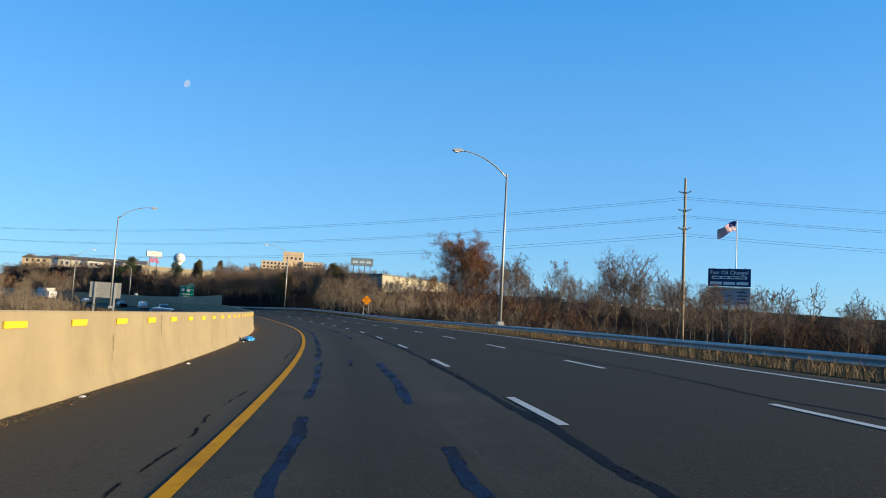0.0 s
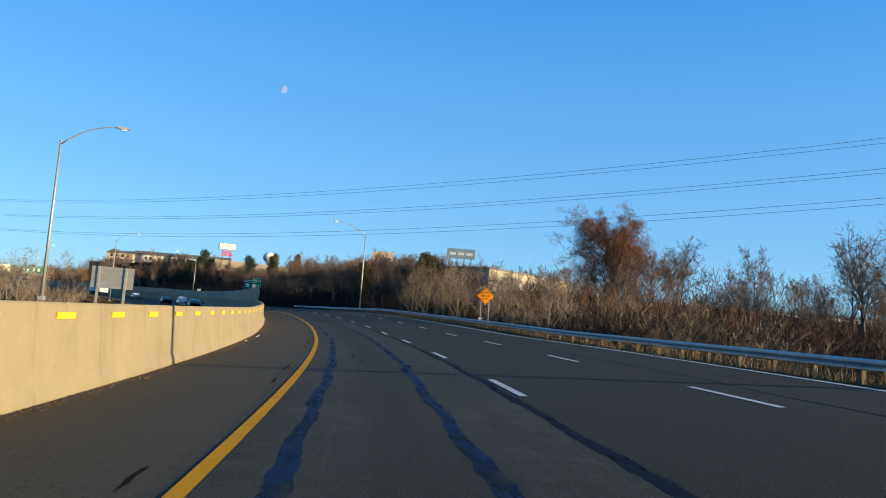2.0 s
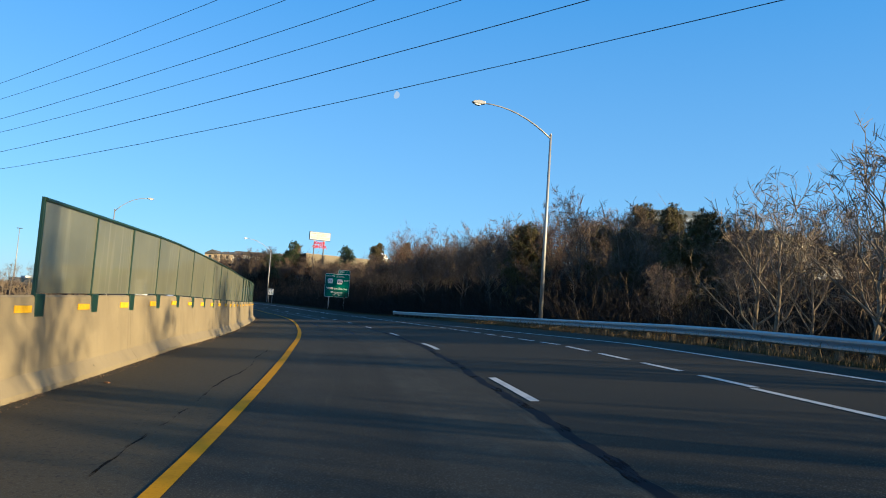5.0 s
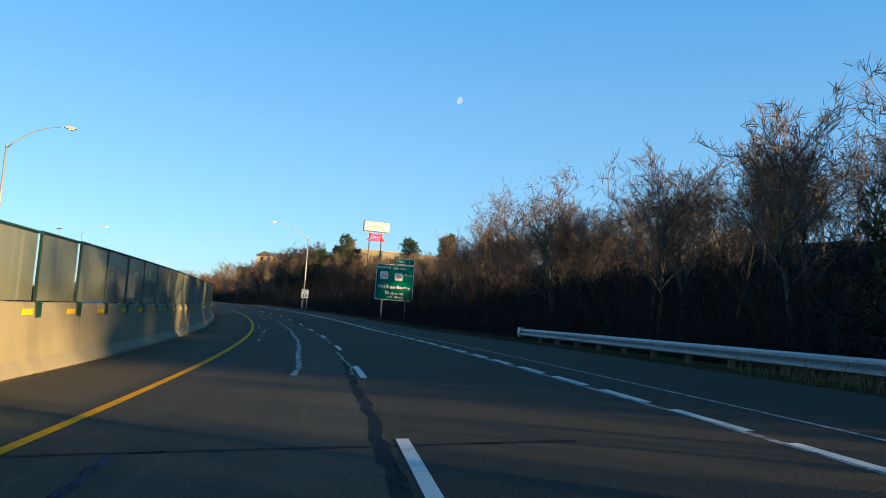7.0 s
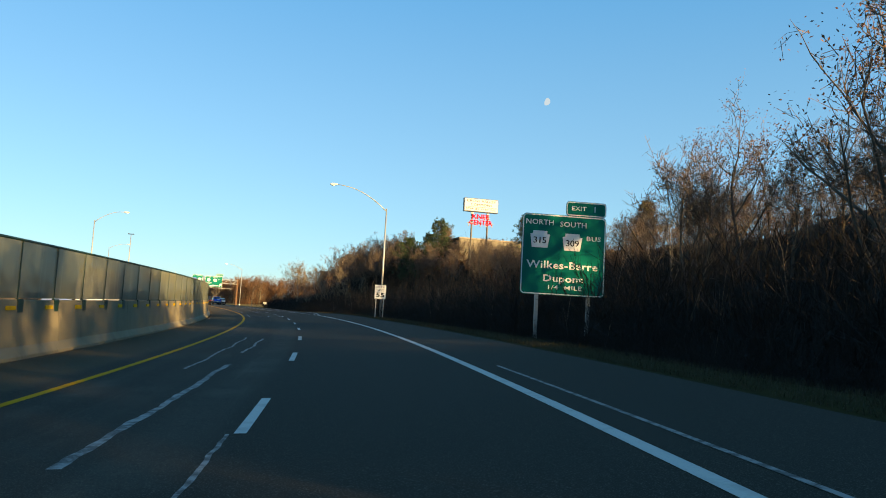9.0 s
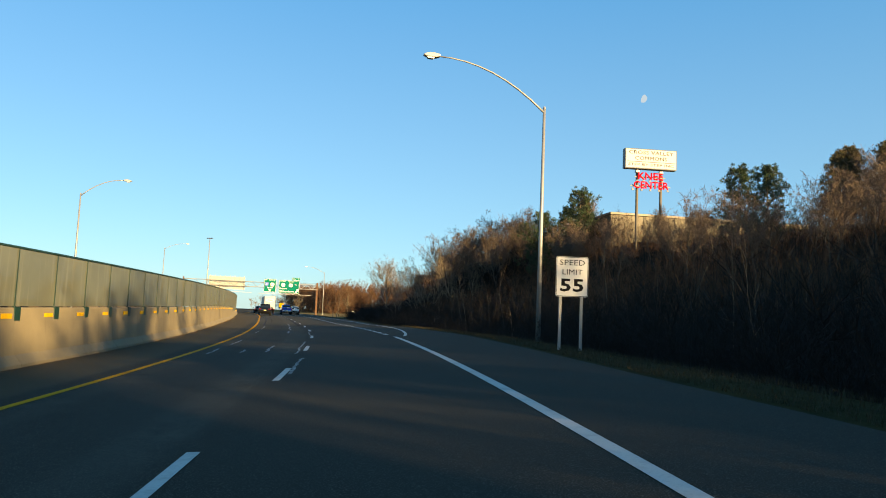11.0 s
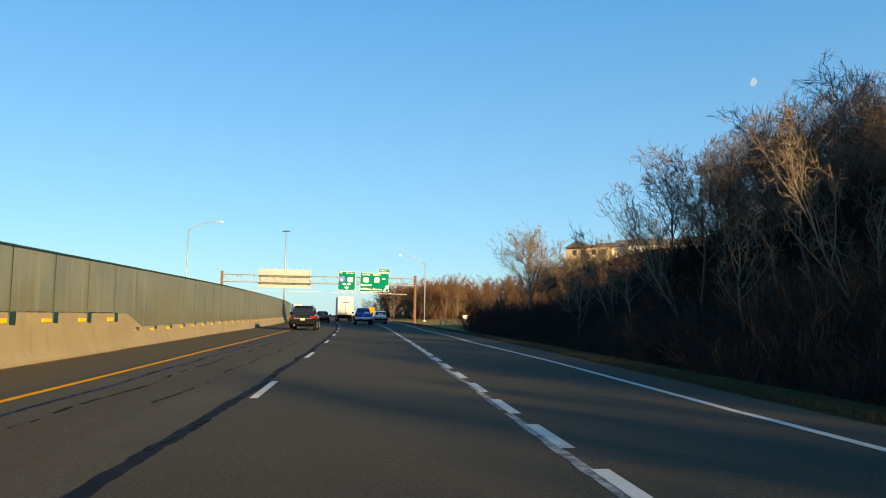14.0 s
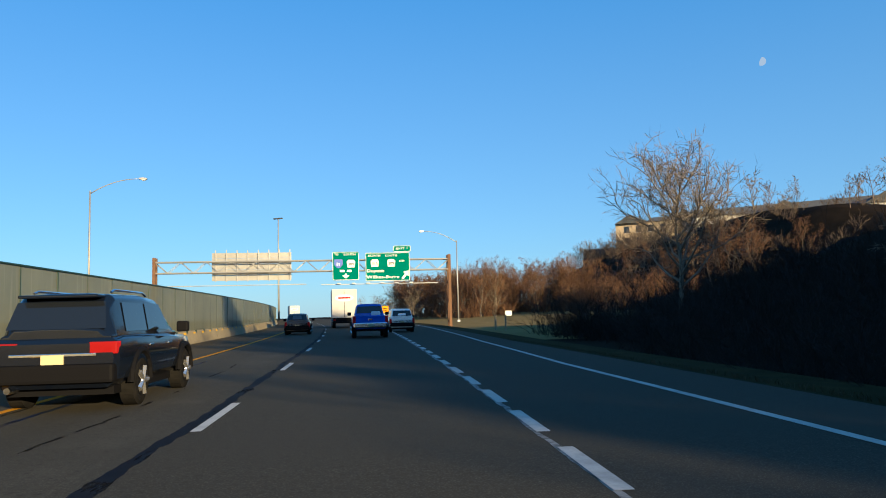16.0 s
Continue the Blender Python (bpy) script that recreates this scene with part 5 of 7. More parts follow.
# pale warehouse below the advertising board
ware = thing("warehouse", pose(-29.5, 200.5, 3.2, 0, 0, -22), "flat-roofed warehouse with pale lit wall", "warehouse")
part("wall", boxed((-11, 0, -6), (0, 34, 4.0)), M["block_wall"], ware)
part("wall", boxed((-11.3, -0.3, 4.0), (0.3, 34.3, 4.3), 0.03), plain("parapet_dark", (0.10, 0.10, 0.10), 0.6), ware)
for k in range(5):
    x = 2 + 4.6 * k
    part("loading_door", boxed((-0.02, x, -1), (0.08, x + 2.6, 2.2)), M["sign_back"], ware)
# long low building further right
lowb = thing("store_building", pose(24.0, 262.0, 1.6, 0, 0, 8), "long low store with a pale lit front", "building")
part("wall", boxed((-34, 0, -6), (30, 20, 3.2)), M["white_siding"], lowb)
part("roof", boxed((-34.4, -0.4, 3.2), (30.4, 20.4, 3.6), 0.03), M["sign_back"], lowb)
for k in range(9):
    part("window", boxed((-31 + 6.6 * k, -0.06, -1.5), (-27.5 + 6.6 * k, 0.02, 1.2)), M["glass_dark"], lowb)

# tan hospital blocks on the skyline
hs = thing("hospital_building", pose(-222, 676, 22, 0, 0, 18), "tan high-rise hospital blocks above the trees", "building")
for lo_, hi_ in (((-29, 0, -10), (-4, 16, 19.5)), ((-10, 2, -10), (8, 20, 29.0)), ((8, 0, -10), (26, 16, 20.5)), ((-44, 4, -10), (-29, 18, 13.0))):
    part("wall", boxed(lo_, hi_, 0.1), M["brick_tan"], hs)
for z in (10, 13.3, 16.6):
    window_row(hs, 9, 25, z, z + 1.7, 6, 0, 1.7)
    window_row(hs, -28, -5, z, z + 1.7, 7, 0, 1.7)
window_row(hs, -8, 7, 22, 24, 4, 2, 1.7)

# water tower
wt = thing("water_tower", pose(-406.4, 813.4, 8, 0, 0, 0), "white round water tower on a slender stem", "water tower")
bm = bmesh.new()
bmesh.ops.create_uvsphere(bm, u_segments=32, v_segments=20, radius=6.4, matrix=Matrix.Translation((0, 0, 41.5)) @ Matrix.Diagonal((1, 1, 0.92, 1)))
part("tank", bm, worn("tank_white", (0.5, 0.5, 0.49), (0.45, 0.45, 0.44), 0.1, 2.0, 0.5, 0, 0.0), wt, smooth=True)
part("stem", tube(bmesh.new(), [(0, 0, 0), (0, 0, 30), (0, 0, 34), (0, 0, 37)], [1.6, 1.6, 2.2, 3.6], 20), M["sign_white"], wt, smooth=True)

# high floodlight mast beyond the gantry
ms_, mo_ = nearest(np.array([-386.0]), np.array([385.9]))
mast_z = float(land_z(ms_, mo_)[0]) - 0.3
mast = thing("light_mast", pose(-386.0, 385.9, mast_z, 0, 0, 30), "high floodlight mast with a ring of lamps", "light mast")
part("pole", tube(bmesh.new(), [(0, 0, 0), (0, 0, 14), (0, 0, 26.5 - mast_z)], [0.3, 0.22, 0.14], 10), M["galv_pole"], mast, smooth=True)
part("ring", tube(bmesh.new(), [(-1.1, 0, 26.5 - mast_z), (1.1, 0, 26.5 - mast_z)], [0.07, 0.07], 6), M["galv_pole"], mast)
for x in (-1.1, -0.4, 0.4, 1.1):
    part("lamp", boxed((x - 0.25, -0.3, 26.2 - mast_z), (x + 0.25, 0.3, 26.55 - mast_z), 0.06), M["wire"], mast)

# the moon, far beyond
mdir = Vector((-math.sin(radians(28.2)) * math.cos(radians(16.4)), math.cos(radians(28.2)) * math.cos(radians(16.4)), math.sin(radians(16.4))))
mr = 4600 * 6.6 / 1322
mv, mf = [], []
m_right = mdir.cross(Vector((0, 0, 1))).normalized()
m_up = m_right.cross(mdir)
N_ = 24
for k in range(N_ + 1):
    a = math.pi / 2 - math.pi * k / N_
    x0, x1 = math.cos(a), -0.42 * math.cos(a)
    tilt = radians(-18)
    for xx in (x0, x1):
        q = Vector((xx, math.sin(a)))
        rx_, ry_ = q.x * math.cos(tilt) - q.y * math.sin(tilt), q.x * math.sin(tilt) + q.y * math.cos(tilt)
        mv.append(Vector((-80, 165, 0)) + mdir * 4600 + m_right * (rx_ * mr) + m_up * (ry_ * mr))
for k in range(N_):
    mf.append((2 * k, 2 * k + 1, 2 * k + 3, 2 * k + 2))
moon = new("moon", mesh_of("moon", mv, mf, [M["moon"]]))
tagged(moon, "pale waxing moon in the clear daytime sky", "moon", kind="structure")

# blue plastic bag and litter against the barrier
bag = bmesh.new()
bmesh.ops.create_icosphere(bag, subdivisions=3, radius=1.0)
for v in bag.verts:
    k = 1 + 0.28 * noise.noise(v.co * 2.1) + 0.12 * noise.noise(v.co * 6.0)
    v.co = Vector((v.co.x * 0.30 * k, v.co.y * 0.72 * k, max(-0.05, v.co.z * 0.16 * k)))
bagob = part("plastic_bag", bag, worn("bag_blue", (0.03, 0.24, 0.62), (0.02, 0.17, 0.48), 5.0, 30.0, 0.35, 0, 0.3), None, "", True)
tagged(bagob, "crumpled blue plastic sheet lying against the barrier foot", "litter")
bagob.matrix_world = on_road(32.8, -2.72, 0.05, 8)
for k in range(26):
    v, oo = random.uniform(0, 120), random.uniform(-3.0, -2.4)
    sz = random.uniform(0.02, 0.055)
    deb = bmesh.new()
    bmesh.ops.create_icosphere(deb, subdivisions=1, radius=sz)
    for q in deb.verts:
        q.co = Vector((q.co.x * random.uniform(0.6, 1.6), q.co.y * random.uniform(0.7, 1.8), max(-0.01, q.co.z * 0.5)))
    ob = part("litter", deb, M["sign_white"] if k % 4 == 0 else M["rust"], None)
    tagged(ob, "small scrap of litter on the shoulder", "litter", "scraps of litter along the barrier")
    ob.matrix_world = on_road(v, oo, 0.012, random.uniform(0, 90))


# ---------------------------------------------------------------- vehicles (y ahead, rear at y = 0)
def loft(stations, close=True):
    """A body through cross-sections; each is y and half an outline of (x, z) from the bottom to the top."""
    bm = bmesh.new()
    rings = []
    for y, half in stations:
        ring = [bm.verts.new((x, y, z)) for x, z in half] + [bm.verts.new((-x, y, z)) for x, z in reversed(half)]
        rings.append(ring)
    n = len(rings[0])
    for a, b in zip(rings, rings[1:]):
        for j in range(n):
            bm.faces.new((a[j], a[(j + 1) % n], b[(j + 1) % n], b[j]))
    if close:
        bm.faces.new(rings[0][::-1])
        bm.faces.new(rings[-1])
    bmesh.ops.recalc_face_normals(bm, faces=bm.faces)
    return bm


tyre_mat, rim_mat = worn("tyre", (0.008, 0.008, 0.008), (0.014, 0.013, 0.012), 5.0, 40.0, 0.85, 0, 0.1, 0.35, 0.7, None, 0.03), plain("rim", (0.62, 0.62, 0.63), 0.25, 0.9)
trim_black, chrome, tail_red = plain("trim_black", (0.006, 0.006, 0.007), 0.6, 0.0, 0.03), plain("chrome", (0.7, 0.7, 0.7), 0.15, 1.0), plain("tail_red", (0.30, 0.006, 0.008), 0.6, 0.0, 0.1)
brake_red = plain("brake_red", (0.75, 0.012, 0.008), 0.6, 0, 0.1, 0.32)
auto_glass = plain("auto_glass", (0.008, 0.010, 0.014), 0.06, 0.0, 0.6)
plate_mat = plain("plate_pale", (0.40, 0.36, 0.22), 0.9, 0.0, 0.05)


def car_paint(name, col):
    mat, nt, b = nodes_of(name, 0.09, 0.0, 0.4)
    b.inputs["Base Color"].default_value = (*col, 1)
    b.inputs["Coat Weight"].default_value, b.inputs["Coat Roughness"].default_value = 0.0, 0.05
    return mat


def wheel(owner, x, y, r, w):
    sgn = 1 if x > 0 else -1
    t = part("wheel", tube(bmesh.new(), [(x - sgn * w, y, r), (x - sgn * w * 0.9, y, r), (x - sgn * 0.1 * w, y, r), (x, y, r)], [r * 0.86, r, r, r * 0.86], 28), tyre_mat, owner, "black tyre on a bright alloy rim")
    rim = bmesh.new()
    tube(rim, [(x - sgn * w * 0.3, y, r), (x + sgn * 0.006, y, r)], [r * 0.66, r * 0.64], 24)
    part("rim_well", rim, trim_black, t)
    sp = bmesh.new()
    for k in range(5):
        a = 2 * math.pi * k / 5
        tube(sp, [(x + sgn * 0.012, y, r), (x + sgn * 0.004, y + math.cos(a) * r * 0.58, r + math.sin(a) * r * 0.58)], [0.04, 0.055], 6)
    tube(sp, [(x - sgn * 0.02, y, r), (x + sgn * 0.03, y, r)], [0.09, 0.07], 12)
    part("spokes", sp, rim_mat, t)


def rounded_edges(ob, width=0.035):
    b = ob.modifiers.new("edges", "BEVEL")
    b.width, b.segments, b.limit_method, b.angle_limit = width, 2, "ANGLE", radians(22)
    b.harden_normals = True
    return ob


def vehicle(name, m, label, cat, paint, L, W, zb, belt, roof, rear_y, front_y, hood, wheel_r, lights="wide", group="", pickup=False, brake=False, rails=False):
    """A car seen mostly from behind. rear_y, front_y: rear and front foot of the cabin; hood: height of the bonnet's nose."""
    car = thing(name, m, label, cat, group)
    w = W / 2
    def low(k, zt, zz=zb):
        return [(w * 0.80 * k, zz), (w * 0.96 * k, zz + 0.12), (w * k, zz + 0.35), (w * 0.995 * k, zt - 0.22), (w * 0.95 * k, zt - 0.05), (w * 0.84 * k, zt)]
    st = [(0.0, low(0.90, belt - 0.10, zb + 0.10)), (0.10, low(0.96, belt - 0.02)), (0.45, low(1.0, belt)), (L * 0.35, low(1.0, belt)), (L * 0.62, low(1.0, belt - 0.02)),
          (L * 0.72, low(0.99, belt - 0.05)), (L * 0.90, low(0.95, (belt + hood) / 2 - 0.02)), (L * 0.975, low(0.86, hood)), (L, low(0.74, hood - 0.16, zb + 0.1))]
    body = rounded_edges(part("body", loft(st), paint, car, smooth=True))
    def cab(k, z):
        return [(w * 0.86 * k, belt - 0.06), (w * 0.85 * k, belt + 0.02), (w * 0.72 * k, z - 0.07), (w * 0.64 * k, z), (w * 0.3 * k, z + 0.025)]
    slope_r = 0.30 if not pickup else 0.18
    cabst = [(rear_y, cab(0.97, belt + 0.10)), (rear_y + slope_r * 0.6, cab(0.99, belt + (roof - belt) * 0.72)), (rear_y + slope_r * 1.4, cab(1.0, roof - 0.02)), ((rear_y + front_y) * 0.5, cab(1.0, roof)),
             (front_y - 1.0, cab(1.0, roof - 0.05)), (front_y - 0.35, cab(0.99, belt + (roof - belt) * 0.45)), (front_y, cab(0.96, belt + 0.02))]
    cabin = rounded_edges(part("cabin", loft(cabst), paint, car, smooth=True))
    # rear window, side windows and windscreen as panes proud of the cabin
    gt, gb = belt + (roof - belt) * 0.80, belt + (roof - belt) * 0.18
    ya = rear_y + slope_r * 0.6 * (gb - belt - 0.10) / ((roof - belt) * 0.72 - 0.10) - 0.012
    yb = rear_y + slope_r * 0.68 - 0.012
    part("rear_window", mesh_of("rear_window", [(-w * 0.74, ya, gb), (w * 0.74, ya, gb), (w * 0.66, yb, gt), (-w * 0.66, yb, gt)], [(0, 1, 2, 3)], [auto_glass]), None, cabin, "dark tinted glass")
    for sgn in (-1, 1):
        def sx(z):
            return sgn * (w * 0.85 + (w * 0.72 - w * 0.85) * (z - belt - 0.02) / (roof - 0.07 - belt - 0.02) + 0.012)
        edges = [rear_y + 0.55, (rear_y + front_y) * 0.5 - 0.12, front_y - 0.95]
        for a, b in zip(edges, edges[1:]):
            z0, z1 = belt + 0.06, roof - 0.14
            inset = 0.25 if b == edges[-1] else 0.0
            part("side_window", mesh_of("side_window", [(sx(z0), a + 0.04, z0), (sx(z0), b - 0.04 + inset * 1.5, z0), (sx(z1), b - 0.04, z1), (sx(z1), a + 0.1, z1)], [(0, 1, 2, 3) if sgn > 0 else (3, 2, 1, 0)], [auto_glass]), None, cabin)
        part("mirror", boxed((sgn * (w + 0.02) if sgn > 0 else sgn * (w + 0.24), front_y - 0.75, belt), (sgn * (w + 0.24) if sgn > 0 else sgn * (w + 0.02), front_y - 0.6, belt + 0.2), 0.04), trim_black, car)
        for yy in ((rear_y + front_y) * 0.5 - 0.35, (rear_y + front_y) * 0.5 + 0.75):
            part("door_handle", boxed((sgn * w * 0.985 - 0.015, yy - 0.1, belt - 0.2), (sgn * w * 0.985 + 0.02, yy + 0.1, belt - 0.16), 0.01), chrome, car)
        x0, x1 = (w * 0.52, w * 0.94) if lights == "wide" else (w * 0.80, w * 0.97)
        zz0, zz1 = (belt - 0.26, belt - 0.08) if lights == "wide" else (belt - 0.45, belt - 0.05)
        part("tail_light", boxed((min(sgn * x0, sgn * x1), -0.035 if lights != "wide" else 0.0, zz0), (max(sgn * x0, sgn * x1), 0.20, zz1), 0.02), brake_red if brake else tail_red, car, "red tail light")
        part("reflector", boxed((min(sgn * w * 0.62, sgn * w * 0.84), -0.02, zb + 0.22), (max(sgn * w * 0.62, sgn * w * 0.84), 0.12, zb + 0.30), 0.01), tail_red, car)
        if rails:
            part("roof_rail", tube(bmesh.new(), [(sgn * w * 0.60, rear_y + 0.6, roof + 0.02), (sgn * w * 0.60, rear_y + 0.75, roof + 0.055), (sgn * w * 0.60, front_y - 1.5, roof + 0.055), (sgn * w * 0.60, front_y - 1.3, roof + 0.0)], [0.02] * 4, 6), chrome, car)
        for yy in (L * 0.21, L * 0.79):
            arch = bmesh.new()
            pts = [(sgn * (w * 0.985), yy + (wheel_r + 0.10) * math.cos(a), wheel_r + (wheel_r + 0.10) * math.sin(a)) for a in np.linspace(0, math.pi, 9)]
            tube(arch, pts, [0.055] * 9, 6)
            part("wheel_arch", arch, trim_black, car)
            wheel(car, sgn * (w + 0.005), yy, wheel_r, 0.26)
    part("bumper", boxed((-w * 0.92, -0.10, zb + 0.08), (w * 0.92, 0.30, zb + 0.36), 0.05), chrome if pickup else trim_black, car)
    part("number_plate", boxed((-0.16, -0.12 if pickup else -0.03, (zb + 0.14) if pickup else belt - 0.42), (0.16, -0.105 if pickup else 0.12, (zb + 0.30) if pickup else belt - 0.26)), plate_mat, car, "pale number plate")
    part("underbody", boxed((-w * 0.8, 0.3, zb - 0.12), (w * 0.8, L - 0.4, zb + 0.05)), trim_black, car)
    return car


def place(s, o, turn=0.0):
    return on_road(s, o, 0.0, turn)


suv = vehicle("suv", place(359.4, 1.25, -1.0), "dark blue-black suv with red lit tail lights", "car", car_paint("paint_navy", (0.004, 0.006, 0.012)), 4.8, 1.94, 0.36, 1.12, 1.78, 0.10, 3.75, 1.02, 0.39, "wide", "", False, True, True)
part("chrome_strip", boxed((-0.62, -0.02, 0.83), (0.62, 0.10, 0.88), 0.01), chrome, suv)
part("exhaust", tube(bmesh.new(), [(-0.6, -0.08, 0.36), (-0.6, 0.2, 0.36)], [0.05, 0.05], 10), chrome, suv)
part("spoiler", boxed((-0.58, 0.14, 1.705), (0.58, 0.50, 1.755), 0.02), bpy.data.materials["paint_navy"], suv)
pick = vehicle("pickup_truck", place(389.6, 6.6), "bright blue pickup truck with a chrome bumper", "pickup", car_paint("paint_blue", (0.012, 0.075, 0.42)), 5.9, 2.03, 0.52, 1.30, 1.95, 2.0, 4.65, 1.22, 0.42, "tall", "", True)
part("tailgate", boxed((-0.82, -0.03, 0.82), (0.82, 0.05, 1.26), 0.02), bpy.data.materials["paint_blue"], pick)
part("gate_badge", boxed((-0.12, -0.045, 1.02), (0.12, -0.028, 1.10), 0.01), chrome, pick)
part("cargo_box", boxed((0.1, 1.0, 1.28), (0.6, 1.7, 1.50), 0.03), M["sign_white"], pick, "white box in the bed")
vehicle("suv", place(401.0, 9.3, 0.5), "white compact suv with red tail lights", "car", car_paint("paint_white", (0.65, 0.65, 0.64)), 4.6, 1.85, 0.34, 1.05, 1.68, 0.05, 3.5, 0.95, 0.35, "tall")
vehicle("hatchback", place(402.0, 1.9), "grey hatchback car in the passing lane", "car", car_paint("paint_grey", (0.09, 0.09, 0.095)), 4.5, 1.82, 0.30, 0.98, 1.52, 0.05, 3.4, 0.85, 0.33, "tall")


def box_truck(m, label):
    tr = thing("box_truck", m, label, "truck")
    part("cargo_box", boxed((-1.25, 0, 1.05), (1.25, 9.0, 3.95), 0.04), worn("truck_white", (0.42, 0.41, 0.39), (0.35, 0.34, 0.33), 1.0, 10.0, 0.6, 0, 0.0), tr, "white cargo box")
    part("door_seam", boxed((-0.02, -0.012, 1.1), (0.02, -0.002, 3.8)), trim_black, tr)
    part("emblem", extruded([(0.95 * math.cos(a), 3.05 + 0.36 * math.sin(a)) for a in np.linspace(0, 2 * math.pi, 20)[:-1]], -0.02, -0.004), M["sign_white"], tr)
    part("emblem_bar", boxed((-0.62, -0.03, 2.98), (0.62, -0.021, 3.14)), tail_red, tr)
    part("chassis", boxed((-1.1, 0.1, 0.55), (1.1, 10.8, 1.05), 0.03), trim_black, tr)
    part("cab", boxed((-1.15, 9.15, 0.8), (1.15, 11.0, 2.95), 0.15), M["sign_white"], tr)
    part("bumper", boxed((-1.2, -0.15, 0.5), (1.2, 0.05, 0.68), 0.02), trim_black, tr)
    for sgn in (-1, 1):
        part("tail_light", boxed((sgn * 1.0 - 0.1, -0.06, 0.78), (sgn * 1.0 + 0.1, 0.02, 0.94), 0.01), tail_red, tr)
        for yy in (1.6, 2.9, 9.9):
            wheel(tr, sgn * 1.2, yy, 0.5, 0.34)
    return tr


box_truck(place(424.0, 5.7), "white box truck seen from behind, rear doors shut")
box_truck(place(545.0, 2.5), "white box truck far ahead on the highway")
box_truck(place(279.0, -12.5, 180), "white truck on the far carriageway behind the screen")
opp = "oncoming cars beyond the barrier"
for s_, o_, lab, col, big in ((52, -9.5, "dark suv on the far carriageway", (0.02, 0.022, 0.03), True), (60, -13.0, "dark sedan on the far carriageway", (0.03, 0.032, 0.035), False), (150, -9.5, "black car on the far carriageway", (0.015, 0.015, 0.017), False),
                              (179, -9.4, "silver pickup-sized suv on the far carriageway", (0.30, 0.31, 0.32), True), (205, -9.4, "dark sedan on the far carriageway", (0.04, 0.04, 0.045), False), (245, -9.4, "silver sedan on the far carriageway", (0.42, 0.42, 0.43), False), (24, -13.2, "dark blue van on the far carriageway", (0.03, 0.06, 0.15), True)):
    vehicle("suv" if big else "sedan", place(s_, o_, 180), lab, "car", car_paint("paint_car", col), 4.7, 1.88, 0.34, 1.05 if big else 0.95, 1.76 if big else 1.46, 0.1 if big else 0.75, 3.5, 0.95 if big else 0.82, 0.35, "tall", opp)


# ---------------------------------------------------------------- trees
def grown(seed, height, spread=0.5, limbs=9, subs=5, twigs=4, fine=3, upright=0.55, trunk_r=0.16, fork=0.28, clear=0.25):
    """The bars of a bare tree: arrays of start, end, radius at both, and level."""
    r = np.random.RandomState(seed)
    out = []
    def rnd(d, amount):
        v = d + r.normal(0, amount, 3)
        return v / np.linalg.norm(v)
    def shoot(p, d, length, rad, level, segs, up):
        pts = [p]
        for k in range(segs):
            d = rnd(d + np.array([0, 0, up]), 0.16 + 0.05 * level)
            q = pts[-1] + d * length / segs
            out.append((pts[-1], q, rad * (1 - 0.75 * k / segs), rad * (1 - 0.75 * (k + 1) / segs), level))
            pts.append(q)
        return np.array(pts), d
    trunk, _ = shoot(np.zeros(3), np.array([0, 0, 1.0]), height * 0.72, trunk_r, 0, 7, 0.6)
    for a in range(limbs):
        u = clear + (1 - clear) * (a + r.rand()) / limbs
        k = min(int(u * 7), 6)
        p = trunk[k] + (trunk[k + 1] - trunk[k]) * (u * 7 - k if u < 1 else 1)
        az = a * 2.4 + r.rand()
        d = np.array([math.cos(az) * spread, math.sin(az) * spread, upright + 0.4 * u])
        d /= np.linalg.norm(d)
        l1 = height * fork * (1.25 - 0.55 * u) * r.uniform(0.8, 1.25)
        limb, dl = shoot(p, d, l1 * 1.35, trunk_r * 0.48 * (1.15 - 0.6 * u), 1, 4, 0.16)
        for b in range(subs):
            v = 0.25 + 0.75 * (b + r.rand()) / subs
            j = min(int(v * 4), 3)
            q = limb[j] + (limb[j + 1] - limb[j]) * (v * 4 - j)
            s2, d2 = shoot(q, rnd(dl, 0.55), l1 * 0.62 * r.uniform(0.6, 1.2), trunk_r * 0.17, 2, 3, 0.14)
            for c in range(twigs):
                j = r.randint(0, 3)
                q3 = s2[j] + (s2[j + 1] - s2[j]) * r.rand()
                s3, d3 = shoot(q3, rnd(d2, 0.6), l1 * 0.34 * r.uniform(0.6, 1.2), trunk_r * 0.075, 3, 2, 0.10)
                for e in range(fine):
                    q4 = s3[0] + (s3[2] - s3[0]) * r.uniform(0.15, 1)
                    shoot(q4, rnd(d3, 0.65), l1 * 0.20 * r.uniform(0.5, 1.2), max(0.009, trunk_r * 0.045), 4, 1, 0.08)
    A, B = np.array([x[0] for x in out]), np.array([x[1] for x in out])
    return A, B, np.array([x[2] for x in out]), np.array([x[3] for x in out]), np.array([x[4] for x in out])


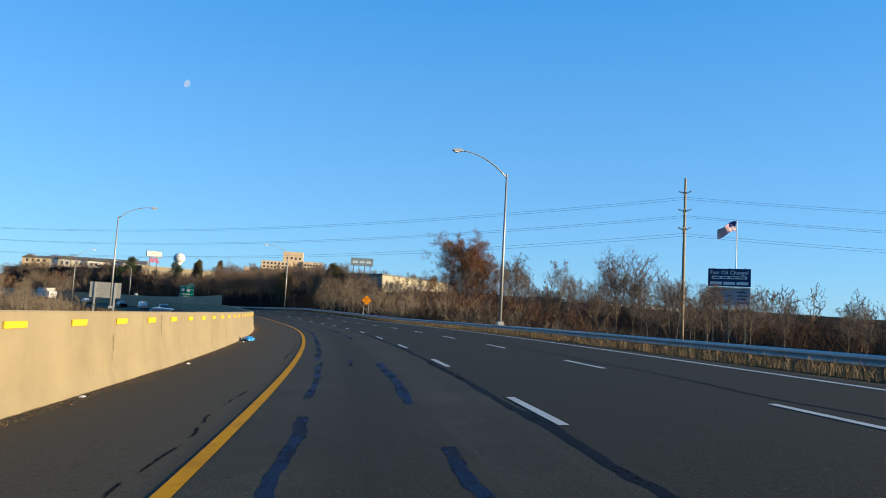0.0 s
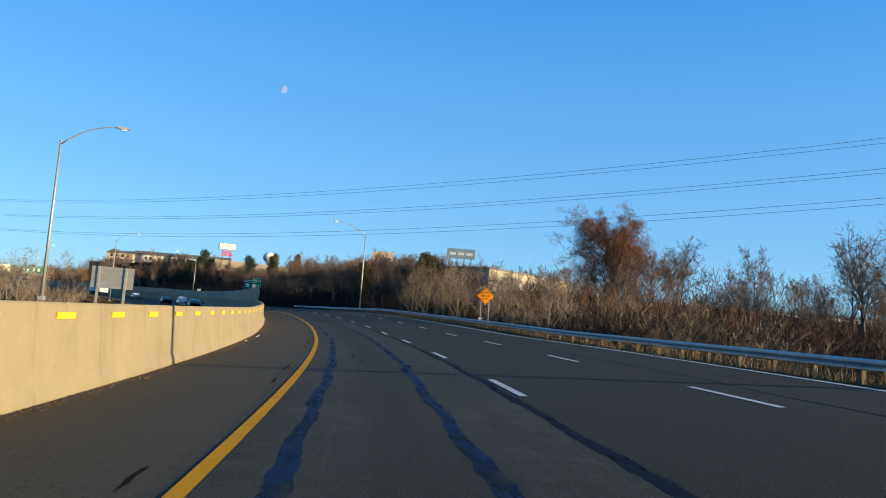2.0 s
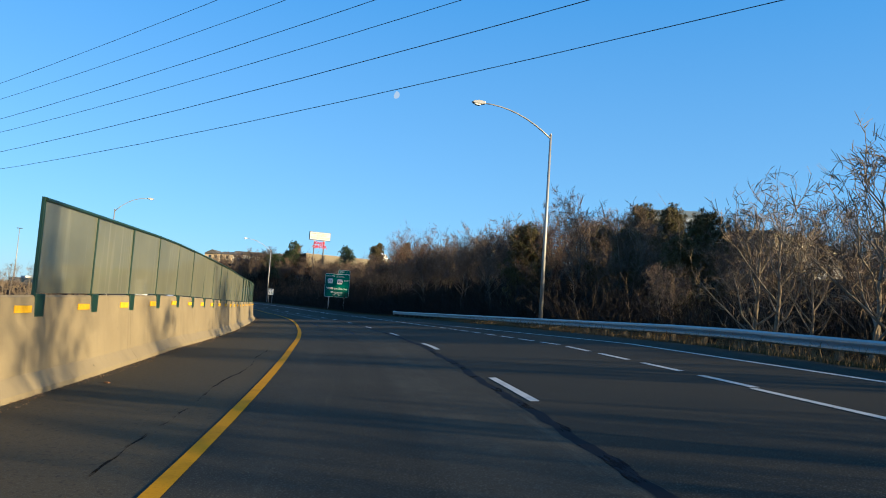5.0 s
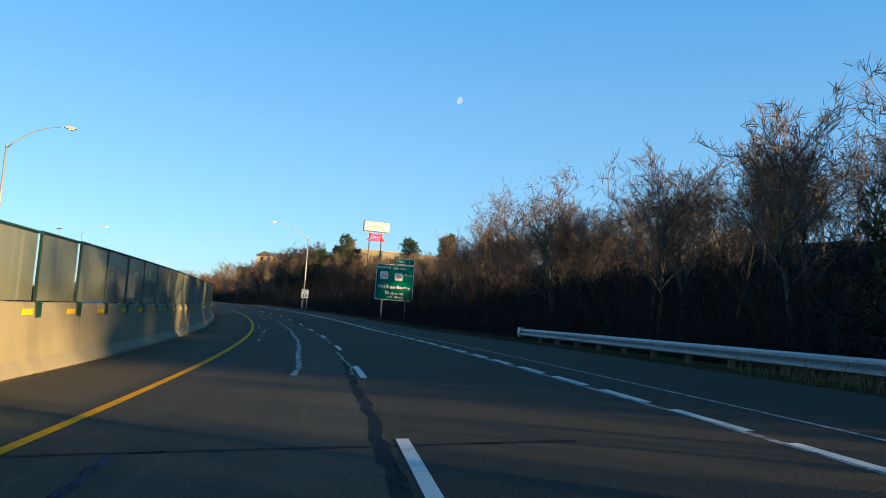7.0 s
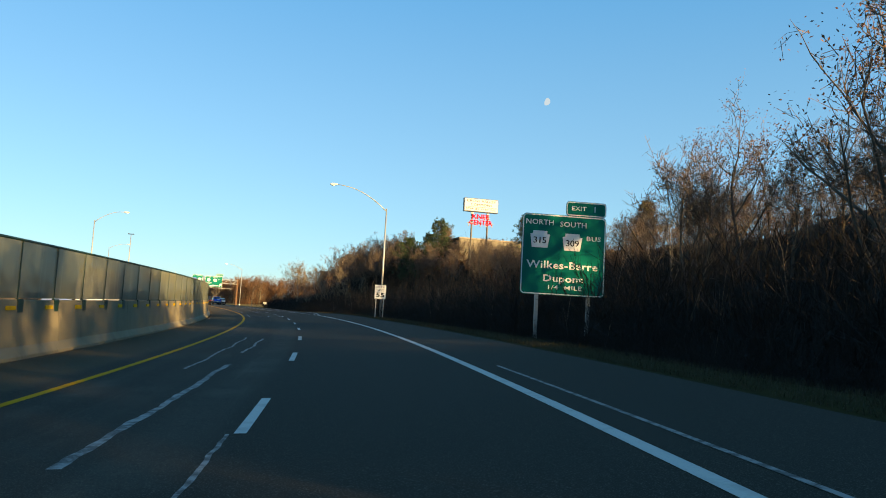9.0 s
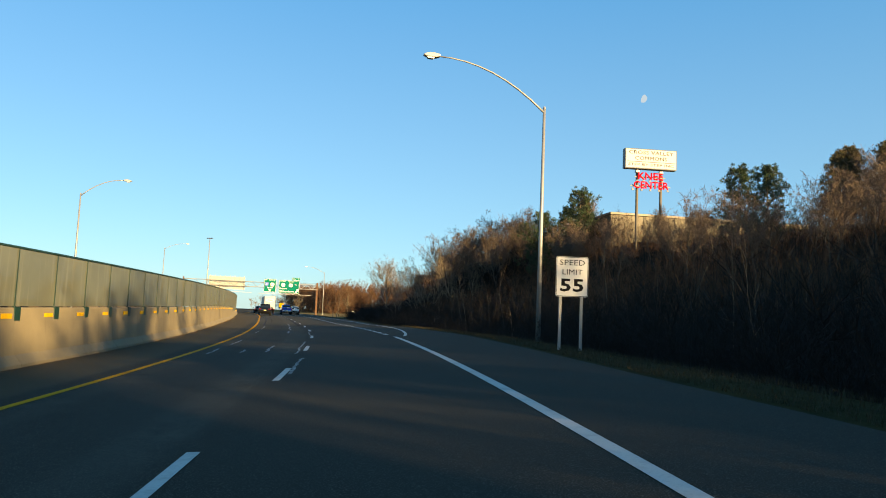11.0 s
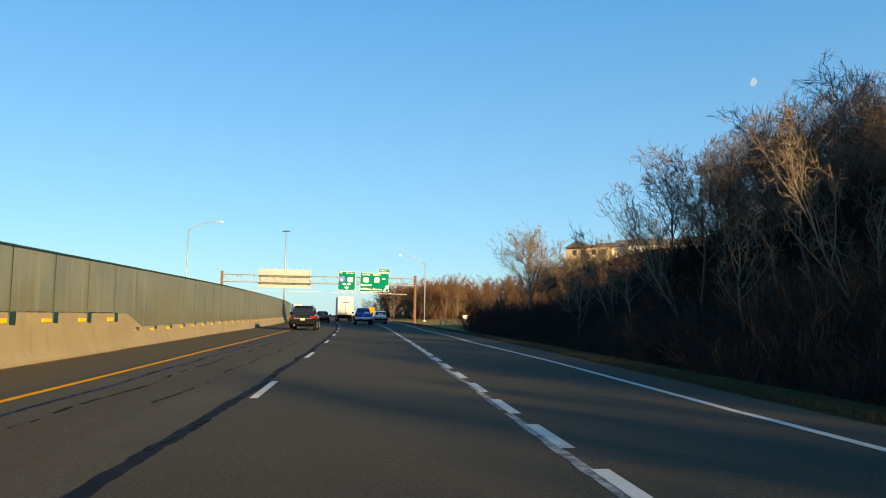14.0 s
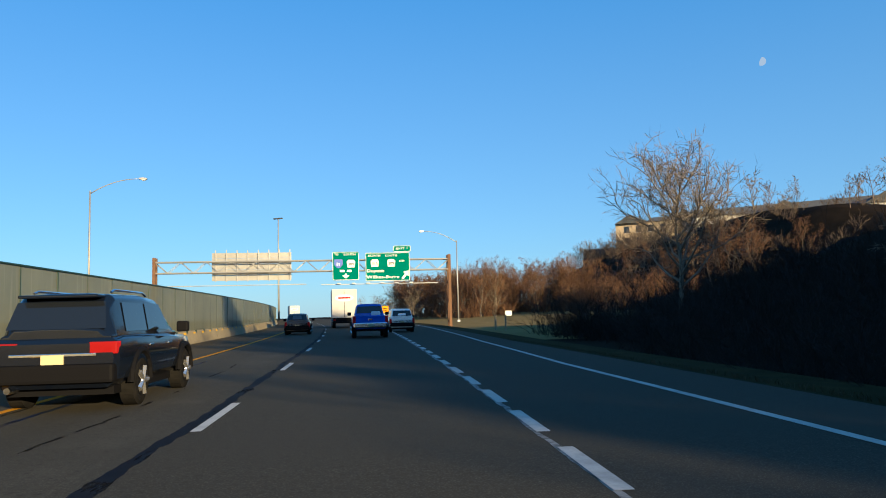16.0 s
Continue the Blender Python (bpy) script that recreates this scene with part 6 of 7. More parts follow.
def bars_mesh(A, B, r0, r1, sides):
    """Tapered bars as plain arrays of corners and four-sided faces."""
    d = B - A
    L = np.linalg.norm(d, axis=1, keepdims=True)
    d = d / np.maximum(L, 1e-6)
    ref = np.where(np.abs(d[:, 2:3]) > 0.9, np.array([[1.0, 0, 0]]), np.array([[0, 0, 1.0]]))
    u = np.cross(d, ref)
    u /= np.linalg.norm(u, axis=1, keepdims=True)
    v = np.cross(d, u)
    if sides == 1:                      # the finest twigs: one narrow blade each, turned at random
        a = np.random.RandomState(len(A)).uniform(0, 6.28, (len(A), 1))
        w = u * np.cos(a) + v * np.sin(a)
        V = np.stack([A - w * r0[:, None], A + w * r0[:, None], B + w * r1[:, None], B - w * r1[:, None]], 1).reshape(-1, 3)
        return V, np.arange(4 * len(A)).reshape(-1, 4)
    ang = 2 * np.pi * np.arange(sides) / sides
    ring = u[:, None] * np.cos(ang)[None, :, None] + v[:, None] * np.sin(ang)[None, :, None]
    V = np.concatenate([A[:, None] + ring * r0[:, None, None], B[:, None] + ring * r1[:, None, None]], 1).reshape(-1, 3)
    base = (np.arange(len(A)) * 2 * sides)[:, None]
    F = np.concatenate([np.stack([base[:, 0] + j, base[:, 0] + (j + 1) % sides, base[:, 0] + sides + (j + 1) % sides, base[:, 0] + sides + j], 1) for j in range(sides)])
    return V, F


def joined(*sets):
    """Several arrays of corners and faces as one."""
    n, Vs, Fs = 0, [], []
    for V, F in sets:
        Vs.append(V); Fs.append(F + n)
        n += len(V)
    return np.concatenate(Vs), np.concatenate(Fs)


def fast_mesh(name, V, F, mats):
    """A mesh straight from arrays; all faces have as many corners as F has columns."""
    m = bpy.data.meshes.new(name)
    n, k = F.shape
    m.vertices.add(len(V))
    m.vertices.foreach_set("co", V.astype(np.float32).ravel())
    m.loops.add(n * k)
    m.loops.foreach_set("vertex_index", F.astype(np.int32).ravel())
    m.polygons.add(n)
    m.polygons.foreach_set("loop_start", np.arange(0, n * k, k, dtype=np.int32))
    for x in mats:
        m.materials.append(x)
    m.update(calc_edges=True)
    return m


def leaf_quads(r, at, n, size, around=0.25):
    """Small leaf blades scattered round points."""
    c = at[r.randint(0, len(at), n)] + r.normal(0, around, (n, 3))
    u = r.normal(0, 1, (n, 3))
    u /= np.linalg.norm(u, axis=1, keepdims=True)
    w = np.cross(u, r.normal(0, 1, (n, 3)))
    w /= np.linalg.norm(w, axis=1, keepdims=True)
    s = size * r.uniform(0.6, 1.4, (n, 1))
    V = np.stack([c - u * s, c + w * s * 0.5, c + u * s, c - w * s * 0.5], 1).reshape(-1, 3)
    return V, np.arange(4 * n).reshape(-1, 4)


def tree_meshes(seed, bark, twig, leaves=0, leaf_mat=None, leaf_size=0.09, **kw):
    A, B, r0, r1, lv = grown(seed, **kw)
    t = lv <= 1
    V, F = bars_mesh(A[t], B[t], r0[t], r1[t], 6)
    trunk = fast_mesh("trunk", V, F, [M[bark]])
    m, q = lv == 2, lv > 2
    V2, F2 = joined(bars_mesh(A[m], B[m], np.maximum(r0[m], 0.013), np.maximum(r1[m], 0.008), 3), bars_mesh(A[q], B[q], np.maximum(r0[q], 0.015), np.maximum(r1[q], 0.008), 1))
    crown = fast_mesh("crown", V2, F2, [M[twig]])
    lm = None
    if leaves:
        r = np.random.RandomState(seed + 90)
        V3, F3 = leaf_quads(r, B[lv >= 3], leaves, leaf_size)
        lm = fast_mesh("leaves", V3, F3, [M[leaf_mat]])
    return trunk, crown, lm


def planted(kind, meshes, x, y, z, yaw, size, label, cat="tree", group=""):
    tr = thing(kind, pose(x, y, z - 0.15, 0, 0, yaw) @ Matrix.Diagonal((size, size, size, 1)), label, cat, group)
    for nm, me in zip(("trunk", "crown", "leaves"), meshes):
        if me:
            ob = new(nm, me)
            ob.parent = tr
    return tr


BARE = [tree_meshes(k, "bark", "twigs", height=11.0, spread=0.55 + 0.12 * (k % 3), limbs=12, subs=6, twigs=5, fine=5, trunk_r=0.11 + 0.02 * (k % 2), clear=0.30 + 0.06 * (k % 3)) for k in range(6)]
RED = [tree_meshes(30 + k, "bark", "red_twigs", height=9.0, spread=0.7, limbs=12, subs=6, twigs=5, fine=3, trunk_r=0.12, clear=0.16) for k in range(2)]
PALE = [tree_meshes(20 + k, "pale_bark", "pale_twigs", height=9.0, spread=0.7, limbs=9, subs=5, twigs=4, fine=3, trunk_r=0.12, clear=0.12) for k in range(3)]
LEAFY = [tree_meshes(40 + k, "bark", "twigs", 3000, "dark_leaves", 0.06, height=12.0, spread=0.75, limbs=10, subs=5, twigs=4, fine=3, trunk_r=0.18, clear=0.2) for k in range(2)]

rt = np.random.RandomState(11)


def stand(n, s0, s1, o0, o1, kinds, lo, hi, label, group, smaller=0.42):
    kind = "birch_tree" if kinds is PALE else "russet_tree" if kinds is RED else "bare_tree"
    for k in range(n):
        s, o = rt.uniform(s0, s1), o0 + (o1 - o0) * rt.rand() ** 1.3
        p = rd(s, o)
        planted(kind, kinds[rt.randint(len(kinds))], p[0], p[1], float(land_z(s, o)), rt.uniform(0, 360), rt.uniform(lo, hi) * (1 - smaller * (o - o0) / (o1 - o0) if o0 > 0 else 1.0), label, "tree", group)


hillside = "bare trees on the bank"
stand(12, 124, 150, 20, 30, BARE, 0.4, 0.55, "leafless grey-brown tree on the bank, some stands added for shade", hillside)
stand(26, 138, 166, 23, 42, BARE, 0.6, 0.8, "leafless grey-brown tree on the bank, some stands added for shade", hillside)
stand(30, 160, 192, 20, 42, BARE, 0.88, 1.1, "leafless grey-brown tree on the bank, some stands added for shade", hillside)
stand(28, 188, 236, 22, 46, BARE, 0.74, 0.98, "leafless grey-brown tree on the bank, some stands added for shade", hillside)
stand(20, 236, 270, 27, 46, BARE, 0.52, 0.76, "leafless grey-brown tree on the bank, some stands added for shade", hillside)
stand(4, 150, 250, 24, 40, PALE, 0.8, 1.2, "leafless pale-barked tree on the bank", hillside)
# the next two stands are added to cast shade on the road
stand(26, 266, 300, 33, 46, BARE, 0.5, 0.7, "leafless grey-brown tree on the bank, some stands added for shade", hillside)
stand(24, 300, 330, 33, 47, BARE, 0.48, 0.66, "leafless grey-brown tree on the bank, some stands added for shade", hillside)
stand(14, 332, 352, 25, 38, BARE, 0.8, 1.0, "leafless grey-brown tree on the bank, some stands added for shade", hillside)
stand(20, 336, 362, 28, 48, BARE, 0.85, 1.15, "leafless grey-brown tree on the bank, some stands added for shade", hillside)
# added behind the crest to shade the road further on
stand(18, 256, 300, 47, 60, BARE, 0.5, 0.72, "leafless grey-brown tree on the bank, some stands added for shade", hillside)
stand(7, 326, 372, 20, 30, PALE, 0.6, 0.85, "thin pale-barked tree leaning over the bank", hillside)
stand(34, 88, 136, 16.5, 38, PALE, 0.6, 0.95, "sunlit pale leafless tree in the thicket", "trees in the thicket")
stand(18, 96, 152, 58, 86, BARE, 1.0, 1.35, "tall leafless tree beyond the guardrail", "trees beyond the guardrail")
stand(34, 62, 130, 42, 78, BARE, 0.6, 0.95, "leafless tree beyond the guardrail", "trees beyond the guardrail")
stand(40, 60, 300, -50, -24, PALE, 0.6, 0.95, "leafless tree beyond the far carriageway", "trees beyond the far carriageway")
stand(22, 280, 520, -60, -26, BARE, 0.45, 0.7, "leafless tree beyond the far carriageway", "trees beyond the far carriageway")
stand(95, 484, 552, 31, 60, RED, 1.12, 1.45, "sunlit russet leafless tree by the exit ramp", "trees by the exit ramp", 0.0)
stand(34, 432, 484, 50, 68, RED, 0.7, 0.95, "russet leafless tree on the bank behind the lawn", "trees by the exit ramp", 0.0)
stand(24, 484, 575, 31, 62, PALE, 1.1, 1.45, "sunlit tan leafless tree by the exit ramp", "trees by the exit ramp", 0.0)

for s, o, sc, m_ in ((202, 20.5, 1.05, 0), (221, 23.5, 1.1, 1), (168, 21.5, 0.8, 1), (234, 27.0, 0.9, 1), (243, 30, 0.85, 0)):
    p = rd(s, o)
    planted("oak_tree", LEAFY[m_], p[0], p[1], float(land_z(s, o)), 40 * s, sc, "oak still holding withered brown leaves on its twigs", "tree", "oaks with withered leaves")
for s, o, lean, turn in ((331.5, 24.5, 24, 150), (346, 24.0, 30, 170), (349, 25.0, 26, 150), (363, 25.5, 18, 130)):
    p = rd(s, o)
    bt = planted("birch_tree", PALE[int(s) % 3], p[0], p[1], float(land_z(s, o)), turn, 0.95, "pale birch leaning out over the bank", "tree", "leaning birches")
    bt.matrix_world = pose(p[0], p[1], float(land_z(s, o)) - 0.2, 0, -lean, math.degrees(float(heading(s)))) @ Matrix.Diagonal((0.6, 0.6, 1.0, 1))
# the lone sunlit tree by the ramp and the twin tree past the utility pole
p = rd(394.6, 27.2)
LONE = tree_meshes(77, "pale_bark", "pale_twigs", height=14.5, spread=1.15, limbs=20, subs=8, twigs=6, fine=4, trunk_r=0.24, fork=0.30, clear=0.3, upright=0.5)
planted("lone_tree", LONE, p[0], p[1], float(land_z(394.6, 27.2)), 30, 0.88, "broad sunlit leafless tree standing alone", "tree")
TWIN = tree_meshes(61, "bark", "twigs", height=15.0, spread=0.6, limbs=12, subs=6, twigs=5, fine=3, trunk_r=0.3, clear=0.35)
for dx in (-2.0, 2.4):
    planted("twin_tree", TWIN, 26 + dx, 158, float(land_z(108, 66)), 60 + 90 * dx, 1.0, "tall dark leafless tree against the sky", "tree", "pair of tall trees")

# the big rounded tree that kept its brown leaves
r = np.random.RandomState(5)
A, B, r0, r1, lv = grown(5, 15.0, 1.0, 28, 7, 5, 3, 0.55, 0.28, 0.29, 0.05)
t = lv <= 1
V, F = bars_mesh(A[t], B[t], r0[t], r1[t], 6)
V2, F2 = bars_mesh(A[~t], B[~t], np.maximum(r0[~t], 0.018), np.maximum(r1[~t], 0.010), 1)
V3, F3 = leaf_quads(r, B[lv >= 3], 110000, 0.058, 0.22)
big = thing("beech_tree", pose(-5.2, 176.2, float(land_z(138, 48)) - 0.2, 0, 0, 20) @ Matrix.Diagonal((1.3, 1.3, 1.03, 1)), "large rounded tree holding its russet-brown leaves", "tree")
part("trunk", fast_mesh("trunk", V, F, [M["bark"]]), None, big)
part("crown", fast_mesh("crown", V2, F2, [M["red_twigs"]]), None, big)
part("leaves", fast_mesh("leaves", V3, F3, [M["brown_leaves"]]), None, big)


def pine(seed, height, wide, mat="needles", n=14000):
    """A pine: stem, tiers of boughs, needles in tufts."""
    r = np.random.RandomState(seed)
    A, B, R0, R1 = [np.zeros(3)], [np.array([0, 0, height])], [0.2], [0.04]
    tips = []
    for k in range(52):
        u = 0.12 + 0.88 * (k / 52) ** 0.9
        z = height * u
        L = wide * min(1, 1.25 * (1 - u)) ** 0.6 * r.uniform(0.45, 1.2) + 0.35
        az = k * 2.4 + r.rand()
        d = np.array([math.cos(az), math.sin(az), 0.12 + 0.35 * u])
        e = np.array([0, 0, z]) + d * L
        A.append(np.array([0, 0, z])); B.append(e); R0.append(0.05); R1.append(0.015)
        for j in range(10):
            q = np.array([0, 0, z]) + d * L * r.uniform(0.3, 1.0)
            tw = q + r.normal(0, 0.28, 3) + np.array([0, 0, 0.15])
            A.append(q); B.append(tw); R0.append(0.015); R1.append(0.008)
            tips.append(tw)
    tips = np.array(tips)
    V, F = bars_mesh(np.array(A), np.array(B), np.array(R0), np.array(R1), 5)
    c = tips[r.randint(0, len(tips), n)] + r.normal(0, 0.12, (n, 3))
    u = r.normal(0, 1, (n, 3)) + np.array([0, 0, 0.5])
    u /= np.linalg.norm(u, axis=1, keepdims=True)
    w = np.cross(u, r.normal(0, 1, (n, 3)))
    w /= np.linalg.norm(w, axis=1, keepdims=True)
    s = r.uniform(0.14, 0.26, (n, 1))
    V3 = np.stack([c - w * 0.04, c + w * 0.04, c + u * s + w * 0.012, c + u * s - w * 0.012], 1).reshape(-1, 3)
    return fast_mesh("trunk", V, F, [M["bark"]]), fast_mesh("needles", V3, np.arange(4 * n).reshape(-1, 4), [M[mat]])


PINES = [pine(3, 10.0, 4.2), pine(8, 10.0, 3.7)]
CEDARS = [pine(21, 9.0, 2.6, "olive_needles", 20000), pine(22, 9.0, 2.9, "olive_needles", 20000)]
# most of these cedars are added to block the sun from road and slope
for s, o, sc in ((152, 24.5, 0.70), (156, 29, 0.85), (160, 25, 0.80), (164, 31, 0.92), (168, 27, 0.85), (172, 33, 0.95), (171, 21.0, 1.0), (174, 22.5, 0.85), (344, 47, 0.8), (287, 55, 0.75), (290, 48, 0.7), (296, 50, 0.75), (303, 55, 0.8)):
    p = rd(s, o)
    ct = thing("cedar_tree", pose(p[0], p[1], float(land_z(s, o)) - 0.2, 0, 0, s * 53) @ Matrix.Diagonal((sc, sc, sc, 1)), "dense olive-brown cedar of a group partly added for shade", "tree", "cedars on the bank")
    for nm, me in zip(("trunk", "needles"), CEDARS[int(s) % 2]):
        ob = new(nm, me)
        ob.parent = ct
for s, o, sc in ((327, 33.5, 0.84), (336, 42.5, 0.9), (331, 38.5, 0.74), (306, 46, 0.78), (341, 36, 0.75), (299, 44, 0.72), (351, 40, 0.6)):
    p = rd(s, o)
    pt = thing("pine_tree", pose(p[0], p[1], float(land_z(s, o)) - 0.2, 0, 0, s * 37) @ Matrix.Diagonal((sc, sc, sc, 1)), "green pine tree on the hilltop", "tree", "pines on the hill")
    for nm, me in zip(("trunk", "needles"), PINES[int(s) % 2]):
        ob = new(nm, me)
        ob.parent = pt


# ---------------------------------------------------------------- thickets, grass and woods that nobody could count
def bush(seed, height, stems, twig, wide, fat):
    r = np.random.RandomState(seed)
    A, B, R0, R1 = [], [], [], []
    for k in range(stems):
        p = np.array([r.normal(0, wide * 0.3), r.normal(0, wide * 0.3), -0.1])
        az = r.uniform(0, 6.28)
        d = np.array([math.cos(az) * 0.45, math.sin(az) * 0.45, 1.0])
        h = height * r.uniform(0.55, 1.0)
        rad = 0.028 * h / 4
        for j in range(4):
            d = d + r.normal(0, 0.16, 3) + np.array([math.cos(az), math.sin(az), 0]) * 0.10
            d /= np.linalg.norm(d)
            q = p + d * h / 4
            A.append(p); B.append(q); R0.append(rad * (1 - 0.2 * j)); R1.append(rad * (0.8 - 0.2 * j) + 0.004)
            for e in range(twig):
                a = p + (q - p) * r.rand()
                dd = d + r.normal(0, 0.42, 3) + np.array([0, 0, 0.35])
                dd /= np.linalg.norm(dd)
                b = a + dd * h * r.uniform(0.10, 0.28)
                A.append(a); B.append(b); R0.append(0.013); R1.append(0.006)
                if r.rand() < 0.8:
                    d2 = dd + r.normal(0, 0.5, 3)
                    a2 = a + (b - a) * r.uniform(0.3, 0.9)
                    A.append(a2); B.append(a2 + d2 / np.linalg.norm(d2) * h * r.uniform(0.06, 0.16)); R0.append(0.009); R1.append(0.005)
            p = q
    A, B, R0, R1 = np.array(A), np.array(B), np.array(R0), np.array(R1)
    q = R0 < 0.0135
    return joined(bars_mesh(A[~q], B[~q], R0[~q], R1[~q], 3), bars_mesh(A[q], B[q], R0[q] * fat, R1[q] * fat, 1))


def mass(name, sets, spots, label, cat, mat):
    """Copies of loose plants joined into one mesh; spots are rows of x, y, z, turn, size."""
    Vs, Fs, n = [], [], 0
    for k, (x, y, z, a, sc) in enumerate(spots):
        V, F = sets[k % len(sets)]
        c, s = math.cos(a), math.sin(a)
        W = V * sc
        Vs.append(np.stack([W[:, 0] * c - W[:, 1] * s + x, W[:, 0] * s + W[:, 1] * c + y, W[:, 2] + z], 1))
        Fs.append(F + n)
        n += len(V)
    ob = new(name, fast_mesh(name, np.concatenate(Vs), np.concatenate(Fs), [M[mat]]))
    return tagged(ob, label, cat, kind="stuff")


def scatter(n, s0, s1, o0, o1, lo, hi, power=1.0):
    s, o = rt.uniform(s0, s1, n), o0 + (o1 - o0) * rt.rand(n) ** power
    p, z = rd(s, o), land_z(s, o)
    return np.stack([p[:, 0], p[:, 1], z, rt.uniform(0, 6.28, n), rt.uniform(lo, hi, n)], 1)


BUSH = [bush(k, 4.2, 12, 6, 2.2, 1.35) for k in range(5)]
SHRUB = [bush(30 + k, 3.0, 15, 6, 2.2, 0.62) for k in range(4)]
mass("thicket", BUSH, np.concatenate([scatter(9, 84, 135, 15.5, 22, 0.6, 0.9), scatter(20, 82, 104, 17.5, 34, 0.8, 1.2), scatter(16, 84, 135, 22, 34, 0.9, 1.3), scatter(30, 60, 86, 20, 34, 0.45, 0.65)]), "sunlit thicket of tangled tan leafless shrubs", "thicket", "pale_twigs")
mass("thicket", BUSH, np.concatenate([scatter(44, 92, 140, 24, 50, 1.0, 1.5), scatter(36, 84, 112, 22, 44, 0.9, 1.3), scatter(40, -10, 46, 50, 72, 0.45, 0.7), scatter(50, -10, 110, 84, 110, 1.0, 1.6)]), "thicket of reddish leafless shrubs", "thicket", "red_twigs")
mass("brush", SHRUB, np.concatenate([scatter(125, 188, 370, 13.6, 15.2, 0.22, 0.42), scatter(110, 190, 262, 14.6, 17, 0.5, 0.8), scatter(110, 250, 302, 20, 44, 0.7, 1.0), scatter(260, 128, 262, 16, 30, 0.8, 1.3), scatter(170, 150, 262, 17, 26, 1.3, 1.9), scatter(100, 140, 262, 28, 50, 0.8, 1.4), scatter(55, -50, 95, 58, 120, 1.0, 1.7), scatter(250, 80, 142, 17, 48, 0.9, 1.5), scatter(40, 30, 84, 17, 30, 0.5, 0.9), scatter(130, 20, 110, 92, 135, 1.6, 2.4), scatter(70, 104, 170, 62, 110, 1.4, 2.0)]), "dense brush covering the bank, coloured dark for its shade", "brush", "shade_twigs")
mass("brush", SHRUB, np.concatenate([scatter(230, 256, 322, 24, 48, 0.6, 0.95), scatter(60, 322, 340, 22, 46, 0.7, 1.2), scatter(40, 340, 374, 26, 52, 0.6, 0.9)]), "reddish-brown leafless brush covering the bank", "brush", "red_twigs")
mass("brush", SHRUB, np.concatenate([scatter(92, 262, 372, 15.2, 17.5, 0.5, 0.8), scatter(150, 256, 335, 16, 26, 0.8, 1.25), scatter(190, 328, 384, 16.5, 44, 0.8, 1.35), scatter(60, 384, 408, 21.5, 33, 0.9, 1.4), scatter(150, 332, 361, 28, 50, 1.3, 2.0), scatter(45, 380, 410, 27, 36, 0.7, 1.1), scatter(40, 424, 480, 49, 66, 0.9, 1.4), scatter(8, 398, 412, 22, 28, 0.8, 1.3), scatter(120, 368, 409, 22, 38, 0.55, 0.9)]), "dense brush covering the bank, coloured dark for its shade", "brush", "shade_twigs")
mass("brush", BUSH, np.concatenate([scatter(150, 150, 300, 34, 54, 0.5, 0.85), scatter(32, 300, 365, 46, 62, 0.4, 0.7), scatter(60, 370, 412, 37, 49, 0.25, 0.45), scatter(90, 436, 530, 64, 92, 0.4, 0.8)]), "tangled grey-brown brush along the crest of the bank", "brush", "twigs")
mass("thicket", BUSH, np.concatenate([scatter(90, -30, 260, -50, -21.5, 0.6, 1.1), scatter(50, 260, 520, -60, -22, 0.6, 1.0)]), "tan leafless brush beyond the far carriageway", "thicket", "pale_twigs")
mass("thicket", BUSH, scatter(120, 488, 560, 30, 58, 0.9, 1.5), "sunlit russet brush by the exit ramp", "thicket", "red_twigs")

def saplings(n, s0, s1, o0, o1, lo, hi, label, mat, seed):
    """Thin upright stems with a few steep twigs each."""
    r = np.random.RandomState(seed)
    s, o = r.uniform(s0, s1, n), r.uniform(o0, o1, n)
    p, z, h = rd(s, o), land_z(s, o), r.uniform(lo, hi, n)[:, None]
    a = np.stack([p[:, 0], p[:, 1], z - 0.1], 1)
    A, B, R0, R1 = [], [], [], []
    d = r.normal(0, 0.10, (n, 3)) + [0, 0, 1]
    for k in range(3):
        b = a + d * h / 3
        A.append(a); B.append(b); R0.append(h[:, 0] * (0.0052 - 0.0014 * k)); R1.append(h[:, 0] * (0.0038 - 0.0014 * k))
        for j in range(3 if k else 1):
            q = a + (b - a) * r.rand(n, 1)
            e = q + (d + r.normal(0, 0.33, (n, 3))) * h * r.uniform(0.10, 0.26, (n, 1))
            A.append(q); B.append(e); R0.append(h[:, 0] * 0.0024); R1.append(h[:, 0] * 0.0010)
        a, d = b, d + r.normal(0, 0.12, (n, 3))
    V, F = bars_mesh(np.concatenate(A), np.concatenate(B), np.concatenate(R0), np.concatenate(R1), 3)
    return tagged(new("saplings", fast_mesh("saplings", V, F, [M[mat]])), label, "saplings", kind="stuff")


saplings(2800, 256, 335, 22, 50, 1.5, 3.3, "reddish-brown upright saplings covering the bank", "red_twigs", 51)
saplings(900, 190, 262, 15, 30, 1.8, 4.2, "upright saplings on the bank, coloured dark for its shade", "shade_twigs", 52)
saplings(850, 260, 378, 15.5, 34, 1.6, 3.8, "upright saplings on the bank, coloured dark for its shade", "shade_twigs", 53)
saplings(160, 378, 410, 21.0, 34, 1.8, 4.0, "upright saplings before the lawn, coloured dark for shade", "shade_twigs", 56)
saplings(50, 196, 340, 16, 30, 3.0, 5.5, "pale slender saplings in front of the bank", "pale_twigs", 54)
saplings(50, 84, 150, 15.5, 30, 2.5, 5.0, "tan slender saplings in the thicket", "pale_twigs", 55)

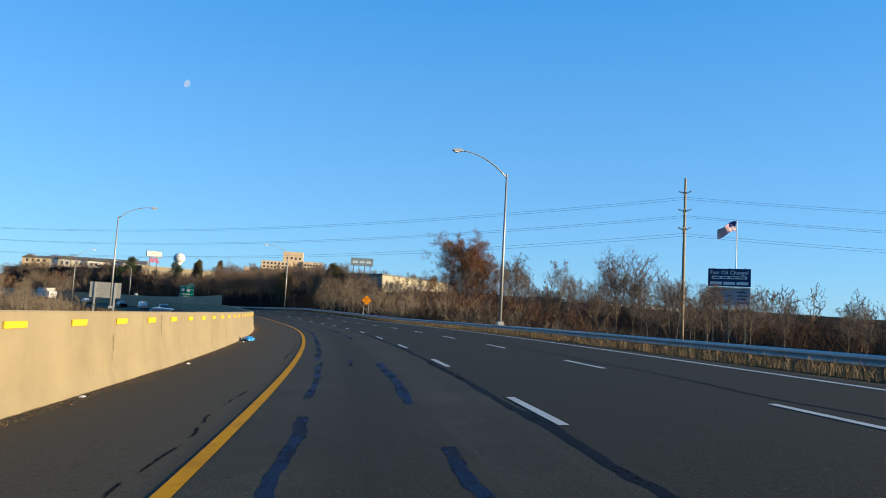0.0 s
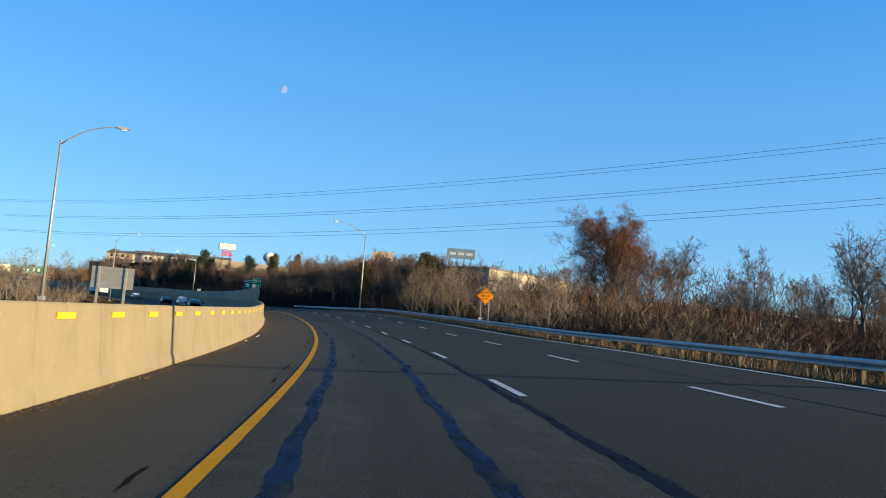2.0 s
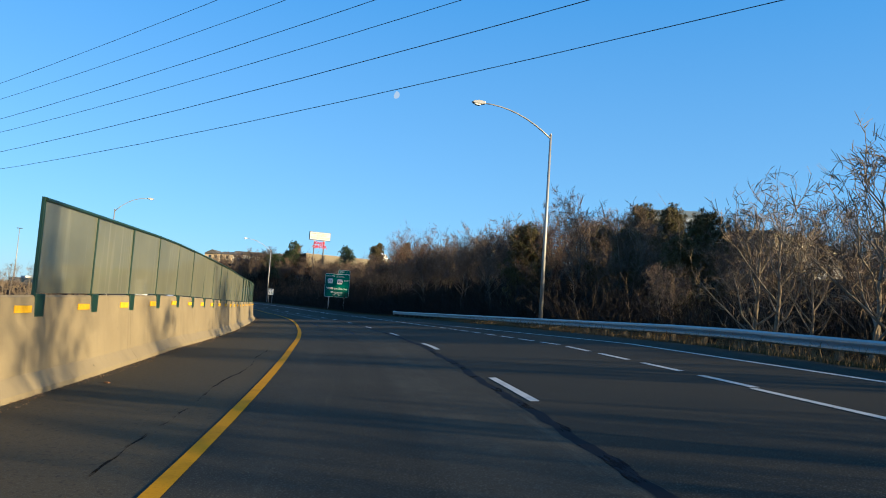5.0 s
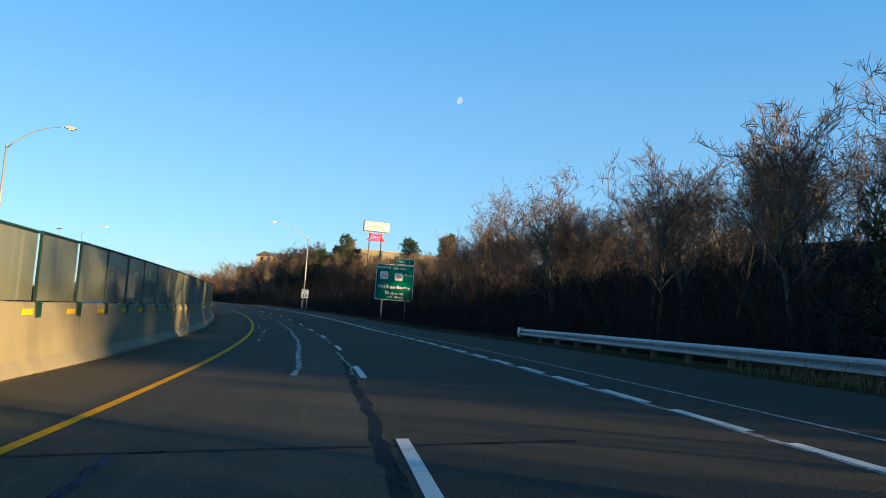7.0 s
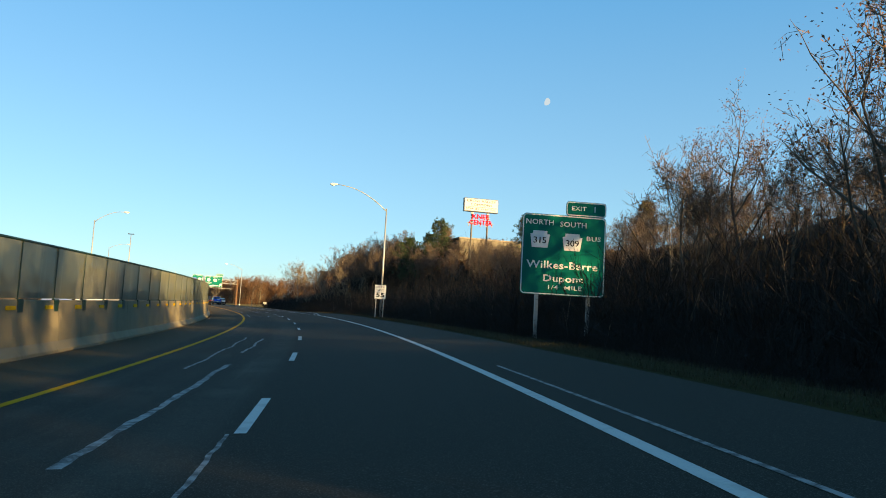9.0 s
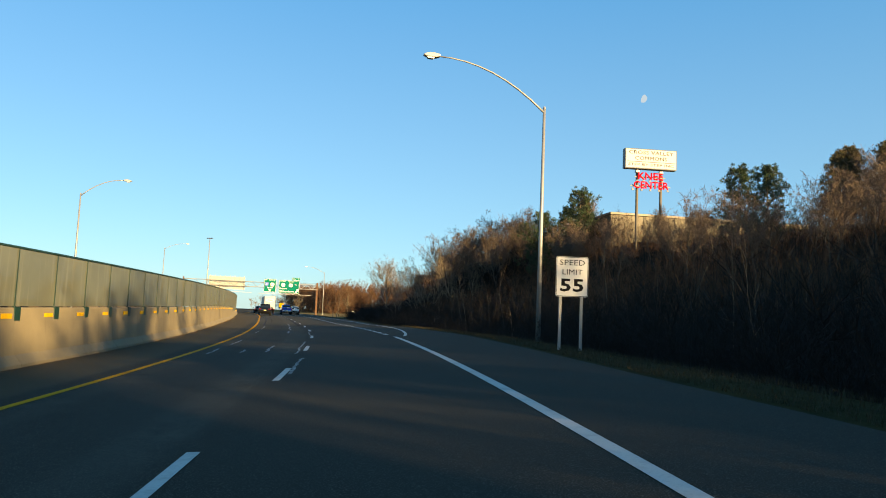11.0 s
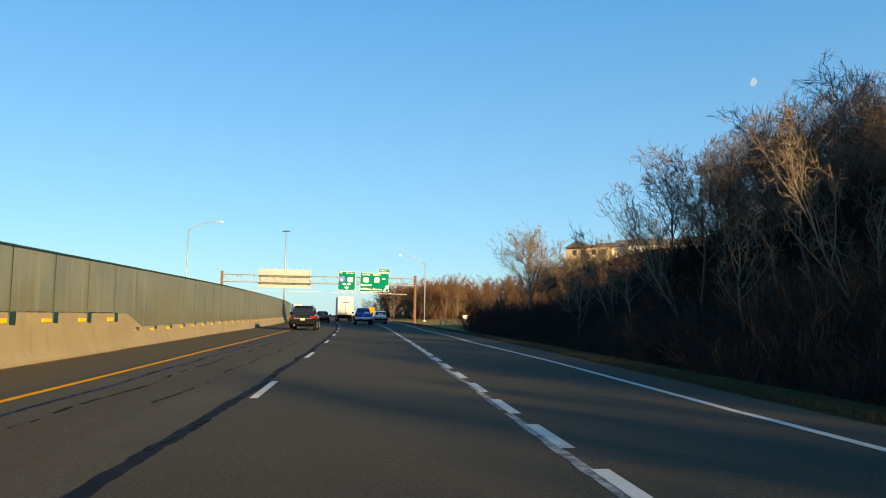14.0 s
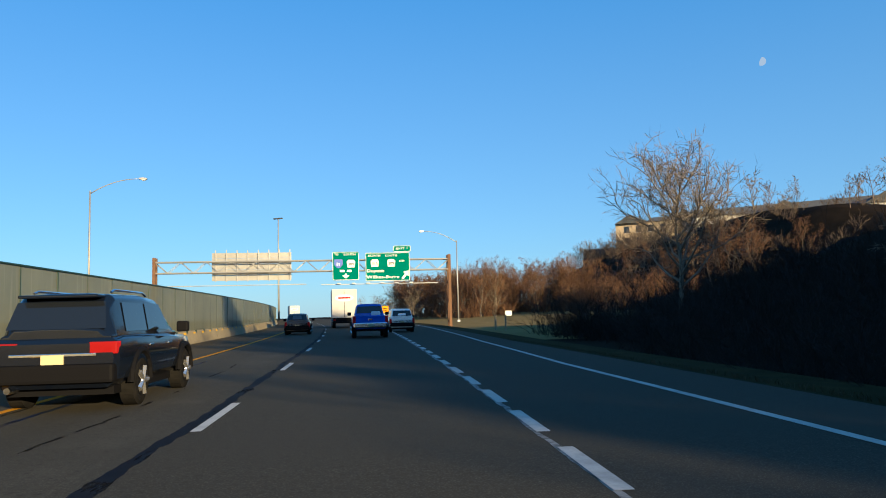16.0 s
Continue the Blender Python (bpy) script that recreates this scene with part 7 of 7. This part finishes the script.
# far woods: light leafless trees joined
WOOD = []
for k in range(3):
    A, B, r0, r1, lv = grown(200 + k, 9.0, 0.7, 8, 4, 3, 1, 0.5, 0.14, 0.26, 0.2)
    q = lv >= 2
    WOOD.append(joined(bars_mesh(A[~q], B[~q], r0[~q], np.maximum(r1[~q], 0.014), 3), bars_mesh(A[q], B[q], np.maximum(r0[q], 0.045), np.maximum(r1[q], 0.03), 1)))
mass("far_woods", WOOD, np.concatenate([scatter(110, 188, 290, 42, 84, 0.32, 0.48), scatter(50, 135, 190, 46, 84, 0.45, 0.65), scatter(52, 130, 355, 60, 110, 0.45, 0.7), scatter(50, -20, 120, 88, 140, 0.9, 1.3), scatter(70, 30, 190, 92, 140, 0.8, 1.15), scatter(70, -60, 125, 100, 200, 0.9, 1.4), scatter(14, 440, 520, 62, 92, 0.55, 0.8), scatter(70, 120, 240, 45, 120, 0.36, 0.55)]), "grey-brown leafless woods in the distance", "woods", "twigs")
mass("far_woods", WOOD, np.concatenate([scatter(50, 445, 630, 70, 130, 0.6, 1.0), scatter(60, 0, 600, -130, -60, 0.6, 0.95), scatter(40, 500, 640, 24, 60, 0.6, 0.9)]), "tan leafless woods in the distance", "woods", "pale_twigs")


hr = np.random.RandomState(71)
hx_, hy_ = hr.uniform(-18, 82, 90), hr.uniform(-24, -5, 90)
hc, hn = math.cos(radians(22)), math.sin(radians(22))
fx_, fy_ = hx + hx_ * hc - hy_ * hn, hy + hx_ * hn + hy_ * hc
fs_, fo_ = nearest(fx_, fy_)
mass("thicket", BUSH, np.stack([fx_, fy_, np.maximum(land_z(fs_, fo_), 7.0), hr.uniform(0, 6.28, 90), hr.uniform(0.9, 1.6, 90)], 1), "leafless brush round the foot of the hotel", "thicket", "twigs")

stand(9, 200, 232, 24, 40, BARE, 0.76, 0.95, "leafless grey-brown tree on the bank, some stands added for shade", hillside)


def blades(n, s0, s1, o0, o1, h0, h1, name, label, mat, width=0.012):
    s, o = rt.uniform(s0, s1, n), rt.rand(n) ** 1.4
    o = np.array([o0(v) for v in s]) + o1 * o if callable(o0) else o0 + (o1 - o0) * o
    p, z = rd(s, o), land_z(s, o)
    base = np.stack([p[:, 0], p[:, 1], z + (0.09 if name == "verge_grass" else -0.03)], 1)
    h = rt.uniform(h0, h1, n)[:, None]
    lean = rt.normal(0, 0.28, (n, 3)) * [1, 1, 0]
    a = rt.uniform(0, 6.28, n)
    u = np.stack([np.cos(a), np.sin(a), 0 * a], 1) * width
    mid, tip = base + (lean * 0.4 + [0, 0, 0.55]) * h, base + (lean * 1.2 + [0, 0, 0.95]) * h
    V = np.stack([base - u, base + u, mid + u * 0.8, mid - u * 0.8, tip + u * 0.3, tip - u * 0.3], 1).reshape(-1, 3)
    k = np.arange(n)[:, None] * 6
    F = np.concatenate([k + [0, 1, 2, 3], k + [3, 2, 4, 5]])
    ob = new(name, fast_mesh(name, V, F, [M[mat]]))
    return tagged(ob, label, "grass", kind="stuff")


blades(34000, -40, 168, 11.6, 15.2, 0.22, 0.62, "dry_grass", "dry straw-coloured grass along the guardrail", "dry_grass", 0.008)
blades(11000, -20, 66, 15.0, 25, 0.4, 1.2, "dry_grass", "tall dry weeds beyond the guardrail", "dry_grass", 0.012)
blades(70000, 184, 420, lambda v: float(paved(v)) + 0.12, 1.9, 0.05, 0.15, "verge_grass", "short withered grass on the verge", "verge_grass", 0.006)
blades(9000, 424, 530, 18, 50, 0.10, 0.25, "dry_grass", "sunlit dry grass by the exit ramp", "dry_grass", 0.02)
blades(7000, -40, 300, -22, -17.2, 0.2, 0.7, "dry_grass", "dry grass beyond the far carriageway", "dry_grass", 0.012)
# leaf litter along the foot of the barrier
n = 60000
s = rt.uniform(-40, 330, n)
clump = np.array([0.5 + 0.5 * noise.noise((v * 0.45, 7.0, 0.0)) for v in s])
o = np.array([wall_shift(v) for v in s]) - 3.12 + (0.12 + 0.65 * clump ** 1.5) * rt.rand(n) ** 1.6
p = rd(s, o, 0.012)
a = rt.uniform(0, 6.28, n)
sz = rt.uniform(0.006, 0.024, n)[:, None]
u, w = np.stack([np.cos(a), np.sin(a), 0.25 * np.sin(3 * a)], 1) * sz, np.stack([-np.sin(a), np.cos(a), 0.3 * np.cos(5 * a)], 1) * sz * 0.6
V = np.stack([p - u, p + w, p + u, p - w], 1).reshape(-1, 3)
tagged(new("leaf_litter", fast_mesh("leaf_litter", V, np.arange(4 * n).reshape(-1, 4), [M["leaf_litter"]])), "dead leaves and grit along the barrier foot", "litter", kind="stuff")
